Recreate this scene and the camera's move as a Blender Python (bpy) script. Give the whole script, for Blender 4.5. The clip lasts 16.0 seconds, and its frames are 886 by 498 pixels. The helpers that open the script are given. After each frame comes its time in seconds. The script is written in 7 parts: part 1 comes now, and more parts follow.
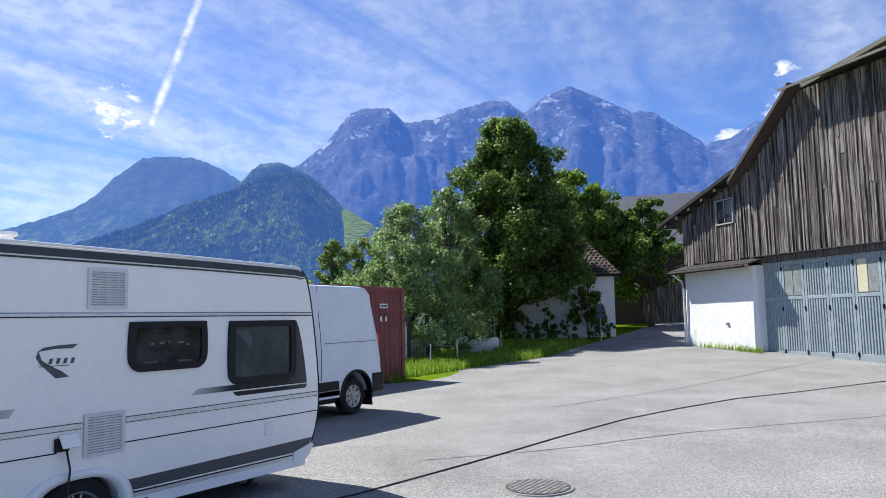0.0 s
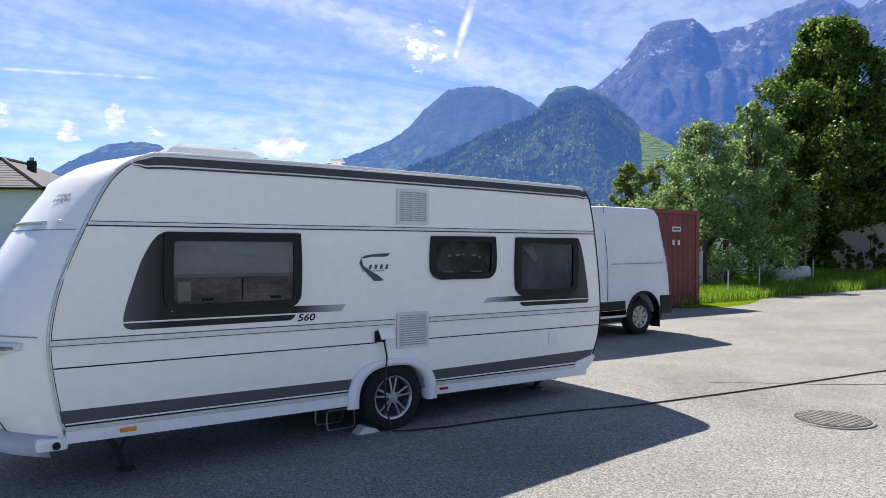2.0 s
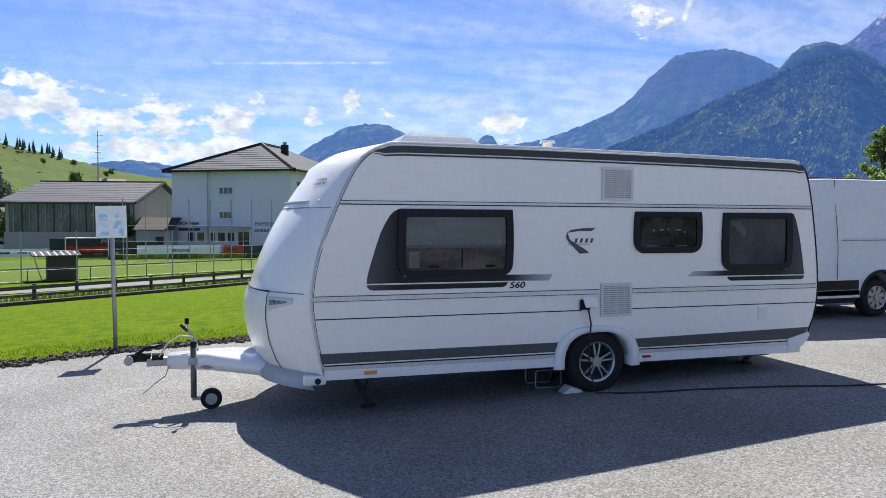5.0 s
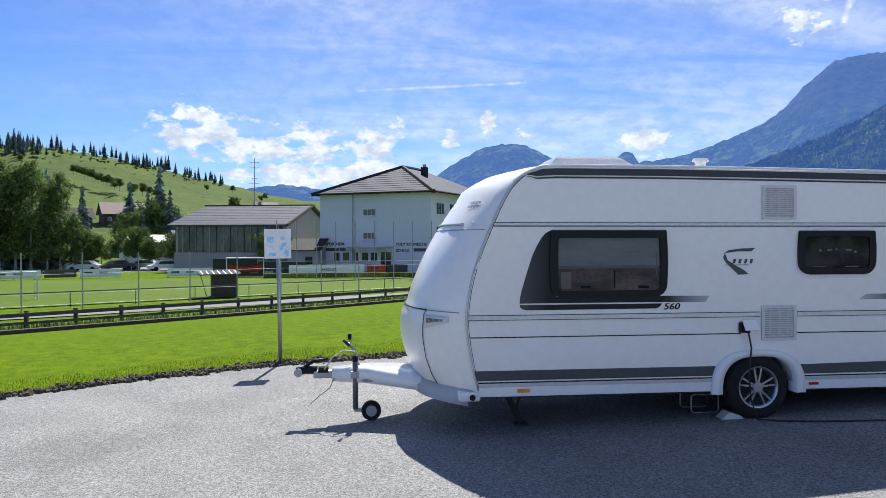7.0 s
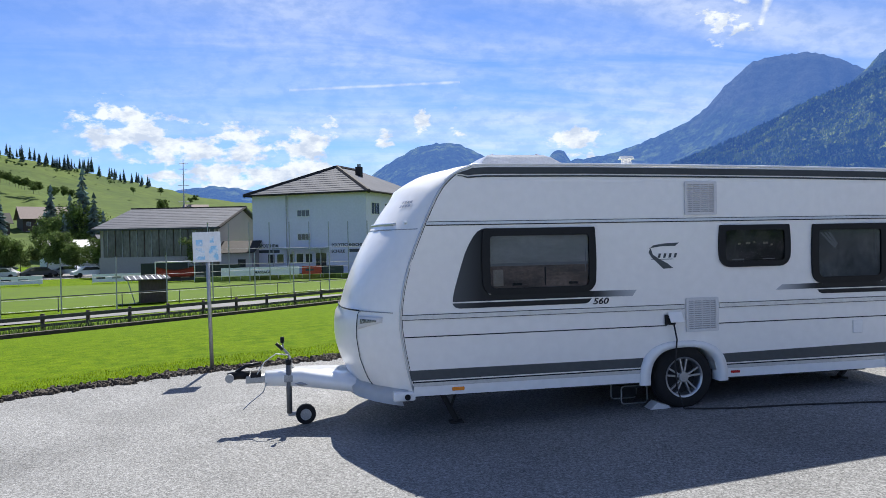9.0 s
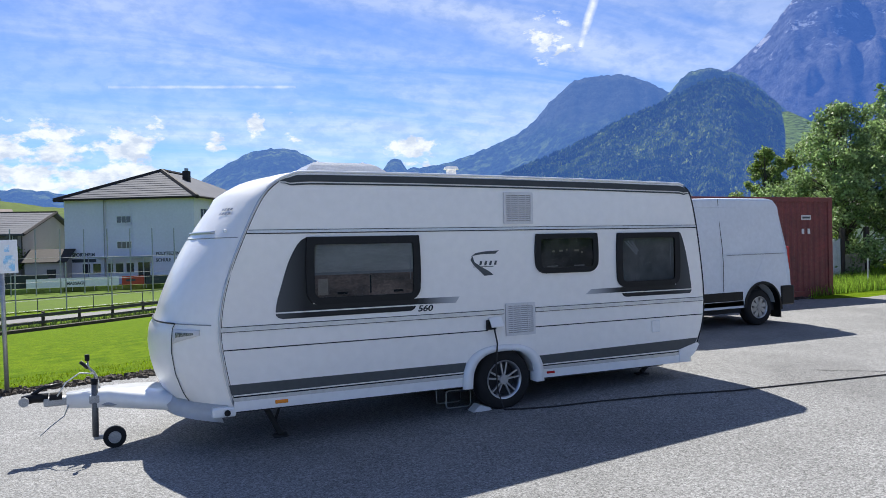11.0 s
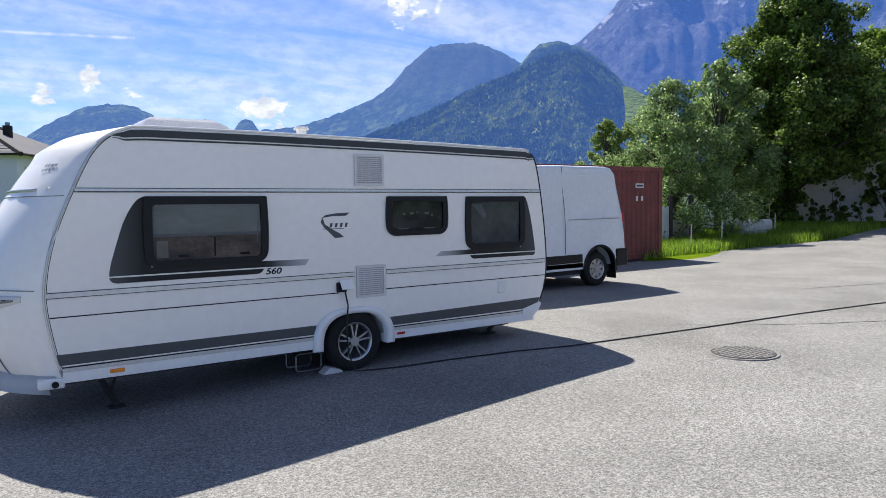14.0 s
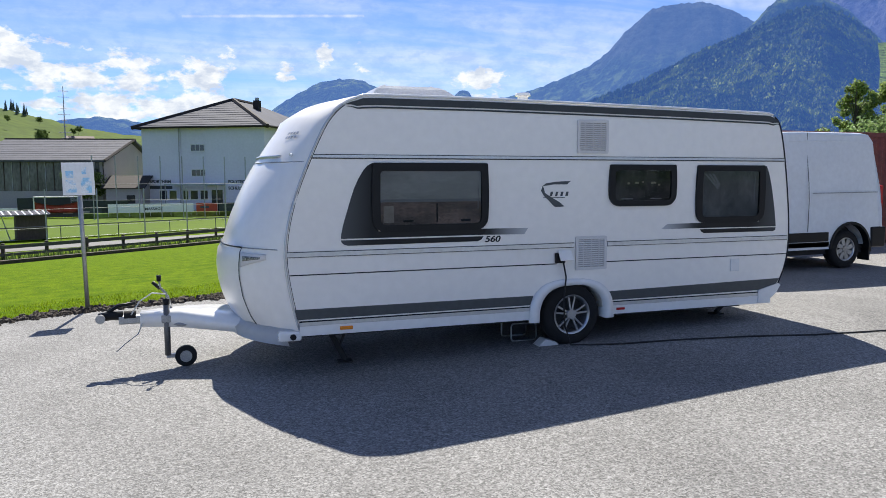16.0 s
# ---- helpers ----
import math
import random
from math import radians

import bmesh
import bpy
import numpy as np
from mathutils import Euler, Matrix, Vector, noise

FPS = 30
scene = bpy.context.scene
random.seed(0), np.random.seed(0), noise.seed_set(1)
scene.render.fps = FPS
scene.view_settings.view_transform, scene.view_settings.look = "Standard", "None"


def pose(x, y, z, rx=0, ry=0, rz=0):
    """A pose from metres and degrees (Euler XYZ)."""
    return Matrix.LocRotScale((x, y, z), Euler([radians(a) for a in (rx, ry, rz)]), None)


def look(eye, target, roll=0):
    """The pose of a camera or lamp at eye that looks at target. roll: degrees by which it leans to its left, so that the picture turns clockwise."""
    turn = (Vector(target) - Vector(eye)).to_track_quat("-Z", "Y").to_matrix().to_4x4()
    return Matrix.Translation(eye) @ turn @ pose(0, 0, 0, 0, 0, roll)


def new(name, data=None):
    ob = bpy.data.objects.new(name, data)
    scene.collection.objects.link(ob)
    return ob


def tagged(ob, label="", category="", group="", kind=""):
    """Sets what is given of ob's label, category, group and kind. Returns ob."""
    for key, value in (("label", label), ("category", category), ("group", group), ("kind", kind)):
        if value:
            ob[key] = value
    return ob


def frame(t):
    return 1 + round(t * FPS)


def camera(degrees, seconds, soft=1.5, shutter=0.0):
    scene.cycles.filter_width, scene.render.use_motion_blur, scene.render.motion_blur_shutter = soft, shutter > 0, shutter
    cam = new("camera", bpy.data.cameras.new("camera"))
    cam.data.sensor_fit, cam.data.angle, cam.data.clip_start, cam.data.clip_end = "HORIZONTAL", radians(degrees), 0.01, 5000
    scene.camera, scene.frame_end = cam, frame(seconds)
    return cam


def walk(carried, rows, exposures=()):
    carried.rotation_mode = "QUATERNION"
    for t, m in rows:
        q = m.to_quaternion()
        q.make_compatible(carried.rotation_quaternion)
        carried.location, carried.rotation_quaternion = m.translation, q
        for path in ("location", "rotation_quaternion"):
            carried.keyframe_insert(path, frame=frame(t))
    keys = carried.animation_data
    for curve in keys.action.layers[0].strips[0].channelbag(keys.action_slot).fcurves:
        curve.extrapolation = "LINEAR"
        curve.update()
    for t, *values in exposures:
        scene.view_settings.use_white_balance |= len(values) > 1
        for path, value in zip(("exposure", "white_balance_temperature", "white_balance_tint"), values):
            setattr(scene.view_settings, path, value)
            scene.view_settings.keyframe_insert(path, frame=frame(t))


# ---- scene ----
cam = camera(62.8, 16.0, soft=0.45)
PATH = [
    (0, (-3.414, -5.683, 1.915), (-1.737, -4.611, 2.11), -1.1),
    (0.5, (-3.487, -5.742, 1.907), (-1.883, -4.558, 2.059), -0.6),
    (1, (-3.624, -5.857, 1.869), (-2.142, -4.517, 1.966), -0.5),
    (1.5, (-3.607, -5.922, 1.859), (-2.295, -4.413, 1.894), 0.2),
    (2, (-3.522, -6.0, 1.847), (-2.394, -4.348, 1.84), 0.2),
    (2.5, (-3.537, -6.086, 1.844), (-2.562, -4.34, 1.804), -0.1),
    (3, (-3.619, -6.234, 1.826), (-2.738, -4.44, 1.758), -0.1),
    (3.5, (-3.609, -6.364, 1.833), (-2.804, -4.534, 1.753), 0.1),
    (3.7, (-3.564, -6.406, 1.834), (-2.786, -4.565, 1.752), 0.2),
    (6, (-3.867, -6.762, 1.857), (-3.461, -4.804, 1.802), 0.1),
    (6.5, (-3.897, -6.787, 1.856), (-3.594, -4.81, 1.822), 0.1),
    (7, (-3.899, -6.786, 1.866), (-3.676, -4.798, 1.841), -0.1),
    (7.5, (-3.89, -6.792, 1.87), (-3.692, -4.802, 1.844), -0.3),
    (8, (-3.876, -6.805, 1.872), (-3.643, -4.818, 1.843), -0.7),
    (10.3, (-3.783, -6.775, 1.863), (-3.116, -4.889, 1.847), -1.3),
    (10.5, (-3.746, -6.78, 1.867), (-3.038, -4.909, 1.852), -1.4),
    (11, (-3.743, -6.812, 1.875), (-2.923, -4.988, 1.858), -1.2),
    (11.5, (-3.727, -6.83, 1.876), (-2.802, -5.057, 1.856), -1.1),
    (12, (-3.718, -6.853, 1.873), (-2.693, -5.135, 1.848), -1.0),
    (12.5, (-3.677, -6.836, 1.871), (-2.56, -5.178, 1.827), -0.9),
    (13, (-3.68, -6.841, 1.862), (-2.507, -5.223, 1.792), -0.7),
    (13.5, (-3.683, -6.851, 1.852), (-2.498, -5.243, 1.755), -0.6),
    (14, (-3.697, -6.837, 1.841), (-2.537, -5.211, 1.722), -0.7),
    (14.5, (-3.741, -6.798, 1.837), (-2.676, -5.111, 1.697), -0.5),
    (15, (-3.761, -6.716, 1.821), (-2.819, -4.958, 1.662), 0.0),
    (15.5, (-3.73, -6.63, 1.821), (-2.918, -4.81, 1.649), 0.3),
    (16, (-3.686, -6.608, 1.823), (-3.038, -4.726, 1.626), -0.1),
]
walk(cam, [(t, look(eye, target, roll)) for t, eye, target, roll in PATH], exposures=[(0.0, 0.92, 6350, 9), (1.5, 0.96, 6800, 9), (3.5, 0.84, 6900, 9), (6.0, 0.73, 6350, 9), (10.5, 0.76, 6350, 9), (13.0, 0.84, 6500, 9), (15.0, 0.80, 6850, 9), (16.0, 0.78, 6650, 9)])

# ---- light ----
SUN_AZ, SUN_EL = 7.0, 51.4
world = bpy.data.worlds.new("sky")
scene.world = world
world.use_nodes = True
wn, wl = world.node_tree.nodes, world.node_tree.links
wn.clear()


def wnode(kind, **values):
    n = wn.new(kind)
    for key, value in values.items():
        n.inputs[int(key[1:]) if key[0] == "i" and key[1:].isdigit() else key].default_value = value
    return n


def wmath(op, a, b=None, clamp=False):
    n = wn.new("ShaderNodeMath")
    n.operation, n.use_clamp = op, clamp
    for slot, v in enumerate((a, b)):
        if v is None:
            continue
        if isinstance(v, (int, float)):
            n.inputs[slot].default_value = v
        else:
            wl.new(v, n.inputs[slot])
    return n.outputs[0]


sky = wn.new("ShaderNodeTexSky")
sky.sky_type, sky.sun_disc = "NISHITA", False
sky.sun_elevation, sky.sun_rotation = radians(SUN_EL), radians(SUN_AZ)
sky.altitude, sky.air_density, sky.dust_density, sky.ozone_density = 900, 0.9, 0.05, 4.0
tc = wn.new("ShaderNodeTexCoord")
sep = wn.new("ShaderNodeSeparateXYZ")
wl.new(tc.outputs["Generated"], sep.inputs[0])
DX, DY, DZ = sep.outputs
# high thin cloud, seen on a flat layer far above
up = wmath("MAXIMUM", DZ, 0.02)
flat = wn.new("ShaderNodeCombineXYZ")
wl.new(wmath("DIVIDE", DX, wmath("ADD", up, 0.12)), flat.inputs[0])
wl.new(wmath("DIVIDE", DY, wmath("ADD", up, 0.12)), flat.inputs[1])
turn = wn.new("ShaderNodeMapping")
turn.inputs["Rotation"].default_value = (0, 0, radians(24))
turn.inputs["Scale"].default_value = (0.42, 1.25, 1)
wl.new(flat.outputs[0], turn.inputs[0])
cirrus = wnode("ShaderNodeTexNoise", Scale=1.5, Detail=9.0, Roughness=0.58, Distortion=0.5)
wl.new(turn.outputs[0], cirrus.inputs["Vector"])
veil = wn.new("ShaderNodeMapRange")
wl.new(cirrus.outputs[0], veil.inputs[0])
veil.inputs[1].default_value, veil.inputs[2].default_value = 0.36, 0.76
veil.inputs[3].default_value, veil.inputs[4].default_value = 0.02, 0.58
# heaped cloud low over the hills
low = wn.new("ShaderNodeMapping")
low.inputs["Scale"].default_value = (1, 1, 1.9)
wl.new(tc.outputs["Generated"], low.inputs[0])
thin = wn.new("ShaderNodeMapRange")
wl.new(DX, thin.inputs[0])
thin.inputs[1].default_value, thin.inputs[2].default_value, thin.inputs[3].default_value, thin.inputs[4].default_value = -0.42, 0.10, 0.10, 1.0
dense = wn.new("ShaderNodeMapRange")
wl.new(DX, dense.inputs[0])
dense.inputs[1].default_value, dense.inputs[2].default_value, dense.inputs[3].default_value, dense.inputs[4].default_value = 0.5, 0.85, 1.3, 1.0
cover = wmath("MULTIPLY", wmath("MULTIPLY", veil.outputs[0], thin.outputs[0]), dense.outputs[0], True)
# the trail of an aeroplane
def trail(p, q, width):
    a, b = Vector(p).normalized(), Vector(q).normalized()
    n = a.cross(b).normalized()
    dot = wn.new("ShaderNodeVectorMath")
    dot.operation = "DOT_PRODUCT"
    wl.new(tc.outputs["Generated"], dot.inputs[0])
    dot.inputs[1].default_value = n
    along = wn.new("ShaderNodeVectorMath")
    along.operation = "DOT_PRODUCT"
    wl.new(tc.outputs["Generated"], along.inputs[0])
    along.inputs[1].default_value = (a + b).normalized()
    inside = wmath("GREATER_THAN", along.outputs["Value"], (a + b).normalized().dot(a))
    ragged = wnode("ShaderNodeTexNoise", Scale=60.0, Detail=4.0)
    wl.new(tc.outputs["Generated"], ragged.inputs["Vector"])
    edge = wmath("SUBTRACT", 1.15, wmath("DIVIDE", wmath("ABSOLUTE", dot.outputs["Value"]), width), True)
    return wmath("MULTIPLY", wmath("MULTIPLY", edge, wmath("MULTIPLY", ragged.outputs[0], 1.7), True), inside, True)


def ray(az, el):
    return (math.sin(radians(az)) * math.cos(radians(el)), math.cos(radians(az)) * math.cos(radians(el)), math.sin(radians(el)))


def puff(az, el, size):
    """A small heaped cloud round one direction."""
    dot = wn.new("ShaderNodeVectorMath")
    dot.operation = "DISTANCE"
    wl.new(tc.outputs["Generated"], dot.inputs[0])
    dot.inputs[1].default_value = ray(az, el)
    near = wmath("SUBTRACT", 1.0, wmath("DIVIDE", dot.outputs["Value"], size))
    return wmath("MULTIPLY", wmath("ADD", near, wmath("MULTIPLY", wmath("SUBTRACT", billow.outputs[0], 0.59), 3.6)), 2.6, True)


billow = wnode("ShaderNodeTexNoise", Scale=26.0, Detail=8.0, Roughness=0.6)
wl.new(low.outputs[0], billow.inputs["Vector"])
for spot in ((32.7, 15.4, 0.036), (9.8, 9.2, 0.024), (12.4, 8.5, 0.030), (7.1, 8.2, 0.022), (21.8, 7.2, 0.045), (0.5, 6.6, 0.062), (-3.5, 6.5, 0.060), (-6.9, 7.0, 0.050), (-10.9, 8.2, 0.048), (-14.2, 7.9, 0.038),
             (-5.2, 5.0, 0.07), (-1.2, 5.2, 0.06), (-9.2, 6.4, 0.045), (-12.6, 7.4, 0.032), (-13.4, 9.4, 0.026), (2.0, 5.4, 0.045), (83.3, 17.3, 0.020), (83.0, 14.6, 0.030), (79.6, 12.4, 0.030)):
    cover = wmath("MAXIMUM", cover, puff(*spot))
cover = wmath("MAXIMUM", cover, wmath("MULTIPLY", trail(ray(-0.3, 11.5), ray(13.0, 12.1), 0.0032), 0.6))
cover = wmath("MAXIMUM", cover, trail(ray(35.2, 14.6), ray(39.6, 26.5), 0.007))
mixed = wn.new("ShaderNodeMix")
mixed.data_type = "RGBA"
wl.new(cover, mixed.inputs[0])
tone = wn.new("ShaderNodeMix")
tone.data_type, tone.blend_type = "RGBA", "MULTIPLY"
tone.inputs[0].default_value = 1.0
wl.new(sky.outputs[0], tone.inputs[6])
tone.inputs[7].default_value = (0.635, 0.755, 1.04, 1)
wl.new(tone.outputs[2], mixed.inputs[6])
body = wn.new("ShaderNodeMix")
body.data_type = "RGBA"
relief = wnode("ShaderNodeTexNoise", Scale=34.0, Detail=6.0, Roughness=0.6)
wl.new(low.outputs[0], relief.inputs["Vector"])
depth = wn.new("ShaderNodeMapRange")
depth.inputs[1].default_value, depth.inputs[2].default_value = 0.38, 0.58
wl.new(relief.outputs[0], depth.inputs[0])
wl.new(depth.outputs[0], body.inputs[0])
body.inputs[6].default_value, body.inputs[7].default_value = (4.5, 5.1, 6.2, 1), (6.9, 7.2, 7.6, 1)
wl.new(body.outputs[2], mixed.inputs[7])
back = wnode("ShaderNodeBackground", Strength=0.083)
wl.new(mixed.outputs[2], back.inputs[0])
wout = wn.new("ShaderNodeOutputWorld")
wl.new(back.outputs[0], wout.inputs[0])

sun = new("sun", bpy.data.lights.new("sun", "SUN"))
sun.data.energy, sun.data.angle, sun.data.color = 5.0, radians(0.53), (1.0, 0.95, 0.865)
sun.matrix_world = look(Vector(ray(SUN_AZ, SUN_EL)) * 100, (0, 0, 0))

# ---- materials ----
def material(name, color, rough=0.6, metal=0.0, vary=0.12, scale=6.0, bump=0.0, bump_scale=80.0, second=None, per="",
             spec=0.5, coat=0.0, coords="Object", stretch=(1, 1, 1), low=0.35, high=0.65, translucent=0.0, glow=0.0):
    """A painted, stained or grown surface: two scales of variation, optional relief, optional change from piece to piece."""
    m = bpy.data.materials.new(name)
    m.use_nodes = True
    nt = m.node_tree
    nodes, links = nt.nodes, nt.links
    b = nodes["Principled BSDF"]
    b.inputs["Metallic"].default_value = metal
    b.inputs["Specular IOR Level"].default_value = spec
    b.inputs["Coat Weight"].default_value = coat
    t = nodes.new("ShaderNodeTexCoord")
    mp = nodes.new("ShaderNodeMapping")
    mp.inputs["Scale"].default_value = stretch
    links.new(t.outputs[coords], mp.inputs[0])
    big = nodes.new("ShaderNodeTexNoise")
    big.inputs["Scale"].default_value, big.inputs["Detail"].default_value = scale, 5.0
    fine = nodes.new("ShaderNodeTexNoise")
    fine.inputs["Scale"].default_value, fine.inputs["Detail"].default_value = scale * 9, 3.0
    links.new(mp.outputs[0], big.inputs["Vector"])
    links.new(mp.outputs[0], fine.inputs["Vector"])
    ramp = nodes.new("ShaderNodeMapRange")
    ramp.inputs[1].default_value, ramp.inputs[2].default_value = low, high
    links.new(big.outputs[0], ramp.inputs[0])
    mix = nodes.new("ShaderNodeMix")
    mix.data_type = "RGBA"
    links.new(ramp.outputs[0], mix.inputs[0])
    dark = second or tuple(c * (1 - vary) for c in color)
    mix.inputs[6].default_value, mix.inputs[7].default_value = (*dark, 1), (*color, 1)
    hsv = nodes.new("ShaderNodeHueSaturation")
    links.new(mix.outputs[2], hsv.inputs["Color"])
    shade = nodes.new("ShaderNodeMapRange")
    shade.inputs[1].default_value, shade.inputs[2].default_value = 0.3, 0.7
    shade.inputs[3].default_value, shade.inputs[4].default_value = 1 - vary, 1 + vary
    links.new(fine.outputs[0], shade.inputs[0])
    value = shade.outputs[0]
    if per:
        if per == "island":
            src = nodes.new("ShaderNodeNewGeometry").outputs["Random Per Island"]
        else:
            src = nodes.new("ShaderNodeObjectInfo").outputs["Random"]
        piece = nodes.new("ShaderNodeMapRange")
        piece.inputs[3].default_value, piece.inputs[4].default_value = 1 - vary * 2.2, 1 + vary * 2.2
        links.new(src, piece.inputs[0])
        both = nodes.new("ShaderNodeMath")
        both.operation = "MULTIPLY"
        links.new(value, both.inputs[0])
        links.new(piece.outputs[0], both.inputs[1])
        value = both.outputs[0]
    links.new(value, hsv.inputs["Value"])
    links.new(hsv.outputs[0], b.inputs["Base Color"])
    rr = nodes.new("ShaderNodeMapRange")
    rr.inputs[3].default_value, rr.inputs[4].default_value = max(0.02, rough * 0.85), min(1, rough * 1.15)
    links.new(fine.outputs[0], rr.inputs[0])
    links.new(rr.outputs[0], b.inputs["Roughness"])
    if bump:
        bn = nodes.new("ShaderNodeTexNoise")
        bn.inputs["Scale"].default_value, bn.inputs["Detail"].default_value = bump_scale, 4.0
        links.new(mp.outputs[0], bn.inputs["Vector"])
        bp = nodes.new("ShaderNodeBump")
        bp.inputs["Strength"].default_value, bp.inputs["Distance"].default_value = min(1, bump), 0.02
        links.new(bn.outputs[0], bp.inputs["Height"])
        links.new(bp.outputs[0], b.inputs["Normal"])
    if translucent:
        tr = nodes.new("ShaderNodeBsdfTranslucent")
        links.new(hsv.outputs[0], tr.inputs[0])
        ms = nodes.new("ShaderNodeMixShader")
        ms.inputs[0].default_value = translucent
        links.new(b.outputs[0], ms.inputs[1])
        links.new(tr.outputs[0], ms.inputs[2])
        links.new(ms.outputs[0], nodes["Material Output"].inputs[0])
    if glow:
        links.new(hsv.outputs[0], b.inputs["Emission Color"])
        b.inputs["Emission Strength"].default_value = glow
    return m


def distance_material(name, forest, meadow, rock, snow, rock_from, snow_from, haze_glow, thick, grain=0.03, patch=0.004):
    """Far slopes: forest with clearings below, rock and snow fields above, blue haze mixed in as emission."""
    m = bpy.data.materials.new(name)
    m.use_nodes = True
    nodes, links = m.node_tree.nodes, m.node_tree.links
    b = nodes["Principled BSDF"]
    b.inputs["Roughness"].default_value, b.inputs["Specular IOR Level"].default_value = 0.95, 0.05
    t = nodes.new("ShaderNodeTexCoord")
    sp = nodes.new("ShaderNodeSeparateXYZ")
    links.new(t.outputs["Object"], sp.inputs[0])

    def tex(scale, detail, rough=0.6):
        n = nodes.new("ShaderNodeTexNoise")
        n.inputs["Scale"].default_value, n.inputs["Detail"].default_value, n.inputs["Roughness"].default_value = scale, detail, rough
        links.new(t.outputs["Object"], n.inputs["Vector"])
        return n.outputs[0]

    def span(src, a, c):
        n = nodes.new("ShaderNodeMapRange")
        n.inputs[1].default_value, n.inputs[2].default_value = a, c
        links.new(src, n.inputs[0])
        return n.outputs[0]

    def op(kind, a, c):
        n = nodes.new("ShaderNodeMath")
        n.operation = kind
        for i, v in enumerate((a, c)):
            if isinstance(v, (int, float)):
                n.inputs[i].default_value = v
            else:
                links.new(v, n.inputs[i])
        return n.outputs[0]

    def blend(f, a, c):
        n = nodes.new("ShaderNodeMix")
        n.data_type = "RGBA"
        links.new(f, n.inputs[0])
        for slot, v in ((6, a), (7, c)):
            if isinstance(v, tuple):
                n.inputs[slot].default_value = (*v, 1)
            else:
                links.new(v, n.inputs[slot])
        return n.outputs[2]

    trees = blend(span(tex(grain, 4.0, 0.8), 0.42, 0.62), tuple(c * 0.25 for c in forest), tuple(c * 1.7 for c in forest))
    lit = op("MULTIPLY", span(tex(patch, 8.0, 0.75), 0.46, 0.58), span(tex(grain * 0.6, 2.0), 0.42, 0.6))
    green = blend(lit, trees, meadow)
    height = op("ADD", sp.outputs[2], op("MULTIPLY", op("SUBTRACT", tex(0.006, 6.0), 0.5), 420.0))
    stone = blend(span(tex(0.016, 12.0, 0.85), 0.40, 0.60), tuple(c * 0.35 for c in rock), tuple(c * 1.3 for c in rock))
    bare = blend(span(height, rock_from - 60, rock_from + 60), green, stone)
    white = op("MULTIPLY", span(height, snow_from - 90, snow_from + 120), span(tex(0.011, 7.0, 0.7), 0.57, 0.62))
    all_in = blend(white, bare, snow)
    links.new(all_in, b.inputs["Base Color"])
    bp = nodes.new("ShaderNodeBump")
    bp.inputs["Strength"].default_value, bp.inputs["Distance"].default_value = 1.0, 60.0
    links.new(tex(0.014, 10.0, 0.78), bp.inputs["Height"])
    links.new(bp.outputs[0], b.inputs["Normal"])
    # blue emission stands in for the haze before the slope
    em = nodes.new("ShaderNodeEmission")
    em.inputs[0].default_value, em.inputs[1].default_value = (*haze_glow, 1), 1.0
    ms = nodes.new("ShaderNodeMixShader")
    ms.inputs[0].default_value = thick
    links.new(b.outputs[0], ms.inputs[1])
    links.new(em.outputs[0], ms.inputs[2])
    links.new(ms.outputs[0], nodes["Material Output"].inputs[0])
    return m


def asphalt():
    """Worn bitumen with pale chippings: single stones, faint patches and a few darker damp stains."""
    m = bpy.data.materials.new("asphalt")
    m.use_nodes = True
    nodes, links = m.node_tree.nodes, m.node_tree.links
    b = nodes["Principled BSDF"]
    b.inputs["Roughness"].default_value, b.inputs["Specular IOR Level"].default_value = 0.88, 0.3
    t = nodes.new("ShaderNodeTexCoord")

    def noisy(scale, detail, lo, hi, a, c):
        n = nodes.new("ShaderNodeTexNoise")
        n.inputs["Scale"].default_value, n.inputs["Detail"].default_value = scale, detail
        links.new(t.outputs["Object"], n.inputs["Vector"])
        r = nodes.new("ShaderNodeMapRange")
        r.inputs[1].default_value, r.inputs[2].default_value, r.inputs[3].default_value, r.inputs[4].default_value = lo, hi, a, c
        links.new(n.outputs[0], r.inputs[0])
        return r.outputs[0], n.outputs[0]

    def times(a, c):
        n = nodes.new("ShaderNodeMath")
        n.operation = "MULTIPLY"
        links.new(a, n.inputs[0])
        links.new(c, n.inputs[1])
        return n.outputs[0]

    stone = nodes.new("ShaderNodeTexVoronoi")
    stone.inputs["Scale"].default_value = 98.0
    links.new(t.outputs["Object"], stone.inputs["Vector"])
    sv = nodes.new("ShaderNodeSeparateColor")
    links.new(stone.outputs["Color"], sv.inputs[0])
    sr = nodes.new("ShaderNodeMapRange")
    sr.inputs[3].default_value, sr.inputs[4].default_value = 0.53, 1.47
    links.new(sv.outputs[0], sr.inputs[0])
    coarse, _ = noisy(34.0, 4.0, 0.3, 0.7, 0.72, 1.28)
    patch, _ = noisy(0.7, 6.0, 0.32, 0.68, 0.86, 1.12)
    damp, _ = noisy(0.36, 7.0, 0.56, 0.66, 1.0, 0.76)
    v = times(times(sr.outputs[0], coarse), times(patch, damp))
    hsv = nodes.new("ShaderNodeHueSaturation")
    hsv.inputs["Color"].default_value = (0.208, 0.208, 0.206, 1)
    links.new(v, hsv.inputs["Value"])
    links.new(hsv.outputs[0], b.inputs["Base Color"])
    bp = nodes.new("ShaderNodeBump")
    bp.inputs["Strength"].default_value, bp.inputs["Distance"].default_value = 0.55, 0.006
    links.new(stone.outputs["Distance"], bp.inputs["Height"])
    links.new(bp.outputs[0], b.inputs["Normal"])
    return m


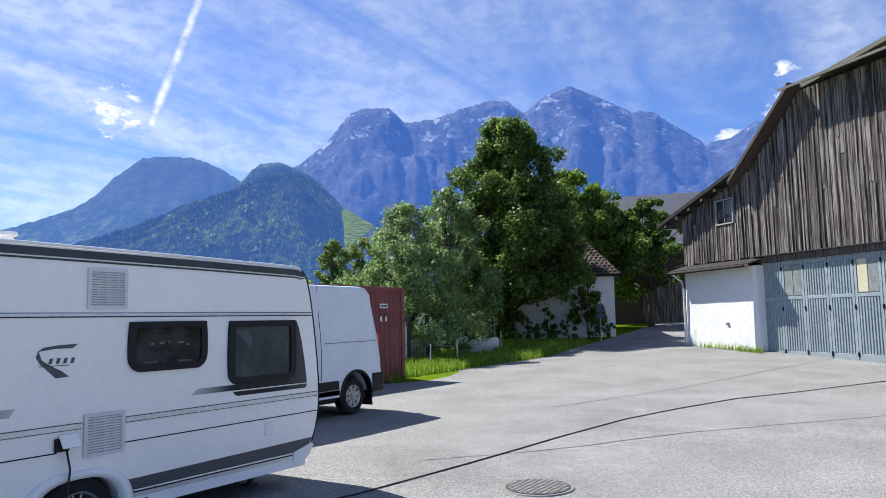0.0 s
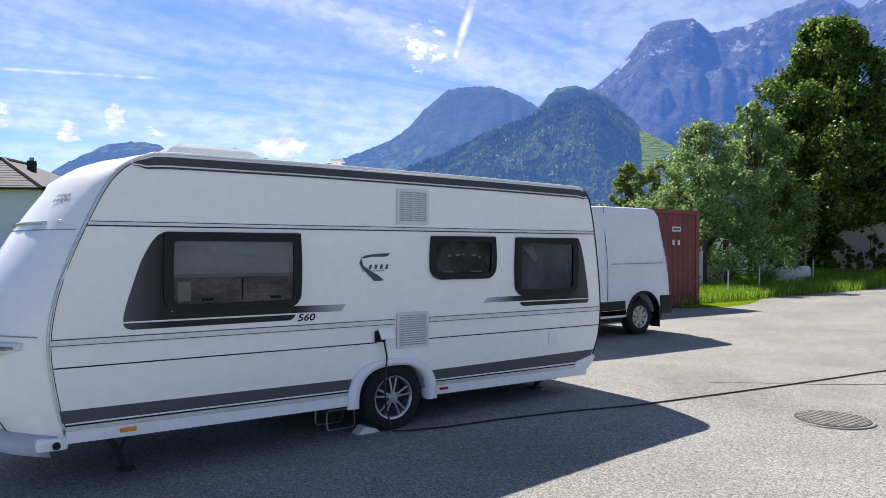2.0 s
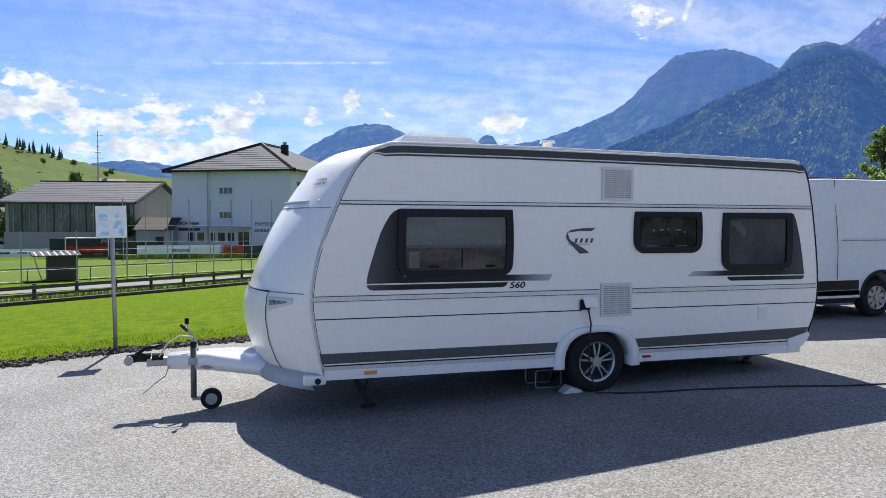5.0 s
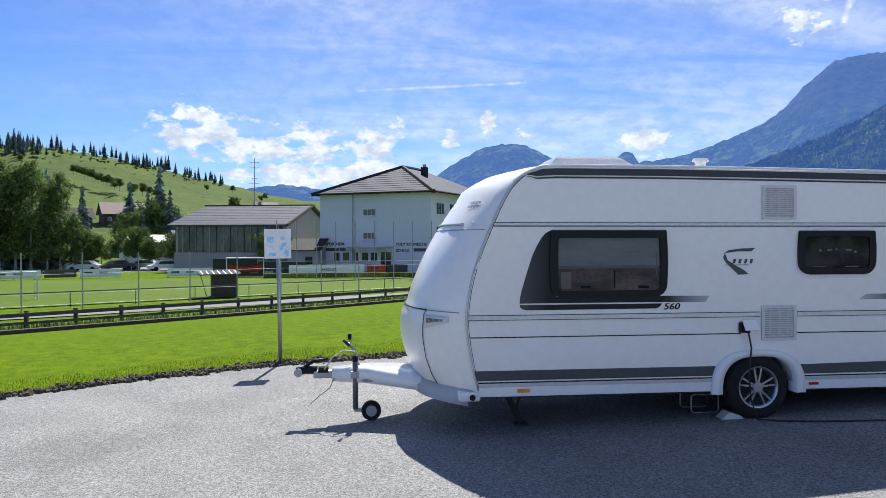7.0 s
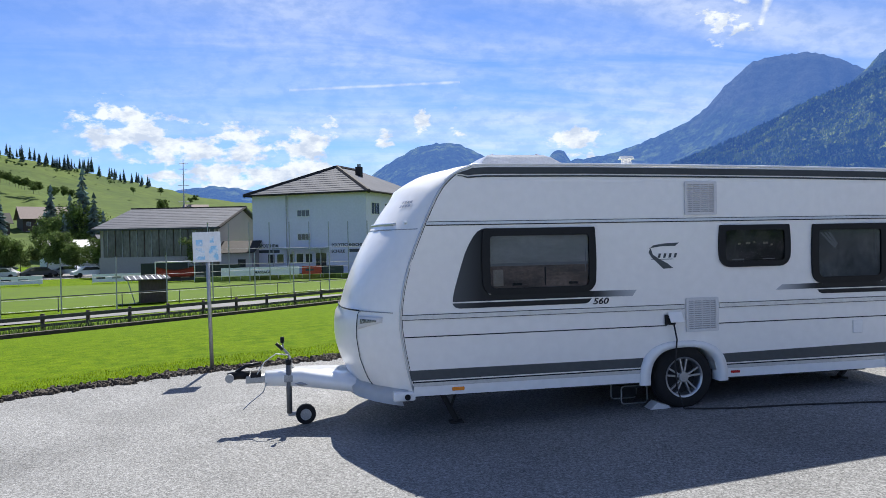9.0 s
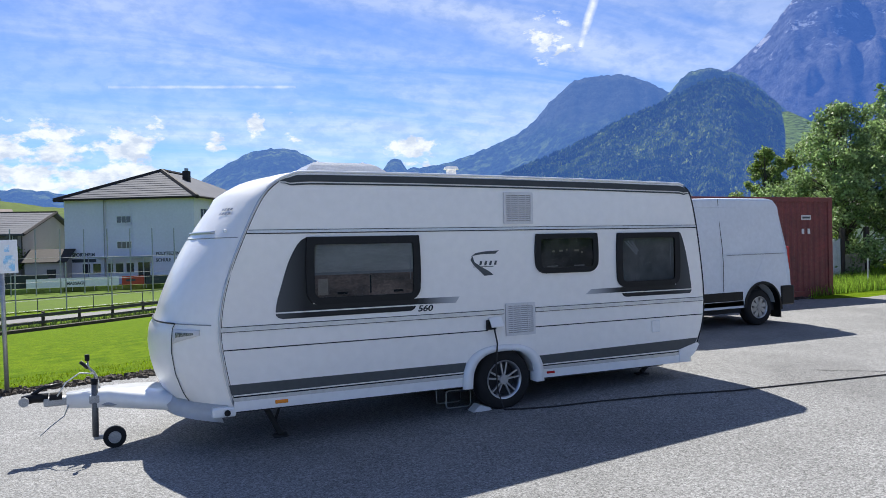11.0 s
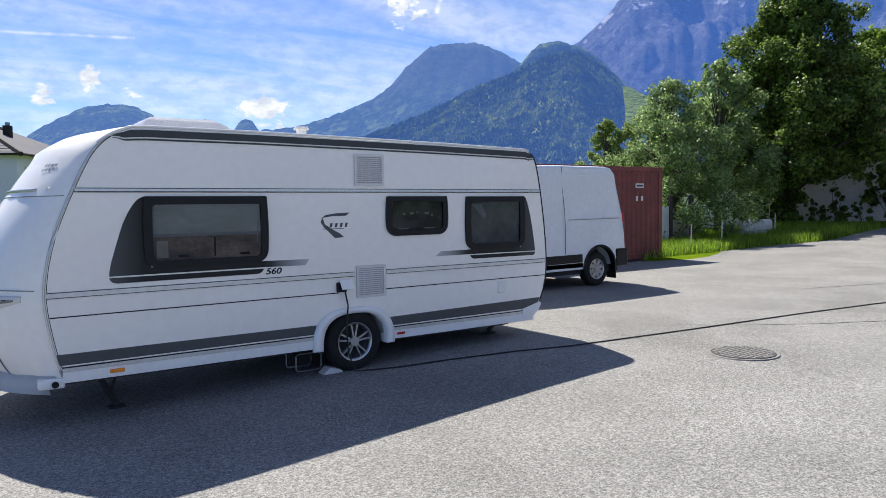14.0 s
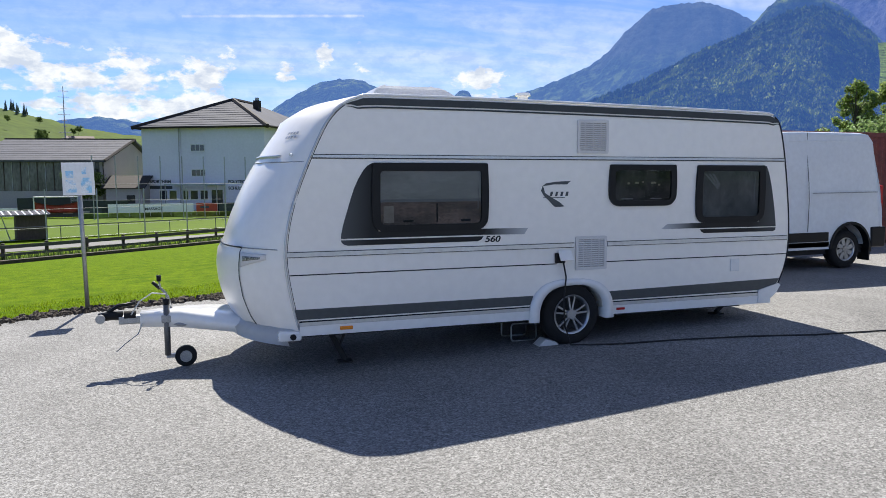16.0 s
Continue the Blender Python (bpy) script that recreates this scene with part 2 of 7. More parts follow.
def glass(name, tint, rough=0.03):
    m = bpy.data.materials.new(name)
    m.use_nodes = True
    b = m.node_tree.nodes["Principled BSDF"]
    b.inputs["Base Color"].default_value = (*tint, 1)
    b.inputs["Roughness"].default_value, b.inputs["Transmission Weight"].default_value, b.inputs["IOR"].default_value = rough, 1.0, 1.12
    b.inputs["Coat Weight"].default_value = 0.12
    return m


ASPHALT = asphalt()
GRASS = material("mown_grass", (0.114, 0.173, 0.004), 0.9, vary=0.42, scale=3.2, bump=0.9, bump_scale=45, second=(0.066, 0.122, 0.003), spec=0.03)
PITCH = material("pitch_turf", (0.088, 0.140, 0.012), 0.9, vary=0.12, scale=0.12, bump=0.5, bump_scale=20, second=(0.075, 0.122, 0.011), spec=0.1)
SOIL = material("soil", (0.075, 0.06, 0.045), 0.95, vary=0.4, scale=6, bump=1.0, bump_scale=40)
PATH_GRAVEL = material("pale_path", (0.17, 0.168, 0.165), 0.9, vary=0.1, scale=1, bump=0.3)
WHITE = material("caravan_white", (0.89, 0.86, 0.81), 0.32, vary=0.025, scale=1.2, coat=0.3, bump=0.04, bump_scale=220)
WHITE_GRP = material("white_grp", (0.83, 0.83, 0.82), 0.22, vary=0.03, scale=1.5, coat=0.5)
VAN_WHITE = material("van_white", (0.74, 0.77, 0.80), 0.35, vary=0.04, scale=1.4, coat=0.3)
PLASTIC = material("dark_plastic", (0.012, 0.013, 0.015), 0.4, vary=0.2, scale=8, spec=0.2)
BAND = material("grey_band", (0.055, 0.066, 0.074), 0.4, vary=0.1, scale=2.0)
FADE = material("grey_fade", (0.26, 0.27, 0.28), 0.4, vary=0.1, scale=3.0)
BLACK_LINE = material("black_line", (0.018, 0.02, 0.026), 0.45, vary=0.1, spec=0.25)
SILVER = material("silver_trim", (0.55, 0.57, 0.60), 0.35, metal=0.7, vary=0.08, scale=3)
# galvanised steel darkened: the jockey post's shade is put into the colour
SHADED_STEEL = material("shaded_steel", (0.17, 0.175, 0.18), 0.55, metal=0.6, vary=0.25, scale=14)
STEEL = material("galvanised_steel", (0.40, 0.41, 0.42), 0.5, metal=0.75, vary=0.18, scale=12)
RUBBER = material("rubber", (0.011, 0.011, 0.012), 0.85, vary=0.25, scale=14, bump=0.3)
ALLOY = material("alloy", (0.44, 0.46, 0.49), 0.32, metal=0.85, vary=0.08, scale=20)
UNDER = material("underbody", (0.03, 0.03, 0.032), 0.8, vary=0.3, scale=4)
VENT = material("vent_plastic", (0.68, 0.665, 0.65), 0.45, vary=0.04, scale=6)
HATCH = material("milky_acrylic", (0.74, 0.76, 0.80), 0.18, vary=0.08, scale=5.0, translucent=0.45, coat=0.4)
# greyer plate behind the louvres paints the shade between the slats
VENT_DARK = material("vent_shadow", (0.42, 0.40, 0.39), 0.7, vary=0.05)
ORANGE = material("orange_lens", (0.80, 0.25, 0.02), 0.2, vary=0.06)
RED_LENS = material("red_lens", (0.45, 0.02, 0.02), 0.2, vary=0.06)
LAMP_CLEAR = material("lamp_clear", (0.62, 0.64, 0.66), 0.12, metal=0.4, vary=0.1, scale=20)
BLIND = material("window_blind", (0.50, 0.48, 0.46), 0.8, vary=0.12, scale=1.6, stretch=(1, 1, 3), second=(0.36, 0.345, 0.33))
CURTAIN = material("pale_curtain", (0.20, 0.20, 0.19), 0.85, vary=0.2, scale=1.6, stretch=(1.2, 1, 0.8), second=(0.10, 0.10, 0.10))
# sheets for the window backs: the room's darkness is put into their colour
DIM_ROOM_SHEET = material("dim_room_sheet", (0.30, 0.215, 0.175), 0.8, vary=0.3, scale=3.0, stretch=(1, 1, 2), second=(0.11, 0.085, 0.075))
DARK_ROOM_SHEET = material("dark_room_sheet", (0.075, 0.072, 0.068), 0.8, vary=0.3, scale=4.0, second=(0.012, 0.012, 0.012), low=0.42, high=0.58)
PALE_CLOTH = material("pale_cloth", (0.42, 0.36, 0.30), 0.85, vary=0.2, scale=9.0)
LAMP_DARK = material("smoked_lamp", (0.06, 0.065, 0.06), 0.15, vary=0.5, scale=60.0, second=(0.35, 0.36, 0.33))
GLASS = glass("tinted_glass", (0.60, 0.62, 0.63))
PANE = material("dark_window_glass", (0.03, 0.036, 0.042), 0.08, vary=0.2, scale=0.4, spec=0.8)
GREY_PANE = material("grey_pane", (0.30, 0.32, 0.31), 0.25, vary=0.2, scale=2.0, second=(0.20, 0.22, 0.22))
CREAM_PANE = material("cream_pane", (0.62, 0.58, 0.40), 0.4, vary=0.08, scale=2.0)
CANOPY = material("canopy_glass", (0.30, 0.37, 0.37), 0.2, vary=0.12, scale=0.8)
RED = material("container_red", (0.215, 0.05, 0.045), 0.6, vary=0.2, scale=1.6, second=(0.15, 0.04, 0.036))
LABEL_WHITE = material("label_white", (0.72, 0.72, 0.70), 0.5, vary=0.1)
PLASTER = material("white_plaster", (0.78, 0.78, 0.77), 0.85, vary=0.06, scale=0.7, bump=0.16, bump_scale=22)
SCHOOL_WALL = material("school_render", (0.70, 0.70, 0.78), 0.85, vary=0.04, scale=0.4, bump=0.1)
BEIGE = material("beige_render", (0.37, 0.35, 0.345), 0.85, vary=0.06, scale=0.5)
BOARD = material("weathered_board", (0.245, 0.220, 0.205), 0.85, vary=0.25, scale=2.6, bump=0.9, bump_scale=16, second=(0.052, 0.042, 0.037), per="object", stretch=(8, 8, 0.4), spec=0.2, low=0.40, high=0.60)
DARK_WOOD = material("dark_wood", (0.075, 0.055, 0.045), 0.8, vary=0.25, scale=4, bump=0.5, stretch=(3, 3, 0.6))
GATE_BLUE = material("grey_blue_paint", (0.30, 0.36, 0.385), 0.55, vary=0.12, scale=1.2, bump=0.15, bump_scale=30, second=(0.25, 0.30, 0.32))
ROOF_TILE = material("roof_tile_brown", (0.14, 0.105, 0.095), 0.8, vary=0.2, scale=2.0, per="object", bump=0.3)
ROOF_GREY = material("roof_sheet_grey", (0.088, 0.094, 0.118), 0.75, vary=0.18, scale=0.6, spec=0.15)
ROOF_DARK = material("roof_edge_dark", (0.042, 0.038, 0.038), 0.75, vary=0.2, scale=2, spec=0.15)
ROOF_MOSS = material("mossy_roof", (0.16, 0.16, 0.13), 0.85, vary=0.25, scale=2.0, bump=0.4)
BARK = material("bark", (0.10, 0.08, 0.065), 0.9, vary=0.35, scale=8, bump=0.8, bump_scale=30)
LEAF = material("maple_leaf", (0.140, 0.228, 0.040), 0.5, vary=0.38, scale=0.6, per="island", translucent=0.45, spec=0.4)
LEAF_GREY = material("willow_leaf", (0.25, 0.36, 0.135), 0.5, vary=0.24, scale=0.8, per="island", translucent=0.5, spec=0.4)
LEAF_LIGHT = material("ash_leaf", (0.19, 0.30, 0.045), 0.55, vary=0.28, scale=0.7, per="island", translucent=0.5, spec=0.3)
LEAF_FIELD = material("field_leaf", (0.27, 0.355, 0.105), 0.6, vary=0.28, scale=0.7, per="island", translucent=0.45, spec=0.2)
LEAF_FAR = material("far_leaf", (0.14, 0.205, 0.06), 0.8, vary=0.3, scale=0.3, per="island", spec=0.1, translucent=0.3)
# bluish tone: haze over the distant conifers put into the base colour
HAZY_NEEDLE = material("hazy_needle", (0.20, 0.27, 0.25), 0.9, vary=0.3, scale=0.3, per="island", spec=0.1, translucent=0.35)
BLADE = material("long_grass_blade", (0.24, 0.38, 0.045), 0.7, vary=0.3, scale=1.5, per="island", translucent=0.45, spec=0.2)
LAWN_BLADE = material("lawn_blade", (0.19, 0.28, 0.006), 0.8, vary=0.3, scale=1.5, per="island", translucent=0.35, spec=0.05)
SIGN_BLUE = material("sign_blue", (0.30, 0.58, 0.80), 0.4, vary=0.15, scale=9, second=(0.75, 0.80, 0.84), low=0.48, high=0.56)
SIGN_WHITE = material("sign_white", (0.78, 0.80, 0.82), 0.4, vary=0.05, scale=3)
BANNER_RED = material("banner_red", (0.45, 0.06, 0.03), 0.6, vary=0.15)
BANNER_BROWN = material("banner_brown", (0.10, 0.07, 0.06), 0.6, vary=0.2)
BANNER_DARK = material("banner_dark", (0.03, 0.045, 0.05), 0.6, vary=0.15)
CAR_SILVER = material("car_silver", (0.45, 0.46, 0.48), 0.3, metal=0.5, vary=0.05)
CAR_DARK = material("car_dark", (0.04, 0.045, 0.055), 0.3, vary=0.05)
TEXT_DARK = material("lettering_dark", (0.05, 0.06, 0.07), 0.5, vary=0.05)
CABLE = material("cable_black", (0.015, 0.015, 0.016), 0.6, vary=0.1)
IRON = material("cast_iron", (0.21, 0.205, 0.20), 0.7, metal=0.2, vary=0.25, scale=20, bump=0.5)
TAR = material("tar_joint", (0.05, 0.05, 0.05), 0.8, vary=0.2, scale=5)

# the blue tuple and its share are haze glow mixed into each slope
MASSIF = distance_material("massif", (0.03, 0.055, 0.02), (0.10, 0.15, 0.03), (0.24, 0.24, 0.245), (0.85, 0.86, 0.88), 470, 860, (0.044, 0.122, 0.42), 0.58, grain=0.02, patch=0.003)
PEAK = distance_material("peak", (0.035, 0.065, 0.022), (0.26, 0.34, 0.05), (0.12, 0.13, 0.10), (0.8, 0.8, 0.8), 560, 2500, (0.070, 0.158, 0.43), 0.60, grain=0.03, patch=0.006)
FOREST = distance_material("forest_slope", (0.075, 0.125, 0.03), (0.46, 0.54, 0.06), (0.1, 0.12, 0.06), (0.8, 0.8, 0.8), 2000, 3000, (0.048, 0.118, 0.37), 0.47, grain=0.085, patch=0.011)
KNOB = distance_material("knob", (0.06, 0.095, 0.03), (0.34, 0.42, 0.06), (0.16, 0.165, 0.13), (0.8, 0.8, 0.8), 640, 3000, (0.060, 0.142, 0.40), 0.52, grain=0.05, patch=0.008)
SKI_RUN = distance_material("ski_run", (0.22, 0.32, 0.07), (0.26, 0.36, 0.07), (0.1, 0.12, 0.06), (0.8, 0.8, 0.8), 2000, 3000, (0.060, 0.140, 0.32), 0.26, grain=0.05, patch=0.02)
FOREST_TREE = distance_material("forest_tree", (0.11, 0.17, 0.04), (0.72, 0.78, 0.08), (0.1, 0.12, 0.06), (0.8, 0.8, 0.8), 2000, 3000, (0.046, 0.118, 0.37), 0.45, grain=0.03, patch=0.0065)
STRIPE = material("roof_stripe_grey", (0.05, 0.056, 0.06), 0.4, vary=0.12, scale=3, spec=0.3)


def faded(name, x0, c0, x1, c1):
    """A printed film that runs from one grey to another along the side."""
    m = material(name, c0, 0.42, vary=0.08, scale=3.0, spec=0.25)
    nodes, links = m.node_tree.nodes, m.node_tree.links
    t = nodes.new("ShaderNodeTexCoord")
    s = nodes.new("ShaderNodeSeparateXYZ")
    links.new(t.outputs["Object"], s.inputs[0])
    r = nodes.new("ShaderNodeMapRange")
    r.inputs[1].default_value, r.inputs[2].default_value = x0, x1
    links.new(s.outputs[0], r.inputs[0])
    n = nodes.new("ShaderNodeMix")
    n.data_type = "RGBA"
    links.new(r.outputs[0], n.inputs[0])
    n.inputs[6].default_value, n.inputs[7].default_value = (*c0, 1), (*c1, 1)
    links.new(n.outputs[2], nodes["Principled BSDF"].inputs["Base Color"])
    return m


DECAL_FRONT = faded("front_decal", -2.42, (0.085, 0.09, 0.095), -2.12, (0.012, 0.014, 0.016))
DECAL_REAR = faded("rear_decal", 2.28, (0.012, 0.014, 0.016), 2.62, (0.07, 0.075, 0.08))
TAIL_FRONT = faded("front_tail", -0.92, (0.03, 0.034, 0.038), -0.46, (0.55, 0.56, 0.57))
TAIL_REAR = faded("rear_tail", 1.10, (0.50, 0.51, 0.52), 1.50, (0.03, 0.034, 0.038))


# ---- building helpers ----
def mesh_of(bm, name, mat, smooth=False):
    me = bpy.data.meshes.new(name)
    bm.normal_update()
    bm.to_mesh(me)
    bm.free()
    for m in mat if isinstance(mat, (list, tuple)) else (mat,):
        me.materials.append(m)
    if smooth:
        for p in me.polygons:
            p.use_smooth = True
    return me


def part(name, bm, mat, parent=None, label="", at=None, smooth=False):
    me = mesh_of(bm, name, mat, smooth) if isinstance(bm, bmesh.types.BMesh) else bm
    ob = new(name, me)
    if parent is not None:
        ob.parent = parent
    if at is not None:
        ob.matrix_basis = at
    if label:
        ob["label"] = label
    return ob


def thing(name, label, category, at=None, group="", kind=""):
    ob = new(name)
    if at is not None:
        ob.matrix_basis = at
    return tagged(ob, label, category, group, kind)


def raw(name, verts, faces, mat, smooth=False):
    me = bpy.data.meshes.new(name)
    me.from_pydata([tuple(v) for v in verts], [], [tuple(f) for f in faces])
    me.materials.append(mat)
    if smooth:
        for p in me.polygons:
            p.use_smooth = True
    me.update()
    return me


def box(bm, x0, x1, y0, y1, z0, z1, bevel=0.0):
    made = bmesh.ops.create_cube(bm, size=1, matrix=Matrix.Translation(((x0 + x1) / 2, (y0 + y1) / 2, (z0 + z1) / 2)) @ Matrix.Diagonal((abs(x1 - x0), abs(y1 - y0), abs(z1 - z0), 1)))
    if bevel:
        edges = {e for v in made["verts"] for e in v.link_edges}
        bmesh.ops.bevel(bm, geom=list(edges), offset=bevel, segments=2, affect="EDGES", profile=0.5)
    return bm


def boxed(x0, x1, y0, y1, z0, z1, bevel=0.0):
    return box(bmesh.new(), x0, x1, y0, y1, z0, z1, bevel)


def tube(bm, pts, radius, sides=8, closed=False, ends=None):
    """A round bar along points; ends: the radius at the last point."""
    pts = [Vector(p) for p in pts]
    rings = []
    for i, p in enumerate(pts):
        a = pts[i - 1] if i or closed else p
        c = pts[(i + 1) % len(pts)] if i < len(pts) - 1 or closed else p
        d = (c - a).normalized() if (c - a).length > 1e-6 else Vector((0, 0, 1))
        s = d.orthogonal().normalized() if abs(d.z) > 0.95 else d.cross(Vector((0, 0, 1))).normalized()
        w = s.cross(d)
        r = radius if ends is None else radius + (ends - radius) * i / max(1, len(pts) - 1)
        rings.append([bm.verts.new(p + r * (math.cos(2 * math.pi * k / sides) * s + math.sin(2 * math.pi * k / sides) * w)) for k in range(sides)])
    for i in range(len(rings) - (0 if closed else 1)):
        a, c = rings[i], rings[(i + 1) % len(rings)]
        for k in range(sides):
            bm.faces.new((a[k], a[(k + 1) % sides], c[(k + 1) % sides], c[k]))
    if not closed:
        bm.faces.new(rings[0][::-1])
        bm.faces.new(rings[-1])
    return bm


def disc(bm, centre, axis, radius, depth, sides=24, inner=None):
    m = Matrix.Translation(centre) @ Vector(axis).to_track_quat("Z", "Y").to_matrix().to_4x4()
    bmesh.ops.create_cone(bm, cap_ends=True, segments=sides, radius1=radius, radius2=radius if inner is None else inner, depth=depth, matrix=m)
    return bm


def plate(bm, pts, y0, y1):
    """A flat shape given in x and z, from y0 to y1."""
    a = [bm.verts.new((x, y0, z)) for x, z in pts]
    c = [bm.verts.new((x, y1, z)) for x, z in pts]
    n = len(pts)
    bm.faces.new(a)
    bm.faces.new(c[::-1])
    for i in range(n):
        bm.faces.new((a[i], c[i], c[(i + 1) % n], a[(i + 1) % n]))
    bmesh.ops.recalc_face_normals(bm, faces=bm.faces[:])
    return bm


def rounded(x0, x1, z0, z1, r, n=5):
    pts = []
    for cx, cz, a in ((x1 - r, z1 - r, 0), (x0 + r, z1 - r, 90), (x0 + r, z0 + r, 180), (x1 - r, z0 + r, 270)):
        for k in range(n + 1):
            t = radians(a + 90 * k / n)
            pts.append((cx + r * math.cos(t), cz + r * math.sin(t)))
    return pts


def ring_plate(bm, outer, inner, y0, y1):
    """A frame between two outlines of equal count."""
    n = len(outer)
    vs = [[bm.verts.new((x, y, z)) for x, z in loop] for loop, y in ((outer, y0), (inner, y0), (inner, y1), (outer, y1))]
    for a, c in ((0, 1), (1, 2), (2, 3), (3, 0)):
        for i in range(n):
            bm.faces.new((vs[a][i], vs[a][(i + 1) % n], vs[c][(i + 1) % n], vs[c][i]))
    bmesh.ops.recalc_face_normals(bm, faces=bm.faces[:])
    return bm


def lerp_table(table, x):
    xs, ys = zip(*table)
    return float(np.interp(x, xs, ys))


def smooth_step(a, b, x):
    t = min(1.0, max(0.0, (x - a) / (b - a)))
    return t * t * (3 - 2 * t)


def beyond(x, y):
    """How far a place lies past the lawn's near edge, towards the pitch."""
    return (x + 5.2) * -0.605 + (y - 5.0) * 0.795


def height(x, y):
    z = 0.07 + (0.26 * math.tanh(0.19 * x) if x < 0 else 0.135 * math.tanh(0.363 * x))
    lane = 0.45 * math.tanh(0.1 * x) + 0.045 * max(0.0, x - 18) * smooth_step(18, 24, x) * (1 - smooth_step(60, 120, x))
    z += (lane - z) * smooth_step(13, 20, x)
    s = beyond(x, y)
    drop = smooth_step(0, 34, s) if s > 0 else 0.0
    z = z * (1 - drop) - 2.4 * drop
    return z


def lot_edge(x):
    return lerp_table([(-60, -27), (-8.4, 3.12), (-7.4, 3.88), (-5.97, 4.55), (-5.24, 4.87), (-3.35, 5.2), (-2, 5.35), (6, 6.1), (12.8, 6.65), (14.6, 6.85), (16.6, 6.5), (19.4, 5.95), (21.3, 5.5), (23, 5.6), (28.6, 5.9), (35, 6.6), (60, 9.0)], x)


def grid_mesh(name, xs, ys, f, mat):
    verts = [(x, y, f(x, y)) for y in ys for x in xs]
    n = len(xs)
    faces = [(j * n + i, j * n + i + 1, (j + 1) * n + i + 1, (j + 1) * n + i) for j in range(len(ys) - 1) for i in range(n - 1)]
    return raw(name, verts, faces, mat, True)


def graded(lo, hi, near, steps):
    """Places from lo to hi, close together round 0 and wide apart far off."""
    out = []
    for k in range(steps + 1):
        t = -1 + 2 * k / steps
        v = math.sinh(4.2 * t) / math.sinh(4.2)
        out.append(near + (v * (hi - near) if v > 0 else v * (near - lo)))
    return out

# ---- ground and distance ----
def under_all(x, y):
    """The sheet of ground, lower where the asphalt lies on it."""
    return height(x, y) - (0.4 if -58 < x < 58 and -43 < y < lot_edge(x) - 1.5 else 0.03)


tagged(new("ground", grid_mesh("ground", graded(-4500, 4500, -4, 150), graded(-4500, 4500, 14, 150), under_all, GRASS)),
       "bright green mown lawn and meadow sloping down", "ground", kind="structure")


def lot_mesh():
    xs = [-60 + 1.0 * i for i in range(121)]
    verts, faces = [], []
    rows = 60
    for x in xs:
        top = lot_edge(x)
        for j in range(rows + 1):
            y = top - (top + 45) * (j / rows) ** 1.6
            verts.append((x, y, height(x, y) + 0.012))
    for i in range(len(xs) - 1):
        for j in range(rows):
            a = i * (rows + 1) + j
            faces.append((a, a + 1, a + rows + 2, a + rows + 1))
    return raw("road", verts, faces, ASPHALT, True)


tagged(new("road", lot_mesh()), "worn light grey asphalt yard with fine stone grain", "road", kind="structure")

random.seed(3)
def soil_strip():
    verts, faces = [], []
    for k in range(7000):
        x = random.uniform(-18, 13)
        y = lot_edge(x) + random.gauss(0.16, 0.13)
        s = random.uniform(0.015, 0.07)
        z = height(x, y) + 0.01
        base = len(verts)
        spin = random.uniform(0, 6.3)
        for q in range(5):
            a = spin + q * 1.257
            r = s * random.uniform(0.7, 1.3)
            verts.append((x + r * math.cos(a), y + r * math.sin(a), z - 0.03))
        for q in range(5):
            a = spin + q * 1.257
            r = s * random.uniform(0.3, 0.6)
            verts.append((x + r * math.cos(a), y + r * math.sin(a), z + s * random.uniform(0.4, 0.8)))
        faces.append(tuple(base + 5 + q for q in range(5)))
        faces += [(base + q, base + (q + 1) % 5, base + 5 + (q + 1) % 5, base + 5 + q) for q in range(5)]
    return raw("soil_edging", verts, faces, SOIL)


tagged(new("soil_edging", soil_strip()), "strip of dark broken soil along the lawn edge", "soil", kind="stuff")


def ridge_point(profile, d_crest, d_near, d_far, rough, seed, low, lift, az, t):
    """The place on a range at a bearing and a share of the way from its foot over the crest to its back."""
    el = lerp_table(profile, az) + lift
    el += 0.12 * noise.noise((az * 1.7, seed, 0)) + 0.10 * noise.noise((az * 4.5, seed, 5)) + 0.06 * noise.noise((az * 11, seed, 9))
    top = d_crest * math.tan(radians(max(el, 0.1)))
    d = d_near + (d_far - d_near) * t
    c = (d_crest - d_near) / (d_far - d_near)
    rise = (t / c) ** 1.25 if t <= c else max(0.0, 1 - 1.2 * (t - c) / (1 - c))
    x, y = d * math.sin(radians(az)), d * math.cos(radians(az))
    spur = noise.fractal((x * 0.0022, y * 0.0022, seed), 0.9, 2.1, 5) * rough * top * min(1, 4 * rise * abs(1 - rise) + (0.0 if t <= c else 0.2))
    gully = (1 - abs(noise.noise((az * 0.55, t * 2.0, seed + 3)))) * 0.10 * top * 4 * rise * (1 - rise) if t <= c else 0
    return x, y, low + (top - low) * rise + spur - gully


def ridge(name, profile, d_crest, d_near, d_far, mat, rough, label, seed, step=0.35, low=-4.0, lift=0.0):
    """A mountain range whose crest stands at given bearings and angles, with spurs and gullies on its slopes."""
    lo, hi = profile[0][0], profile[-1][0]
    n, m = int((hi - lo) / step) + 1, 46
    verts = [ridge_point(profile, d_crest, d_near, d_far, rough, seed, low, lift, lo + (hi - lo) * i / (n - 1), k / (m - 1)) for i in range(n) for k in range(m)]
    faces = [(i * m + k, (i + 1) * m + k, (i + 1) * m + k + 1, i * m + k + 1) for i in range(n - 1) for k in range(m - 1)]
    return tagged(new(name, raw(name, verts, faces, mat, True)), label, "mountain", kind="structure")


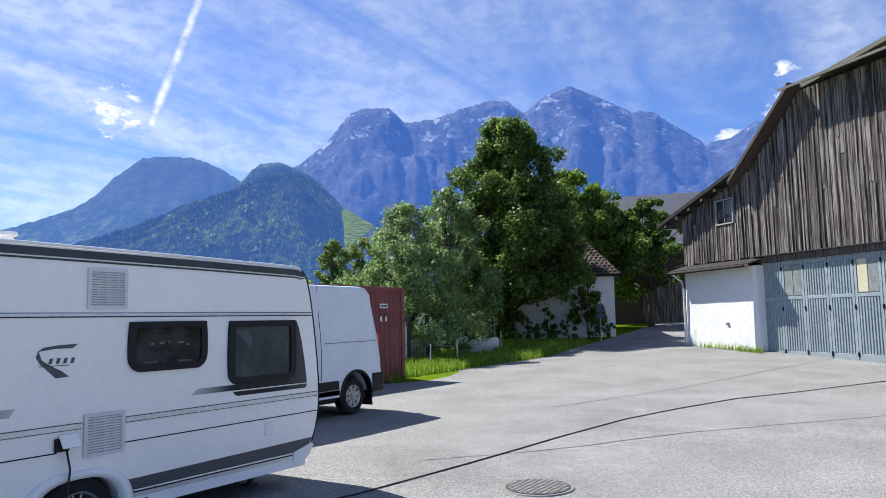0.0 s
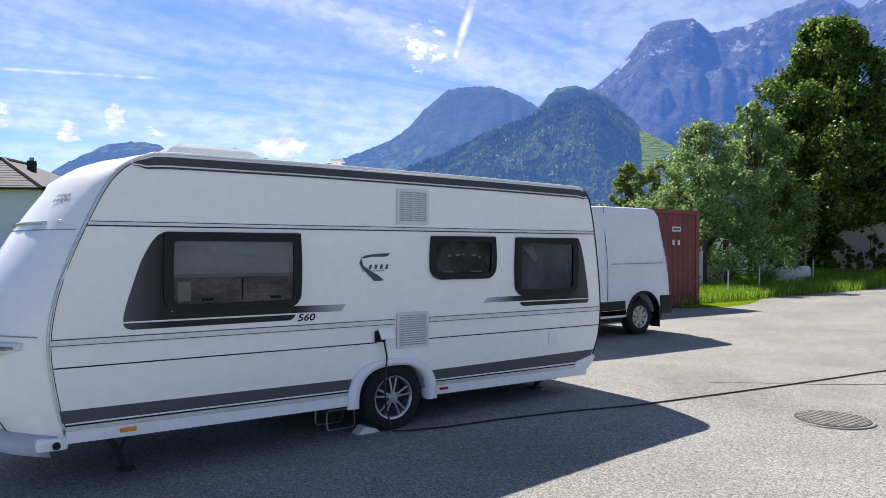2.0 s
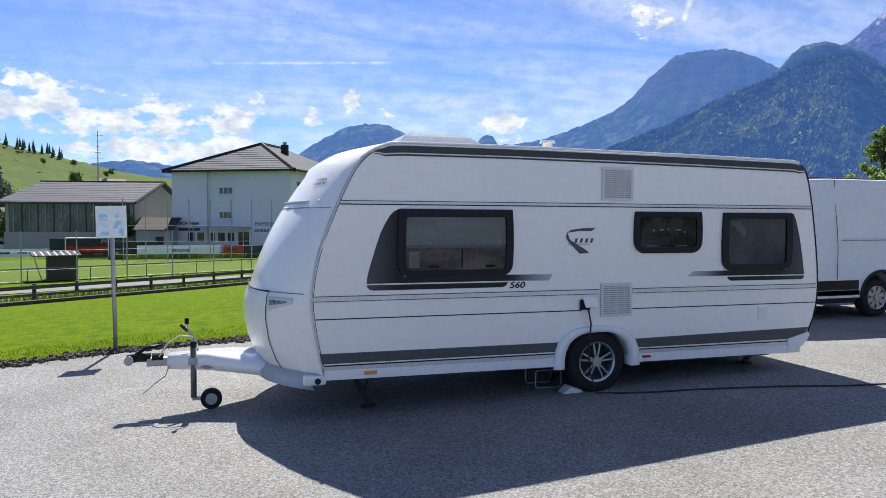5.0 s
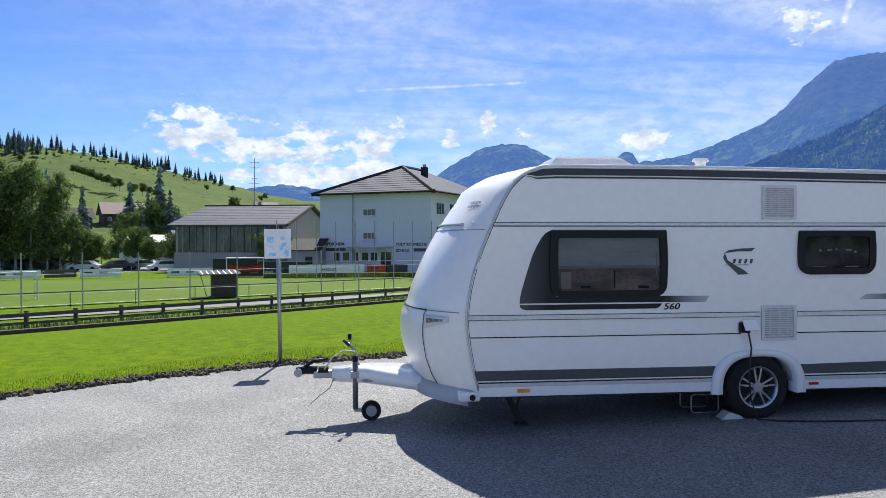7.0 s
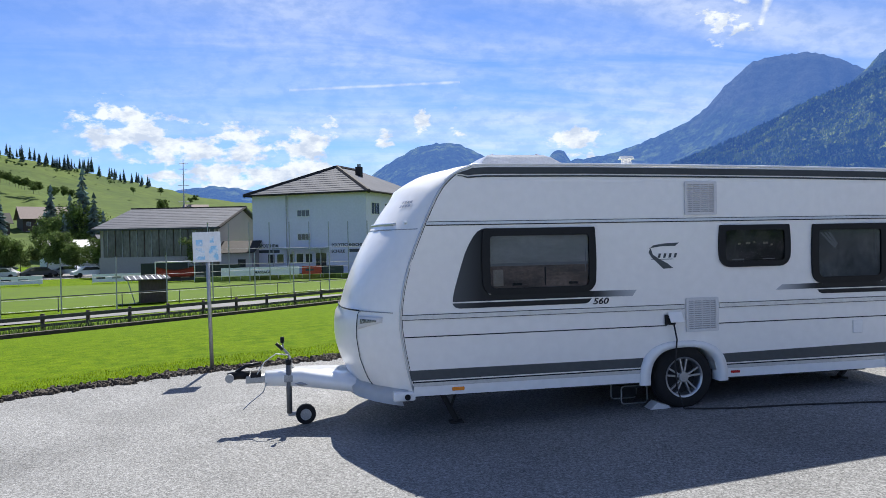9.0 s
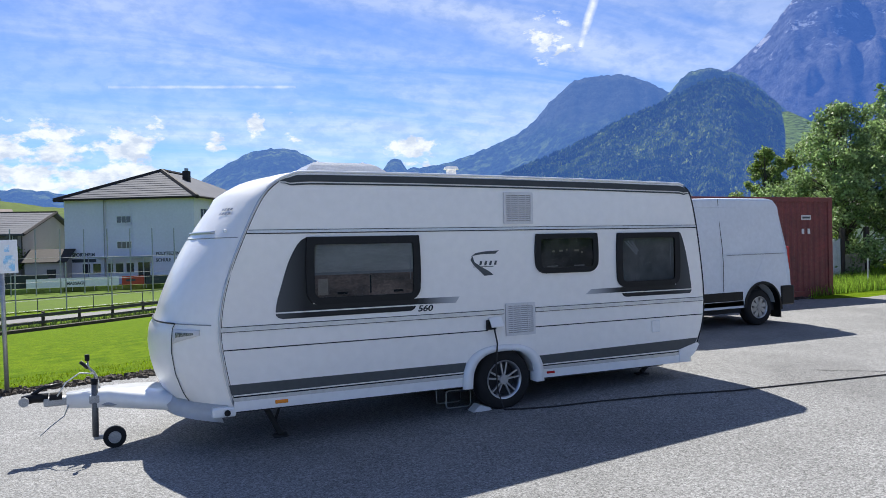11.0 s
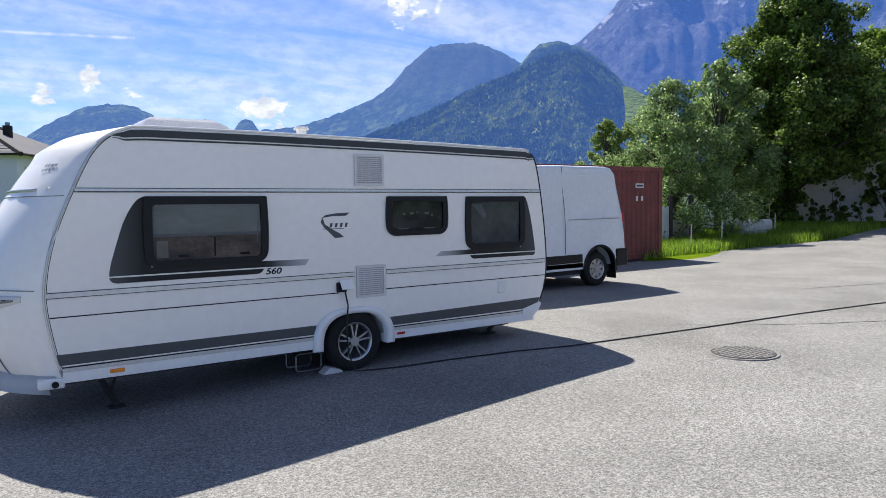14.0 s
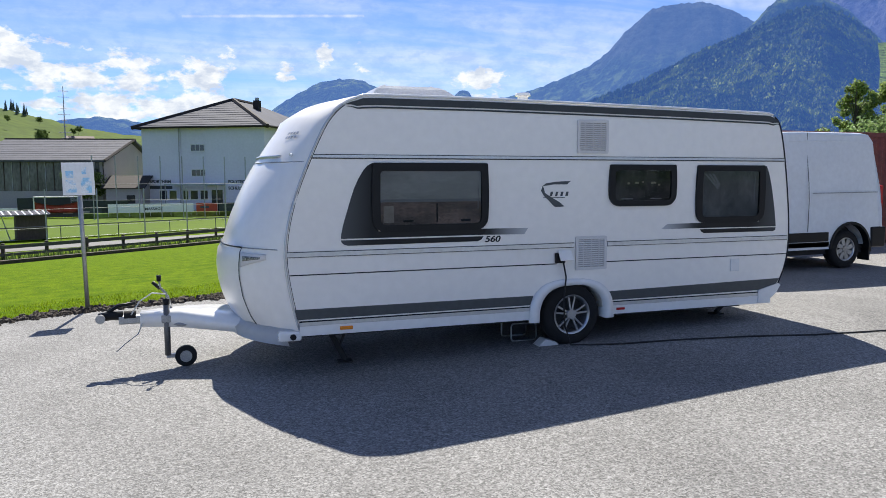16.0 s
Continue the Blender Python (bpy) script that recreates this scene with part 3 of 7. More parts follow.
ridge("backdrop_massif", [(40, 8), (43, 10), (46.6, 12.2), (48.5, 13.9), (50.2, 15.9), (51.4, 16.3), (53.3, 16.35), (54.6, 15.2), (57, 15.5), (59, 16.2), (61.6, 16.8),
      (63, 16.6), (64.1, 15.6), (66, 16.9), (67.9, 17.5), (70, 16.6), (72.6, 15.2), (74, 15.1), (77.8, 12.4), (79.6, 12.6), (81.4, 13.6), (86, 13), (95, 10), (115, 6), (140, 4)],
      4200, 2300, 4480, MASSIF, 0.20, "high rocky massif with snow patches and painted blue haze", 11, 0.2, lift=0.42)
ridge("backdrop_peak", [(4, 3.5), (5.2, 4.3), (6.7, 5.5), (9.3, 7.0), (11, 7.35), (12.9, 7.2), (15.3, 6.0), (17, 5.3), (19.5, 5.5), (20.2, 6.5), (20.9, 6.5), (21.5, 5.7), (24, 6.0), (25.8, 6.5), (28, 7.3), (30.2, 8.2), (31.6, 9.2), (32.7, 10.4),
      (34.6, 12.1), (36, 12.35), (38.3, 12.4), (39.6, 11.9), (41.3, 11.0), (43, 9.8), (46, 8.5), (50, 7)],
      3800, 2300, 4200, PEAK, 0.12, "peak with forested flanks and painted blue haze", 23, 0.25, lift=0.32)
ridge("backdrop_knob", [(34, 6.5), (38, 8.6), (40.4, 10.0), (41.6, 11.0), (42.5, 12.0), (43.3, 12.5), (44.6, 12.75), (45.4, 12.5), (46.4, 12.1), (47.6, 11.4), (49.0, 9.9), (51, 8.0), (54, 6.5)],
      2750, 2260, 3000, KNOB, 0.10, "wooded rocky knob behind the forest slope, blue haze painted on", 43, 0.2, lift=-0.1)
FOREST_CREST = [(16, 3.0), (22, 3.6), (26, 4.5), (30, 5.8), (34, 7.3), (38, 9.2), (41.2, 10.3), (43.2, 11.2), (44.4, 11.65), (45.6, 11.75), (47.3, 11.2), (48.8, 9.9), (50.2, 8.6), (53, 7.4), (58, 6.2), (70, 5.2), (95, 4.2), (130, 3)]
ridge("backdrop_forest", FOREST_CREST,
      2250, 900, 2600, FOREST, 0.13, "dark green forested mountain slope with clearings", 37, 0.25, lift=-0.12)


def forest_trees():
    """Single spruces standing on the forested slope, too far off to count."""
    rng = random.Random(12)
    verts, faces = [], []
    for _ in range(38000):
        az, t = rng.uniform(20, 62), rng.random() ** 0.7 * 0.80
        if 49.4 < az < 52.3 and t > 0.1:
            continue
        x, y, z = ridge_point(FOREST_CREST, 2250, 900, 2600, 0.13, 37, -4.0, -0.12, az, t)
        h, r, a = rng.uniform(4, 9), rng.uniform(3.0, 5.5), rng.uniform(0, 6)
        b = len(verts)
        verts += [(x + r * math.cos(a + q * 1.571), y + r * math.sin(a + q * 1.571), z - 2) for q in range(4)] + [(x, y, z + h)]
        faces += [(b + q, b + (q + 1) % 4, b + 4) for q in range(4)]
    # the crowns carry the same painted haze glow as the slope
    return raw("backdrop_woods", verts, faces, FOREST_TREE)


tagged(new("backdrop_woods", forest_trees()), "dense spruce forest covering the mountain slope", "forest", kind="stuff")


# strip hung before the slope by bearing and elevation to fit the camera's view
def ski_run():
    verts, faces = [], []
    for j in range(16):
        s = j / 15
        el = 8.85 - 3.1 * s
        left, right = 49.45 + 0.25 * min(1, s * 2), 49.9 + 2.3 * min(1, s * 2.4) - 4.5 * max(0, min(0.4, s - 0.42))
        for k, az in enumerate((left, (left + right) / 2, right)):
            d = 2050 - 1000 * s
            verts.append((d * math.sin(radians(az)), d * math.cos(radians(az)), d * math.tan(radians(el))))
    for j in range(15):
        for k in range(2):
            a = j * 3 + k
            faces.append((a, a + 1, a + 4, a + 3))
    return raw("backdrop_ski_run", verts, faces, SKI_RUN, True)


tagged(new("backdrop_ski_run", ski_run()), "bright green ski run strip placed to fit the camera's view", "meadow", kind="structure")


# ---- the caravan ----
def arch_point(a, rx, z, rz):
    """A point of the squarish wheel arch."""
    c, s = math.cos(radians(a)), math.sin(radians(a))
    return (math.copysign(abs(c) ** 0.72, c) * rx, z + abs(s) ** 0.72 * rz)


def side_outline():
    """The outline of the caravan's side in x and z, with the wheel arch let into its lower edge."""
    front = [(-2.80, 0.40), (-2.85, 0.56), (-2.905, 0.85), (-2.93, 1.10), (-2.90, 1.38), (-2.82, 1.68), (-2.70, 1.98), (-2.58, 2.24), (-2.49, 2.38), (-2.38, 2.48), (-2.24, 2.545), (-2.05, 2.575)]
    roof = [(-1.0, 2.575), (0.0, 2.565), (1.2, 2.55), (2.3, 2.53)]
    rear = [(2.48, 2.52), (2.58, 2.47), (2.64, 2.38), (2.70, 2.15), (2.76, 1.80), (2.81, 1.40), (2.825, 1.10), (2.80, 0.86), (2.73, 0.66), (2.64, 0.50), (2.52, 0.45)]
    arch = [arch_point(a, 0.385, 0.34, 0.375) for a in range(10, 171, 10)]
    chain = front + roof + rear
    fine = []
    for i in range(len(chain) - 1):
        p = [chain[max(0, i - 1)], chain[i], chain[i + 1], chain[min(len(chain) - 1, i + 2)]]
        steps = 3 if abs(p[2][0] - p[1][0]) < 0.4 else 1
        for k in range(steps):
            t = k / steps
            w = (-0.5 * t + t * t - 0.5 * t ** 3, 1 - 2.5 * t * t + 1.5 * t ** 3, 0.5 * t + 2 * t * t - 1.5 * t ** 3, -0.5 * t * t + 0.5 * t ** 3)
            fine.append(tuple(sum(w[j] * p[j][q] for j in range(4)) for q in (0, 1)))
    return fine + [chain[-1]] + arch


def bulge(z):
    return lerp_table([(0.3, 0.44), (0.5, 0.53), (0.7, 0.57), (0.9, 0.565), (1.16, 0.515), (1.18, 0.475), (1.5, 0.42), (1.96, 0.355), (2.04, 0.335), (2.3, 0.28), (2.5, 0.16), (2.6, 0.0)], z)


def caravan_shell():
    outline = side_outline()
    bm = bmesh.new()
    width = 2.36
    stations = [(0.0, 0.03), (0.008, 0.012), (0.03, 0.0), (0.15, 0), (0.35, 0), (0.65, 0), (1.0, 0), (1.36, 0), (1.71, 0), (2.01, 0), (2.21, 0), (2.33, 0), (2.352, 0.012), (2.36, 0.03)]
    rings = []
    for y, inset in stations:
        v = abs(2 * y / width - 1)
        ring = []
        for x, z in outline:
            cx, cz = x, z
            if x < -2.0:
                cx = x - bulge(z) * (1 - v ** 2.6) * smooth_step(-2.0, -2.4, x)
            if z > 2.3:
                cz = z + 0.055 * (1 - v ** 2)
            inward = Vector((0 - cx, 0, 1.3 - cz)).normalized() * inset
            ring.append(bm.verts.new((cx + inward.x, y, cz + inward.z)))
        rings.append(ring)
    n = len(outline)
    for a, c in zip(rings, rings[1:]):
        for i in range(n):
            bm.faces.new((a[i], a[(i + 1) % n], c[(i + 1) % n], c[i]))
    bm.faces.new(rings[0])
    bm.faces.new(rings[-1][::-1])
    bmesh.ops.recalc_face_normals(bm, faces=bm.faces[:])
    for f in bm.faces:
        f.smooth = len(f.verts) == 4
    return bm


def wheel(parent, x, y, z, radius, width, rim, spokes, name="wheel", cover=False):
    """A wheel that faces -y: a tyre with a rounded shoulder, a rim and its spokes."""
    hub = thing_part(name, parent, Matrix.Translation((x, y, z)))
    bm = bmesh.new()
    prof = [(rim, -width / 2 + 0.012), (rim + 0.02, -width / 2), (radius - 0.035, -width / 2), (radius - 0.008, -width / 2 + 0.025), (radius, -width / 2 + 0.06), (radius, width / 2 - 0.06), (radius - 0.03, width / 2), (rim, width / 2)]
    n = 48
    rows = [[bm.verts.new((r * math.cos(2 * math.pi * k / n), w, r * math.sin(2 * math.pi * k / n))) for k in range(n)] for r, w in prof]
    for a, c in zip(rows, rows[1:]):
        for k in range(n):
            bm.faces.new((a[k], a[(k + 1) % n], c[(k + 1) % n], c[k]))
    part("tyre", bm, RUBBER, hub, smooth=True)
    bm = bmesh.new()
    prof = [(rim + 0.004, -width / 2 + 0.004), (rim - 0.014, -width / 2 + 0.006), (rim - 0.02, -width / 2 + 0.05), (rim - 0.025, width / 2)]
    rows = [[bm.verts.new((r * math.cos(2 * math.pi * k / n), w, r * math.sin(2 * math.pi * k / n))) for k in range(n)] for r, w in prof]
    for a, c in zip(rows, rows[1:]):
        for k in range(n):
            bm.faces.new((a[k], a[(k + 1) % n], c[(k + 1) % n], c[k]))
    part("rim", bm, ALLOY, hub, smooth=True)
    bm = disc(bmesh.new(), (0, 0.03, 0), (0, 1, 0), rim - 0.02, 0.01, 32)
    part("brake_drum", bm, UNDER, hub)
    for k in range(spokes):
        a0 = 2 * math.pi * k / spokes + 0.3
        bm = bmesh.new()
        for side in ((-0.20, 0.20) if not cover else (0,)):
            a = a0 + side
            c, s = math.cos(a), math.sin(a)
            r0, r1, w0, w1 = 0.03, rim - 0.006, (0.010 if not cover else 0.03), (0.008 if not cover else 0.045)
            y0, y1 = -width / 2 + 0.02, -width / 2 + 0.05
            corners = []
            for r, w in ((r0, w0), (r1, w1)):
                for o, yy in ((-w, y0), (w, y0), (w, y1), (-w, y1)):
                    corners.append(bm.verts.new((r * c - o * s, yy, r * s + o * c)))
            for q in range(4):
                bm.faces.new((corners[q], corners[(q + 1) % 4], corners[4 + (q + 1) % 4], corners[4 + q]))
            bm.faces.new(corners[:4][::-1])
            bm.faces.new(corners[4:])
        bmesh.ops.recalc_face_normals(bm, faces=bm.faces[:])
        part("spoke", bm, STEEL if cover else ALLOY, hub)
    part("hub_cap", disc(bmesh.new(), (0, -width / 2 + 0.025, 0), (0, 1, 0), 0.052, 0.03, 20), STEEL if cover else ALLOY, hub)
    return hub


def thing_part(name, parent, at):
    ob = new(name)
    ob.parent = parent
    ob.matrix_basis = at
    return ob


def window_shape(x0, x1, z0, z1, top, foot, bow, n=5):
    """A window outline: small radii above, large ones below, sides bowed outwards."""
    pts = []
    for cx, cz, r, a in ((x1 - top, z1 - top, top, 0), (x0 + top, z1 - top, top, 90), (x0 + foot, z0 + foot, foot, 180), (x1 - foot, z0 + foot, foot, 270)):
        for k in range(n + 1):
            t = radians(a + 90 * k / n)
            x, z = cx + r * math.cos(t), cz + r * math.sin(t)
            share = (z - z0) / (z1 - z0)
            out = bow * math.sin(math.pi * min(1.0, max(0.0, share))) * (1 if x > (x0 + x1) / 2 else -1)
            pts.append((x + out, z))
        if a in (90, 270):
            side = -1 if a == 90 else 1
            za, zb = (z1 - top, z0 + foot) if a == 90 else (z0 + foot, z1 - top)
            for k in range(1, 5):
                z = za + (zb - za) * k / 5
                pts.append(((x0 if a == 90 else x1) + side * bow * math.sin(math.pi * (z - z0) / (z1 - z0)), z))
    return pts


def hung(parent, name, x0, x1, z0, z1, mat, label, y=-0.005, folds=26):
    """Cloth, film or a sheet coloured as the unlit room, close behind a pane, with slight folds."""
    bm = bmesh.new()
    wave = [(x0 + (x1 - x0) * k / folds, y + 0.002 * math.sin(k * 2.2)) for k in range(folds + 1)]
    vs = [[bm.verts.new((x, yy, z)) for x, yy in wave] for z in (z0, z1)]
    for k in range(folds):
        bm.faces.new((vs[0][k], vs[0][k + 1], vs[1][k + 1], vs[1][k]))
    return part(name, bm, mat, parent, label, smooth=True)


def side_window(parent, x0, x1, z0, z1, inner, kind):
    """An outward-opening acrylic window: a wide black surround, a tinted pane and what hangs behind it."""
    ix0, ix1, iz0, iz1 = inner
    w = part("window", ring_plate(bmesh.new(), window_shape(x0, x1, z0, z1, 0.014, 0.115, 0.014), window_shape(ix0, ix1, iz0, iz1, 0.03, 0.05, 0.004), -0.026, 0.0), PLASTIC, parent, "black-framed acrylic side window")
    part("pane", plate(bmesh.new(), window_shape(ix0 - 0.01, ix1 + 0.01, iz0 - 0.01, iz1 + 0.01, 0.03, 0.05, 0.004), -0.017, -0.014), GLASS, w).visible_shadow = False
    if kind == "front":
        split = iz0 + (iz1 - iz0) * 0.43
        hung(w, "blind", ix0, ix1, split, iz1, BLIND, "pale grey blind drawn half way down")
        hung(w, "interior", ix0, ix1, iz0, split, DIM_ROOM_SHEET, "brown sheet below the blind, coloured as the dim room")
        part("blind_rail", boxed(ix0, ix1, -0.0115, -0.008, split - 0.005, split + 0.022), FADE, w)
        part("seat_back", boxed(ix0 + 0.03, ix0 + 0.13, -0.011, -0.008, iz0 + 0.02, split - 0.04), PALE_CLOTH, w, "pale cushion inside")
        part("window_stay", boxed(ix1 - 0.46, ix1 - 0.445, -0.012, -0.008, iz0 + 0.02, split - 0.02), PLASTIC, w)
        for x in (ix0 + 0.22, ix1 - 0.21):
            part("latch", boxed(x, x + 0.10, -0.012, -0.008, iz0 + 0.02, iz0 + 0.045, 0.004), PLASTIC, w)
        part("slide", boxed(ix1 - 0.035, ix1 - 0.027, -0.012, -0.008, iz0 + 0.14, iz1 - 0.14), FADE, w)
    elif kind == "middle":
        hung(w, "interior", ix0, ix1, iz0, iz1, DARK_ROOM_SHEET, "dark sheet behind the tinted pane, coloured as the unlit room")
        for x, z, l in ((ix0 + 0.15, 0.22, 0.03), (ix0 + 0.24, 0.225, 0.05), (ix0 + 0.33, 0.235, 0.02), (ix0 + 0.44, 0.225, 0.06), (ix0 + 0.53, 0.205, 0.025)):
            part("cup", boxed(x, x + l, -0.012, -0.008, iz0 + z - 0.05, iz0 + z - 0.03, 0.003), PALE_CLOTH, w)
        for x in (ix0 + 0.08, ix1 - 0.25):
            part("latch", boxed(x, x + 0.14, -0.012, -0.008, iz0 + 0.012, iz0 + 0.024, 0.003), FADE, w)
    else:
        hung(w, "curtain", ix0, ix1, iz0, iz1, CURTAIN, "grey net curtain behind the pane")
        for k in range(3):
            part("fold", plate(bmesh.new(), [(ix0 + 0.02 + 0.05 * k, iz1 - 0.03), (ix0 + 0.05 + 0.05 * k, iz1 - 0.03), (ix0 + 0.22 + 0.01 * k, iz1 - 0.19 + 0.02 * k), (ix0 + 0.20 + 0.01 * k, iz1 - 0.20 + 0.02 * k)], -0.0115, -0.009), FADE, w)
        part("slide", boxed(ix1 - 0.06, ix1 - 0.052, -0.012, -0.008, iz0 + 0.16, iz1 - 0.06), FADE, w)
    return w


def vent(parent, x0, x1, z0, z1):
    v = part("vent", ring_plate(bmesh.new(), rounded(x0, x1, z0, z1, 0.012, 2), rounded(x0 + 0.03, x1 - 0.03, z0 + 0.03, z1 - 0.03, 0.006, 2), -0.018, 0.0), VENT, parent, "white plastic louvred fridge vent")
    part("vent_back", boxed(x0 + 0.02, x1 - 0.02, -0.004, -0.001, z0 + 0.02, z1 - 0.02), VENT_DARK, v)
    count = 13
    bm = bmesh.new()
    box(bm, x0 + 0.028, x1 - 0.028, -0.015, -0.004, -0.006, 0.006)
    bmesh.ops.rotate(bm, verts=bm.verts[:], cent=(0, -0.01, 0), matrix=Matrix.Rotation(radians(-25), 3, "X"))
    me = mesh_of(bm, "slat", VENT)
    for k in range(count):
        part("slat", me, None, v, at=Matrix.Translation((0, 0, z0 + 0.045 + (z1 - z0 - 0.09) * k / (count - 1))))
    for q in range(1, 4):
        part("divider", boxed(x0 + (x1 - x0) * q / 4 - 0.004, x0 + (x1 - x0) * q / 4 + 0.004, -0.016, -0.004, z0 + 0.03, z1 - 0.03), VENT, v)
    return v


def strip(parent, name, x0, x1, z0, z1, mat, out=0.003, label=""):
    return part(name, boxed(x0, x1, -out, 0.001, z0, z1), mat, parent, label)


def build_caravan():
    car = thing("caravan", "large white touring caravan with grey decals, parked on asphalt", "caravan")
    part("body", caravan_shell(), WHITE, car, "white smooth sheet-metal body")
    # dark strip under the roof edge
    out = side_outline()
    crest = [p for p in out if p[1] > 2.44 and -2.36 < p[0] < 2.62]
    for nm, gap, deep, lab in (("roof_stripe", 0.014, 0.062, "dark grey stripe along the roof edge"), ("roof_line", 0.092, 0.013, "")):
        bm = bmesh.new()
        taper = [smooth_step(-2.37, -2.18, x) * smooth_step(2.63, 2.50, x) for x, z in crest]
        a = [bm.verts.new((x, -0.008, z - 0.012 - gap * (0.2 + 0.8 * f))) for (x, z), f in zip(crest, taper)]
        c = [bm.verts.new((x, -0.008, z - 0.012 - gap * (0.2 + 0.8 * f) - 0.003 - deep * f)) for (x, z), f in zip(crest, taper)]
        for i in range(len(a) - 1):
            bm.faces.new((a[i], c[i], c[i + 1], a[i + 1]))
        bmesh.ops.recalc_face_normals(bm, faces=bm.faces[:])
        bmesh.ops.solidify(bm, geom=bm.faces[:], thickness=0.003)
        part(nm, bm, STRIPE, car, lab)
    rail = [(x, 0.0, z) for x, z in out if (z > 0.41 and x < -2.0) or z > 2.5]
    part("roof_rail", tube(bmesh.new(), [(x, 0.004, z + 0.004) for x, y, z in rail if z > 2.4], 0.012, 8), WHITE_GRP, car, smooth=True)
    part("front_seam", tube(bmesh.new(), [(x + 0.012, -0.001, z) for x, y, z in rail if z < 2.5], 0.011, 6), SILVER, car, smooth=True)
    part("front_seam_line", tube(bmesh.new(), [(x + 0.034, 0.003, z) for x, y, z in rail if z < 2.5], 0.0045, 6), BLACK_LINE, car, smooth=True)
    part("rear_seam", tube(bmesh.new(), [(x - 0.006, 0.004, z) for x, z in out if x > 2.5 and 0.5 < z < 2.5], 0.0075, 6), BLACK_LINE, car, smooth=True)
    # trims and lines
    def edge_x(z):
        return lerp_table(sorted([(zz, xx) for xx, zz in out if xx < -2.0]), z)

    # upper_rail_shadow is a black strip that draws the shade below the rail
    for name, z0, z1, mat, out_by in (("upper_rail", 2.002, 2.026, SILVER, 0.012), ("upper_rail_shadow", 1.992, 2.002, BLACK_LINE, 0.006), ("upper_rail_line", 2.026, 2.032, BLACK_LINE, 0.006),
                                       ("lower_rail", 1.106, 1.144, SILVER, 0.014), ("lower_rail_line", 1.098, 1.106, BAND, 0.005), ("lower_rail_top", 1.144, 1.151, BAND, 0.005)):
        spans = [(edge_x(z0) + 0.04, 2.70 if z0 > 1.9 else 2.79)] if z0 > 1.9 else [(edge_x(z0) + 0.03, 0.02), (0.41, 2.79)]
        for x0, x1 in spans:
            strip(car, name, x0, x1, z0, z1, mat, out_by)
    for x0, x1 in ((-2.88, -0.18), (0.39, 2.785)):
        strip(car, "thin_line", x0, x1, 0.932, 0.942, BLACK_LINE, 0.003)
    bm = plate(bmesh.new(), [(-2.835, 0.525), (-0.475, 0.525), (-0.44, 0.62), (-2.86, 0.62)], -0.003, 0.001)
    part("grey_band", bm, BAND, car, "dark grey band along the lower side")
    bm = plate(bmesh.new(), [(0.475, 0.525), (2.62, 0.53), (2.70, 0.655), (0.44, 0.62)], -0.003, 0.001)
    part("grey_band", bm, BAND, car, "dark grey band along the lower side")
    for x0, x1 in ((-2.80, -0.46), (0.46, 2.58)):
        strip(car, "skirt_line", x0, x1, 0.500, 0.512, BLACK_LINE, 0.004)
        strip(car, "skirt_rail", x0, x1, 0.468, 0.500, SILVER, 0.012, "silver rail above the skirt")
        strip(car, "skirt", x0, x1, 0.375, 0.466, WHITE_GRP, 0.010)
    # arch cover
    outer = [arch_point(a, 0.49, 0.345, 0.43) for a in range(0, 181, 10)]
    inner = [arch_point(a, 0.385, 0.345, 0.368) for a in range(0, 181, 10)]
    bm = bmesh.new()
    vs = [[bm.verts.new((x, y, z)) for x, z in loop] for loop, y in ((outer, 0.0), (outer, -0.03), (inner, -0.04), (inner, 0.10))]
    for p, q in zip(vs, vs[1:]):
        for i in range(len(p) - 1):
            bm.faces.new((p[i], p[i + 1], q[i + 1], q[i]))
    bmesh.ops.recalc_face_normals(bm, faces=bm.faces[:])
    part("wheel_arch", bm, WHITE_GRP, car, "white moulded wheel arch", smooth=True)
    # windows with their dark surrounds
    bm = plate(bmesh.new(), [(-2.10, 1.955), (-2.05, 1.955), (-2.05, 1.318), (-0.95, 1.318), (-0.99, 1.258), (-2.405, 1.258), (-2.402, 1.30), (-2.385, 1.38), (-2.355, 1.48), (-2.318, 1.60), (-2.278, 1.72), (-2.235, 1.81), (-2.19, 1.885), (-2.15, 1.93)], -0.005, 0.0)
    part("window_decal", bm, DECAL_FRONT, car, "dark shaded decal sweeping ahead of the window")
    part("decal_bar", plate(bmesh.new(), [(-2.405, 1.244), (-0.99, 1.244), (-1.015, 1.212), (-1.05, 1.196), (-2.34, 1.193), (-2.38, 1.205), (-2.40, 1.225)], -0.005, 0.0), DECAL_FRONT, car, "dark bar under the window decal")
    part("decal_tail", plate(bmesh.new(), [(-0.99, 1.258), (-0.55, 1.252), (-0.505, 1.314), (-0.95, 1.318)], -0.004, 0), TAIL_FRONT, car)
    side_window(car, -2.10, -0.955, 1.31, 1.958, (-2.03, -1.02, 1.377, 1.882), "front")
    side_window(car, 0.425, 1.23, 1.515, 1.952, (0.485, 1.17, 1.575, 1.895), "middle")
    bm = plate(bmesh.new(), [(2.38, 1.945), (2.455, 1.94), (2.49, 1.87), (2.54, 1.70), (2.585, 1.48), (2.61, 1.32), (2.618, 1.258), (1.53, 1.262), (1.56, 1.318), (2.38, 1.318)], -0.005, 0.0)
    part("window_decal", bm, DECAL_REAR, car, "dark shaded decal behind the rear window")
    part("decal_bar", plate(bmesh.new(), [(2.617, 1.246), (2.612, 1.22), (2.585, 1.203), (1.63, 1.205), (1.60, 1.22), (1.575, 1.249)], -0.005, 0.0), DECAL_REAR, car, "dark bar under the window decal")
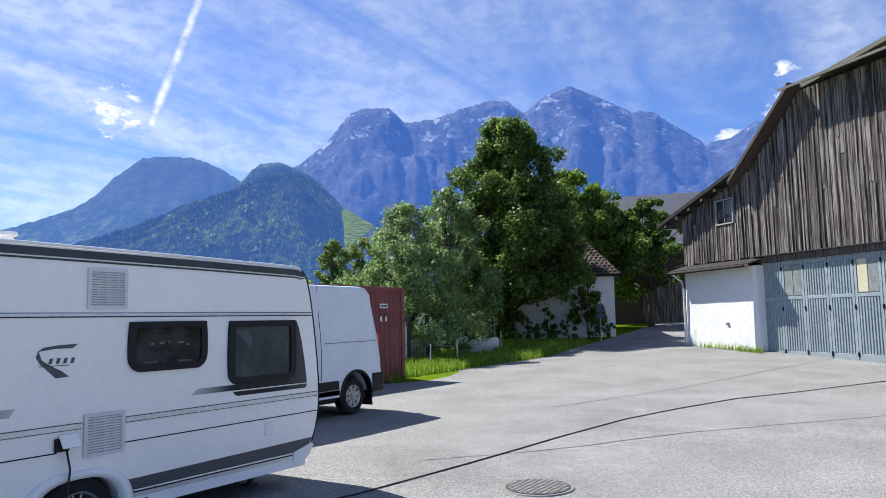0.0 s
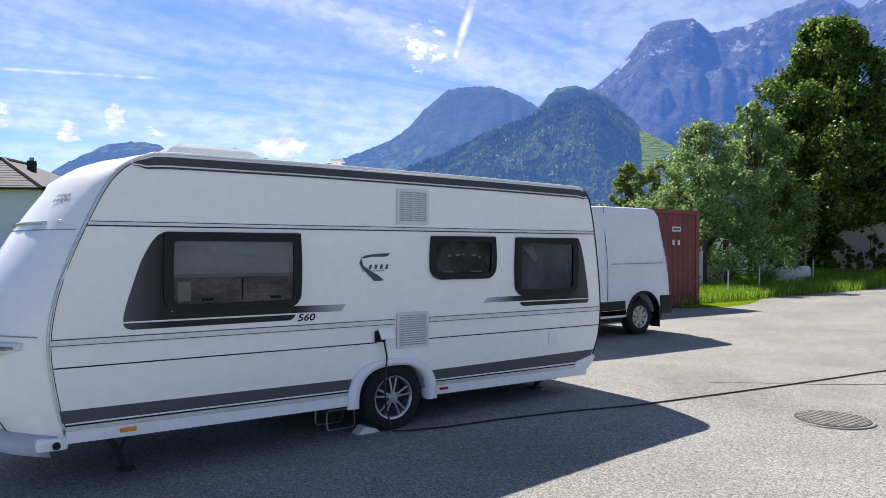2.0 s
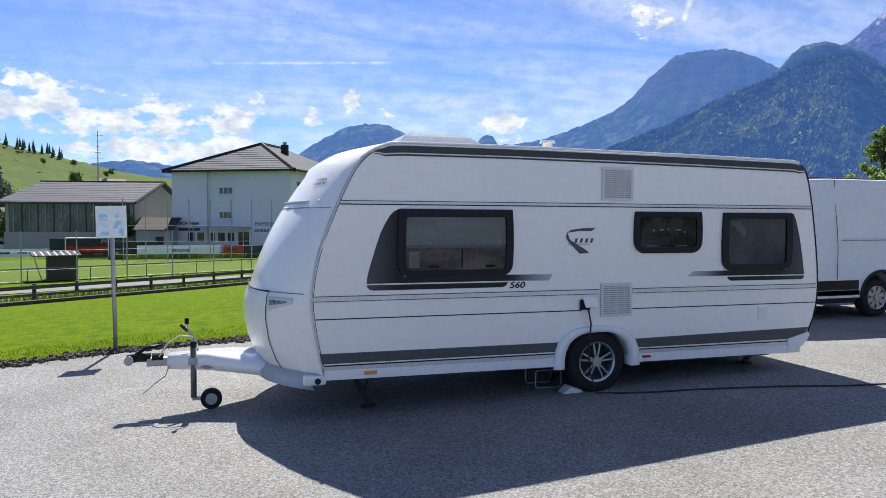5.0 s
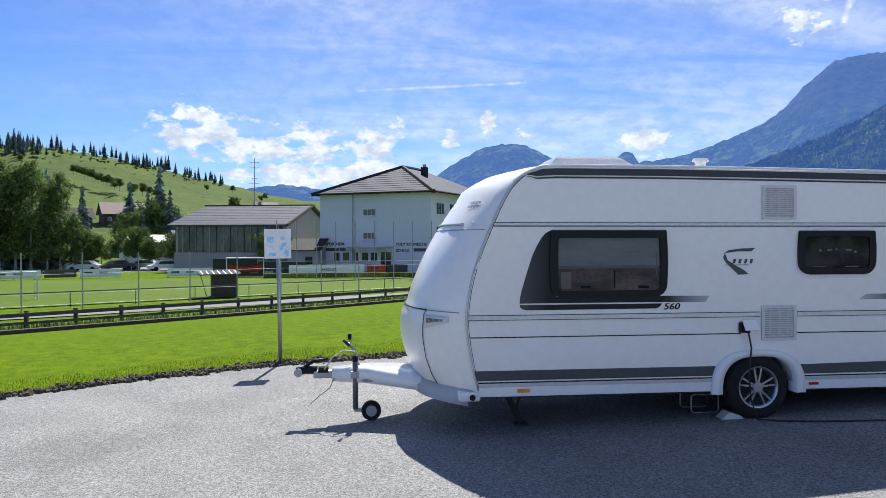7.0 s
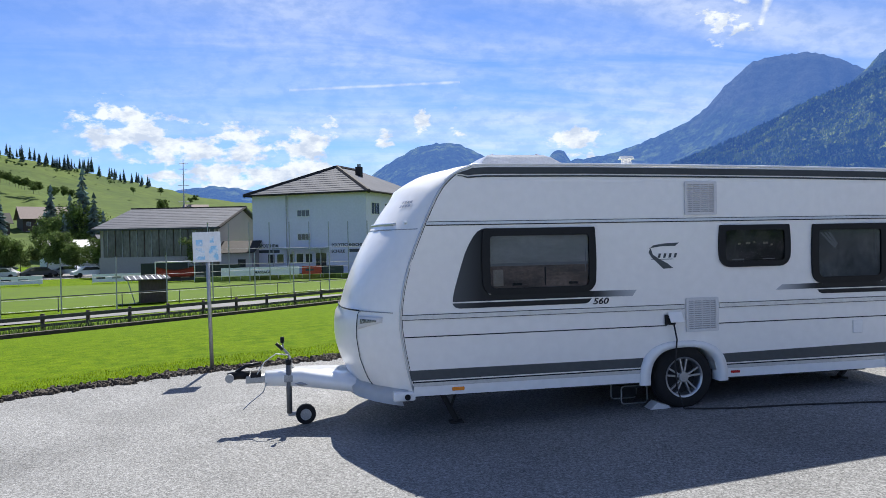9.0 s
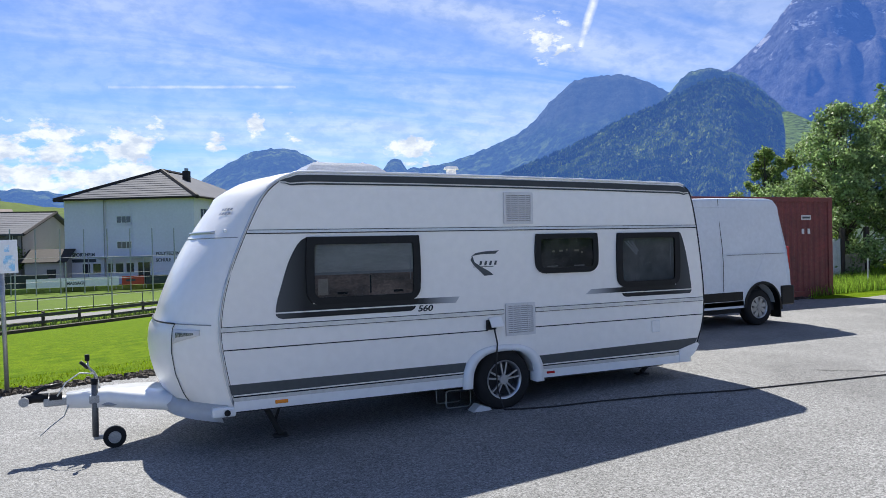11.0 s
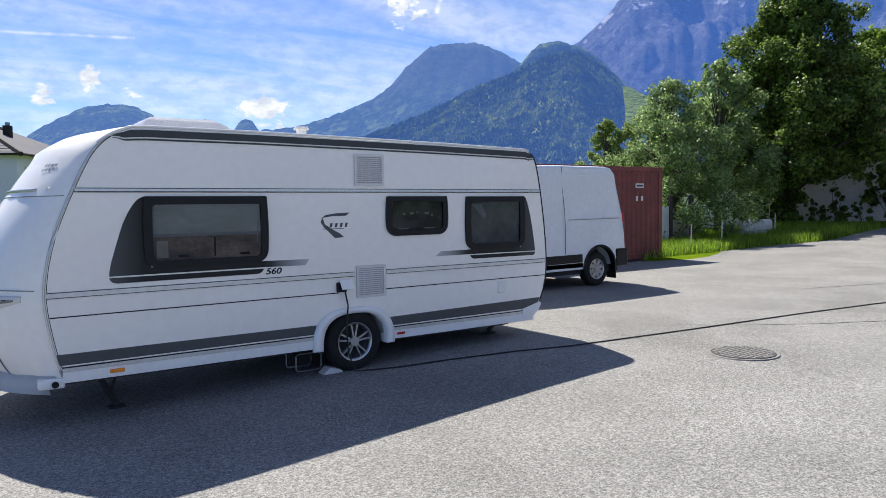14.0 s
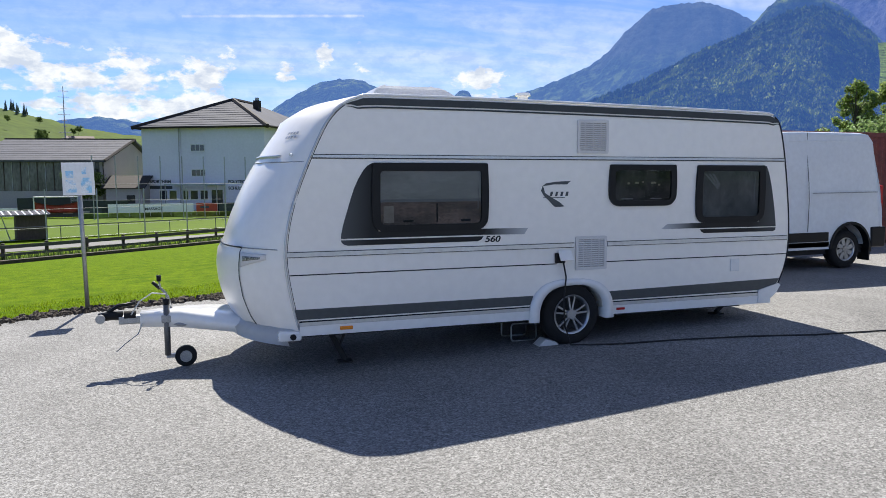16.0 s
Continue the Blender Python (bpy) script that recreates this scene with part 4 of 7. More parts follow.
    part("decal_tail", plate(bmesh.new(), [(1.075, 1.262), (1.53, 1.262), (1.56, 1.318), (1.15, 1.316)], -0.004, 0), TAIL_REAR, car)
    side_window(car, 1.515, 2.42, 1.315, 1.948, (1.585, 2.35, 1.385, 1.885), "rear")
    vent(car, 0.033, 0.393, 2.062, 2.402)
    vent(car, 0.033, 0.398, 0.862, 1.212)
    # the maker's mark as plain shapes
    for shape in ([(-0.031, 1.782), (-0.075, 1.748), (-0.221, 1.748), (-0.335, 1.733), (-0.362, 1.724), (-0.31, 1.760), (-0.19, 1.776)],
                  [(-0.348, 1.731), (-0.367, 1.687), (-0.335, 1.636), (-0.285, 1.591), (-0.208, 1.518), (-0.10, 1.524), (-0.158, 1.569), (-0.253, 1.619), (-0.323, 1.664), (-0.335, 1.703)]):
        part("emblem", plate(bmesh.new(), shape, -0.004, 0), BAND, car)
    strip(car, "emblem_line", -0.342, -0.10, 1.612, 1.618, BAND, 0.0045)
    for k in range(4):
        x = -0.268 + 0.059 * k
        part("emblem_mark", plate(bmesh.new(), [(x, 1.630), (x + 0.024, 1.630), (x + 0.036, 1.674), (x + 0.012, 1.674)], -0.0055, 0), BAND, car)
    part("number", text_mesh("560", 0.084, BLACK_LINE, 0.003, 0.2, 0.0016), None, car, "dark model number 560", at=pose(-0.978, -0.004, 1.186, 90, 0, 0) @ Matrix.Diagonal((1.30, 1, 1, 1)))
    # socket box, flap and lamps
    socket = part("socket_box", boxed(-0.205, -0.09, -0.03, 0.0, 0.945, 1.05, 0.008), PLASTIC, car, "dark mains socket box, lid open")
    lid = bmesh.new()
    box(lid, -0.075, 0.075, -0.006, 0.006, 0.0, 0.12, 0.004)
    part("lid", lid, WHITE, socket, "open white lid", at=pose(-0.10, -0.085, 0.975, -35, 0, 0))
    part("service_flap", boxed(2.0, 2.12, -0.012, 0.0, 0.765, 0.905, 0.006), WHITE_GRP, car)
    part("side_marker", boxed(-2.43, -2.31, -0.028, -0.008, 0.412, 0.445, 0.006), ORANGE, car, "orange side marker lamp")
    part("side_marker", boxed(0.53, 0.63, -0.028, -0.008, 0.416, 0.442, 0.006), RED_LENS, car, "dark red side marker lamp")
    # front: panel seams, lamp recess, apron
    def front_at(y, z, out=0.0):
        v = abs(2 * y / 2.36 - 1)
        x = lerp_table(sorted([(zz, xx) for xx, zz in side_outline() if xx < -2.0]), z)
        return (x - bulge(z) * (1 - v ** 2.6) * smooth_step(-2.0, -2.4, x) - out, y, z + (0.055 * (1 - v * v) if z > 2.3 else 0))

    ys = [0.03 + 2.30 * k / 24 for k in range(25)]
    part("front_groove", tube(bmesh.new(), [front_at(0.36 + 1.64 * k / 24, 2.02, 0.002) for k in range(25)], 0.016, 6), SILVER, car, smooth=True)
    part("front_joint", tube(bmesh.new(), [front_at(y, 1.965, -0.002) for y in ys], 0.005, 6), FADE, car, smooth=True)
    part("front_marker", boxed(*[c + d for c, e in zip(front_at(0.22, 2.03), (0.012, 0.03, 0.012)) for d in (-e, e)], 0.004), LAMP_CLEAR, car, "small clear marker lamp")
    part("corner_line", tube(bmesh.new(), [front_at(2.0, 2.05 + 0.46 * k / 12, -0.003) for k in range(13)], 0.007, 6), BLACK_LINE, car, smooth=True)
    part("front_crease", tube(bmesh.new(), [front_at(0.42 + 1.52 * k / 20, 1.17, -0.002) for k in range(21)], 0.008, 6), BLACK_LINE, car, smooth=True)
    for ya, yb in ((0.05, 0.42), (1.94, 2.31)):
        part("front_crease", tube(bmesh.new(), [front_at(ya + (yb - ya) * k / 8, 1.17, -0.002) for k in range(9)], 0.005, 6), FADE, car, smooth=True)
    for y in (0.42, 1.94):
        part("front_seam", tube(bmesh.new(), [front_at(y, 0.40 + 0.77 * k / 20, -0.001) for k in range(21)], 0.0045, 6), BAND, car, smooth=True)
    def nose_panel(name, ya, yb, top, foot_a, foot_b, out_by, mat, label):
        """A panel that follows the nose between two widths, its lower edge slanting."""
        bm = bmesh.new()
        rows = []
        for k in range(9):
            y, low = ya + (yb - ya) * k / 8, foot_a + (foot_b - foot_a) * k / 8
            rows.append([bm.verts.new(front_at(y, low + (top - low) * q / 3, out_by)) for q in range(4)])
        for a, c in zip(rows, rows[1:]):
            for q in range(3):
                bm.faces.new((a[q], a[q + 1], c[q + 1], c[q]))
        bmesh.ops.recalc_face_normals(bm, faces=bm.faces[:])
        bmesh.ops.solidify(bm, geom=bm.faces[:], thickness=0.006)
        return part(name, bm, mat, car, label, smooth=True)

    for ya, yb in ((0.13, 0.40), (2.23, 1.96)):
        step = (yb - ya) / 27
        nose_panel("front_lamp", ya, yb, 1.125, 1.075, 0.985, 0.006, VENT, "pale front lamp housing set in the nose")
        nose_panel("lamp_strip", ya + 5 * step, yb - 4 * step, 1.095, 1.078, 1.045, 0.012, LAMP_DARK, "smoked lamp glass")
    bm = bmesh.new()
    lo = [bm.verts.new(Vector(front_at(y, 0.42, 0.05)) + Vector((0, 0, -0.14))) for y in ys]
    mid_row = [bm.verts.new(Vector(front_at(y, 0.42, 0.075)) + Vector((0, 0, -0.06))) for y in ys]
    hi = [bm.verts.new(Vector(front_at(y, 0.42, 0.0)) + Vector((0, 0, 0.02))) for y in ys]
    for p, q in ((lo, mid_row), (mid_row, hi)):
        for i in range(len(p) - 1):
            bm.faces.new((p[i], p[i + 1], q[i + 1], q[i]))
    bmesh.ops.solidify(bm, geom=bm.faces[:], thickness=0.02)
    part("front_apron", bm, WHITE_GRP, car, "white moulded front apron", smooth=True)
    part("apron_corner", boxed(-2.99, -2.78, -0.006, 0.10, 0.33, 0.42, 0.02), WHITE_GRP, car)
    part("apron_lamp", disc(bmesh.new(), (-2.86, -0.012, 0.372), (0, 1, 0), 0.028, 0.02, 16), PLASTIC, car)
    part("rear_bumper", plate(bmesh.new(), [(2.40, 0.385), (2.52, 0.412), (2.60, 0.448), (2.66, 0.50), (2.71, 0.575), (2.68, 0.60), (2.40, 0.53)], -0.017, 2.377), WHITE_GRP, car, "white moulded rear corner")
    # front mark as plain bars
    for k in range(2):
        bm = bmesh.new()
        z0 = 2.25 - 0.04 * k
        for j in range(4):
            y = 0.28 + 0.055 * j
            loop = [front_at(y, z0, 0.004), front_at(y + 0.038, z0, 0.004), front_at(y + 0.038, z0 - 0.024, 0.004), front_at(y, z0 - 0.024, 0.004)]
            bm.faces.new([bm.verts.new(p) for p in loop])
        bmesh.ops.solidify(bm, geom=bm.faces[:], thickness=0.003)
        part("front_mark", bm, SILVER, car)
    # underside
    part("chassis", boxed(-2.75, 2.4, 0.28, 2.08, 0.30, 0.42), UNDER, car)
    part("floor_beam", boxed(-3.0, 2.4, 0.62, 0.68, 0.24, 0.32), STEEL, car)
    part("floor_beam", boxed(-3.0, 2.4, 1.68, 1.74, 0.24, 0.32), STEEL, car)
    part("axle", tube(bmesh.new(), [(0, 0.2, 0.30), (0, 2.16, 0.30)], 0.045, 10), UNDER, car, smooth=True)
    part("wheel_box", boxed(-0.38, 0.38, 0.30, 2.06, 0.34, 0.74), UNDER, car)
    wheel(car, 0.022, 0.115, 0.394, 0.327, 0.19, 0.205, 5)
    wheel(car, 0.022, 2.245, 0.394, 0.327, 0.19, 0.205, 5).matrix_basis = pose(0.022, 2.245, 0.394, 0, 0, 180)
    for x, y, lean in ((-2.38, 0.48, 0.09), (-2.38, 1.88, 0.09), (2.32, 0.48, -0.09), (2.32, 1.88, -0.09)):
        g = height(x + lean, y) + 0.012
        leg = part("corner_steady", tube(bmesh.new(), [(x - lean, y, 0.36), (x + lean, y, g + 0.03)], 0.028, 8), UNDER, car, "dark steel corner steady wound down")
        part("foot", boxed(x + lean - 0.07, x + lean + 0.07, y - 0.06, y + 0.06, g, g + 0.02, 0.004), UNDER, leg)
        part("brace", tube(bmesh.new(), [(x + lean * 1.2, y, 0.33), (x + lean * 0.45, y, (0.36 + g) / 2 - 0.02)], 0.014, 6), UNDER, leg)
    # drawbar, coupling, jockey wheel, brake lever
    part("drawbar_cover", drawbar_cover(), WHITE_GRP, car, "white drawbar cover", smooth=True)
    for y in (0.62, 1.74):
        part("drawbar", tube(bmesh.new(), [(-2.9, y, 0.32), (-4.0, 1.18 + (y - 1.18) * 0.16, 0.37)], 0.025, 8), STEEL, car)
    part("coupling_beam", boxed(-4.42, -3.72, 1.135, 1.225, 0.37, 0.455, 0.012), STEEL, car)
    part("bellows", tube(bmesh.new(), [(-4.26 - 0.018 * k, 1.18, 0.45) for k in range(7)], 0.05, 12), RUBBER, car, smooth=True)
    head = part("coupling_head", tube(bmesh.new(), [(-4.38, 1.18, 0.455), (-4.5, 1.18, 0.46), (-4.60, 1.18, 0.445)], 0.045, 10), PLASTIC, car, "black coupling head with stabiliser", smooth=True)
    part("coupling_handle", tube(bmesh.new(), [(-4.52, 1.18, 0.49), (-4.42, 1.18, 0.555), (-4.26, 1.18, 0.575)], 0.018, 8), PLASTIC, head, smooth=True)
    part("ball_cup", disc(bmesh.new(), (-4.58, 1.13, 0.44), (0, 1, 0), 0.045, 0.05, 16, 0.04), STEEL, head)
    gj = height(-3.86, 1.1) + 0.012
    post = part("jockey_post", tube(bmesh.new(), [(-3.97, 1.06, gj + 0.13), (-3.97, 1.06, 0.58)], 0.03, 10), SHADED_STEEL, car, "steel jockey wheel post", smooth=True)
    part("collar", tube(bmesh.new(), [(-3.97, 1.06, 0.565), (-3.97, 1.06, 0.62)], 0.034, 12), PLASTIC, post, smooth=True)
    part("crank", tube(bmesh.new(), [(-3.97, 1.06, 0.60), (-3.965, 1.06, 0.68), (-4.02, 1.06, 0.74), (-4.03, 1.06, 0.82)], 0.009, 6), STEEL, post, smooth=True)
    part("crank_knob", tube(bmesh.new(), [(-4.03, 1.06, 0.80), (-4.03, 1.06, 0.83), (-4.03, 1.06, 0.86)], 0.022, 8), PLASTIC, post, smooth=True)
    part("clamp", boxed(-4.02, -3.92, 1.03, 1.14, 0.38, 0.46, 0.01), STEEL, post)
    part("fork", boxed(-3.985, -3.80, 1.045, 1.075, gj + 0.10, gj + 0.14, 0.006), STEEL, post)
    jw = part("jockey_wheel", disc(bmesh.new(), (-3.80, 1.06, gj + 0.11), (0, 1, 0), 0.105, 0.05, 28), RUBBER, car, "small black jockey wheel")
    part("wheel_hub", disc(bmesh.new(), (-3.80, 1.03, gj + 0.11), (0, 1, 0), 0.058, 0.02, 20), STEEL, jw)
    lever = part("brake_lever", tube(bmesh.new(), [(-3.92, 1.24, 0.46), (-3.96, 1.24, 0.62), (-4.05, 1.24, 0.74)], 0.012, 8), STEEL, car, smooth=True)
    part("grip", tube(bmesh.new(), [(-4.03, 1.24, 0.70), (-4.10, 1.24, 0.77)], 0.018, 8), PLASTIC, lever, smooth=True)
    part("cable_loop", tube(bmesh.new(), [(-3.96, 1.1, 0.66), (-4.1, 1.1, 0.68), (-4.22, 1.1, 0.60), (-4.3, 1.12, 0.47)], 0.007, 6), LABEL_WHITE, car, smooth=True)
    part("breakaway_cable", tube(bmesh.new(), [(-4.20, 1.1, 0.38), (-4.24, 1.08, 0.28), (-4.36, 1.08, 0.19), (-4.45, 1.08, 0.11)], 0.005, 6), STEEL, car)
    # roof hatch and chimney
    hatch = part("roof_hatch", boxed(-2.0, -1.1, 0.42, 1.14, 2.575, 2.612, 0.012), WHITE_GRP, car, "pale plastic roof hatch")
    bm = bmesh.new()
    rows = []
    for z, x0, x1, y0, y1 in ((2.612, -2.0, -1.10, 0.42, 1.14), (2.635, -1.99, -1.115, 0.43, 1.13), (2.70, -1.925, -1.22, 0.47, 1.09), (2.728, -1.885, -1.285, 0.51, 1.05), (2.736, -1.84, -1.33, 0.56, 1.0)):
        rows.append([bm.verts.new((x, y, z)) for x, y in ((x0, y0), (x1, y0), (x1, y1), (x0, y1))])
    for a, c in zip(rows, rows[1:]):
        for i in range(4):
            bm.faces.new((a[i], a[(i + 1) % 4], c[(i + 1) % 4], c[i]))
    bm.faces.new(rows[-1])
    bmesh.ops.recalc_face_normals(bm, faces=bm.faces[:])
    part("dome", bm, HATCH, hatch, "milky acrylic dome")
    for x in (-1.83, -1.35):
        part("dome_rib", tube(bmesh.new(), [(x - 0.12 if x < -1.6 else x + 0.12, 0.462, 2.66), (x, 0.55, 2.739), (x, 1.0, 2.739)], 0.008, 5), WHITE_GRP, hatch)
    flue = part("chimney", tube(bmesh.new(), [(0.175, 1.6, 2.58), (0.175, 1.6, 2.70), (0.175, 1.6, 2.82)], 0.075, 16, ends=0.062), WHITE_GRP, car, smooth=True)
    part("cowl", disc(bmesh.new(), (0.175, 1.6, 2.825), (0, 0, 1), 0.10, 0.035, 18, 0.085), WHITE_GRP, flue)
    return car


def drawbar_cover():
    bm = bmesh.new()
    rows = []
    for x, half, z0, z1 in ((-2.95, 0.62, 0.30, 0.43), (-3.25, 0.50, 0.30, 0.43), (-3.55, 0.34, 0.32, 0.475), (-3.85, 0.17, 0.335, 0.50), (-4.22, 0.075, 0.345, 0.485)):
        rows.append([bm.verts.new((x, 1.18 + s * half, z)) for s, z in ((-1, z0), (-1.0, z1 - 0.04), (-0.82, z1), (0.82, z1), (1.0, z1 - 0.04), (1, z0))])
    for a, c in zip(rows, rows[1:]):
        for i in range(6):
            bm.faces.new((a[i], a[(i + 1) % 6], c[(i + 1) % 6], c[i]))
    bm.faces.new(rows[-1])
    bmesh.ops.recalc_face_normals(bm, faces=bm.faces[:])
    return bm


def text_mesh(body, size, mat, depth=0.003, slant=0.0, bold=0.0):
    cu = bpy.data.curves.new("lettering", "FONT")
    cu.body, cu.size, cu.extrude, cu.shear, cu.offset = body, size, depth / 2, slant, bold
    ob = bpy.data.objects.new("lettering", cu)
    scene.collection.objects.link(ob)
    me = bpy.data.meshes.new_from_object(ob.evaluated_get(bpy.context.evaluated_depsgraph_get()))
    bpy.data.objects.remove(ob)
    me.materials.clear()
    me.materials.append(mat)
    return me


build_caravan()

cable = bmesh.new()
lead = [(-0.13, -0.05, 0.97), (-0.10, -0.06, 0.80), (-0.13, -0.07, 0.55), (-0.10, -0.05, 0.30), (-0.04, -0.07, 0.10)]
for x, y in ((0.16, -0.15), (0.44, -0.26), (1.0, -0.39), (1.75, -0.61), (2.41, -0.85), (3.2, -0.99), (4.16, -1.13), (5.2, -1.24), (6.5, -1.35), (8.5, -1.58), (10.2, -1.98), (12.3, -2.6), (13.8, -3.42), (16.2, -5.0), (20, -8.0)):
    lead.append((x, y, height(x, y) + 0.022))
tube(cable, lead, 0.0085, 6)
tagged(part("power_cable", cable, CABLE, smooth=True), "black mains cable trailing across the asphalt", "cable")

step_thing = thing("folding_step", "small dark folding step under the caravan", "step")
gs = height(-0.35, 0.36) + 0.012
for y in (0.36, 0.62):
    loop = [(x, y, z) for x, z in rounded(-0.52, -0.225, gs + 0.012, gs + 0.20, 0.035, 3)]
    part("leg_frame", tube(bmesh.new(), loop, 0.009, 6, closed=True), STEEL, step_thing, smooth=True)
part("tread", boxed(-0.51, -0.235, 0.37, 0.61, gs + 0.17, gs + 0.195, 0.006), UNDER, step_thing)
part("back_panel", boxed(-0.51, -0.235, 0.60, 0.612, gs + 0.03, gs + 0.17), UNDER, step_thing)
chock = bmesh.new()
plate(chock, [(-0.28, 0.0), (-0.05, 0.0), (-0.08, 0.035), (-0.20, 0.07)], 0.06, 0.2)
tagged(part("levelling_ramp", chock, VENT, at=Matrix.Translation((-0.06, 0.0, height(-0.2, 0.1) + 0.012))), "pale plastic levelling ramp beside the wheel", "ramp")

hole = thing("manhole_cover", "round cast iron manhole cover set in asphalt", "manhole", at=pose(3.48, -2.37, height(3.48, -2.37) + 0.012, 0, math.degrees(-math.atan(0.011)), 0))
part("ring", disc(bmesh.new(), (0, 0, 0.004), (0, 0, 1), 0.375, 0.016, 48, 0.365), IRON, hole)
part("lid", disc(bmesh.new(), (0, 0, 0.012), (0, 0, 1), 0.335, 0.012, 48, 0.33), TAR, hole)
stud = mesh_of(boxed(-0.021, 0.021, -0.021, 0.021, 0.016, 0.022, 0.003), "stud", IRON)
for i in range(-5, 6):
    for j in range(-5, 6):
        if math.hypot(i, j) * 0.058 < 0.305:
            part("stud", stud, None, hole, at=Matrix.Translation((i * 0.058, j * 0.058, 0)))

for name, pts in (("tar_joint", [(4.12, -0.54), (4.77, -1.12), (5.4, -1.62), (5.94, -1.95), (6.88, -2.42), (7.47, -2.78), (9.06, -4.0), (10.6, -5.2), (12.5, -6.7)]), ("tar_joint", [(9.6, 0.2), (11.8, -0.43), (15.2, -1.4), (19.2, -2.8), (24.0, -4.6)])):
    bm = bmesh.new()
    dense = []
    for (xa, ya), (xb, yb) in zip(pts, pts[1:]):
        for k in range(12):
            x, y = xa + (xb - xa) * k / 12, ya + (yb - ya) * k / 12
            dense.append((x, y + 0.05 * noise.noise((x * 1.4, y, 3))))
    lo = [bm.verts.new((x, y, height(x, y) + 0.016)) for x, y in dense]
    hi = [bm.verts.new((x + 0.004, y + 0.022 + 0.012 * noise.noise((x * 5, y, 1)), height(x, y) + 0.016)) for x, y in dense]
    for i in range(len(lo) - 1):
        bm.faces.new((lo[i], lo[i + 1], hi[i + 1], hi[i]))
    tagged(part(name, bm, TAR), "dark tar-filled joint in the asphalt", "joint", kind="structure")


# ---- van and container ----
def build_van():
    y0, y1 = 3.02, 5.02
    g = height(7.15, 3.1) + 0.012
    van = thing("van", "white panel van with black lower trim, parked behind the caravan", "van", at=pose(7.15, y0, g, 0, -0.4, 0))
    L, w = 0.74, y1 - y0
    outline = [(-4.75, 0.42), (-4.82, 0.75), (-4.65, 1.02), (-3.85, 1.22), (-3.15, 1.98), (-2.75, 2.26), (-2.2, 2.35), (-1.0, 2.375), (L - 0.45, 2.365), (L - 0.30, 2.345), (L - 0.21, 2.25), (L - 0.15, 2.05), (L - 0.04, 1.40), (L + 0.02, 1.0), (L + 0.05, 0.62), (L + 0.03, 0.40),
               *[(0.43 * math.cos(radians(a)), 0.36 + 0.43 * math.sin(radians(a))) for a in range(6, 175, 14)],
               *[(-3.55 + 0.43 * math.cos(radians(a)), 0.36 + 0.43 * math.sin(radians(a))) for a in range(6, 175, 14)]]
    bm = bmesh.new()
    rings = []
    for y, squeeze, lean in ((0.0, 0.05, 0), (0.03, 0.015, 0), (0.09, 0.0, 0), (w / 2, -0.02, 0), (w - 0.09, 0, 0), (w - 0.03, 0.015, 0), (w, 0.05, 0)):
        ring = []
        for x, z in outline:
            tuck = 0.10 * smooth_step(1.2, 2.4, z) * (1 - 2 * y / w)
            zz = z - squeeze if z > 1.9 else z
            xx = x + (squeeze if x < -4 else 0) - (squeeze if x > L - 0.2 else 0)
            ring.append(bm.verts.new((xx, y + tuck, zz)))
        rings.append(ring)
    n = len(outline)
    for a, c in zip(rings, rings[1:]):
        for i in range(n):
            bm.faces.new((a[i], a[(i + 1) % n], c[(i + 1) % n], c[i]))
    bm.faces.new(rings[0])
    bm.faces.new(rings[-1][::-1])
    bmesh.ops.recalc_face_normals(bm, faces=bm.faces[:])
    part("body", bm, VAN_WHITE, van, "white van body")
    part("sill_trim", boxed(-3.1, -0.5, -0.018, 0.02, 0.50, 0.66, 0.008), PLASTIC, van, "black rubbing strip")
    part("bumper_corner", boxed(0.47, L + 0.07, -0.022, 0.10, 0.36, 0.72, 0.03), PLASTIC, van, "black bumper corner")
    part("rear_bumper", boxed(L - 0.02, L + 0.10, 0.02, w - 0.02, 0.36, 0.60, 0.03), PLASTIC, van)
    part("sill", boxed(-3.1, -0.46, 0.0, 0.05, 0.36, 0.50, 0.01), VAN_WHITE, van)
    outer = [(0.465 * math.cos(radians(a)), 0.36 + 0.465 * math.sin(radians(a))) for a in range(0, 181, 10)]
    inner = [(0.425 * math.cos(radians(a)), 0.36 + 0.425 * math.sin(radians(a))) for a in range(0, 181, 10)]
    bm = bmesh.new()
    vs = [[bm.verts.new((x, y, z)) for x, z in loop] for loop, y in ((outer, 0.0), (outer, -0.02), (inner, -0.025), (inner, 0.1))]
    for p, q in zip(vs, vs[1:]):
        for i in range(len(p) - 1):
            bm.faces.new((p[i], p[i + 1], q[i + 1], q[i]))
    bmesh.ops.recalc_face_normals(bm, faces=bm.faces[:])
    part("wheel_arch", bm, PLASTIC, van, "black wheel arch lip")
    for x in (-0.95, -2.75):
        pts = [(x, 0.0, 0.68)] + [(x, -0.004 + 0.10 * smooth_step(1.2, 2.25, z), z) for z in (1.0, 1.2, 1.5, 1.8, 2.05, 2.2, 2.35)]
        part("panel_seam", tube(bmesh.new(), pts, 0.006, 5), BAND, van)
    for z in (1.33,):
        y = -0.008 + 0.10 * smooth_step(1.2, 2.25, z)
        part("pressed_line", boxed(-0.85, L - 0.14, y, y + 0.02, z - 0.006, z + 0.006, 0.002), FADE, van)
    part("roof_gutter", boxed(-2.6, L - 0.25, 0.085, 0.12, 2.20, 2.225, 0.006), VAN_WHITE, van)
    part("tail_lamp", boxed(L - 0.06, L + 0.025, 0.03, 0.12, 0.95, 1.45, 0.02), RED_LENS, van, "tall red tail lamp")
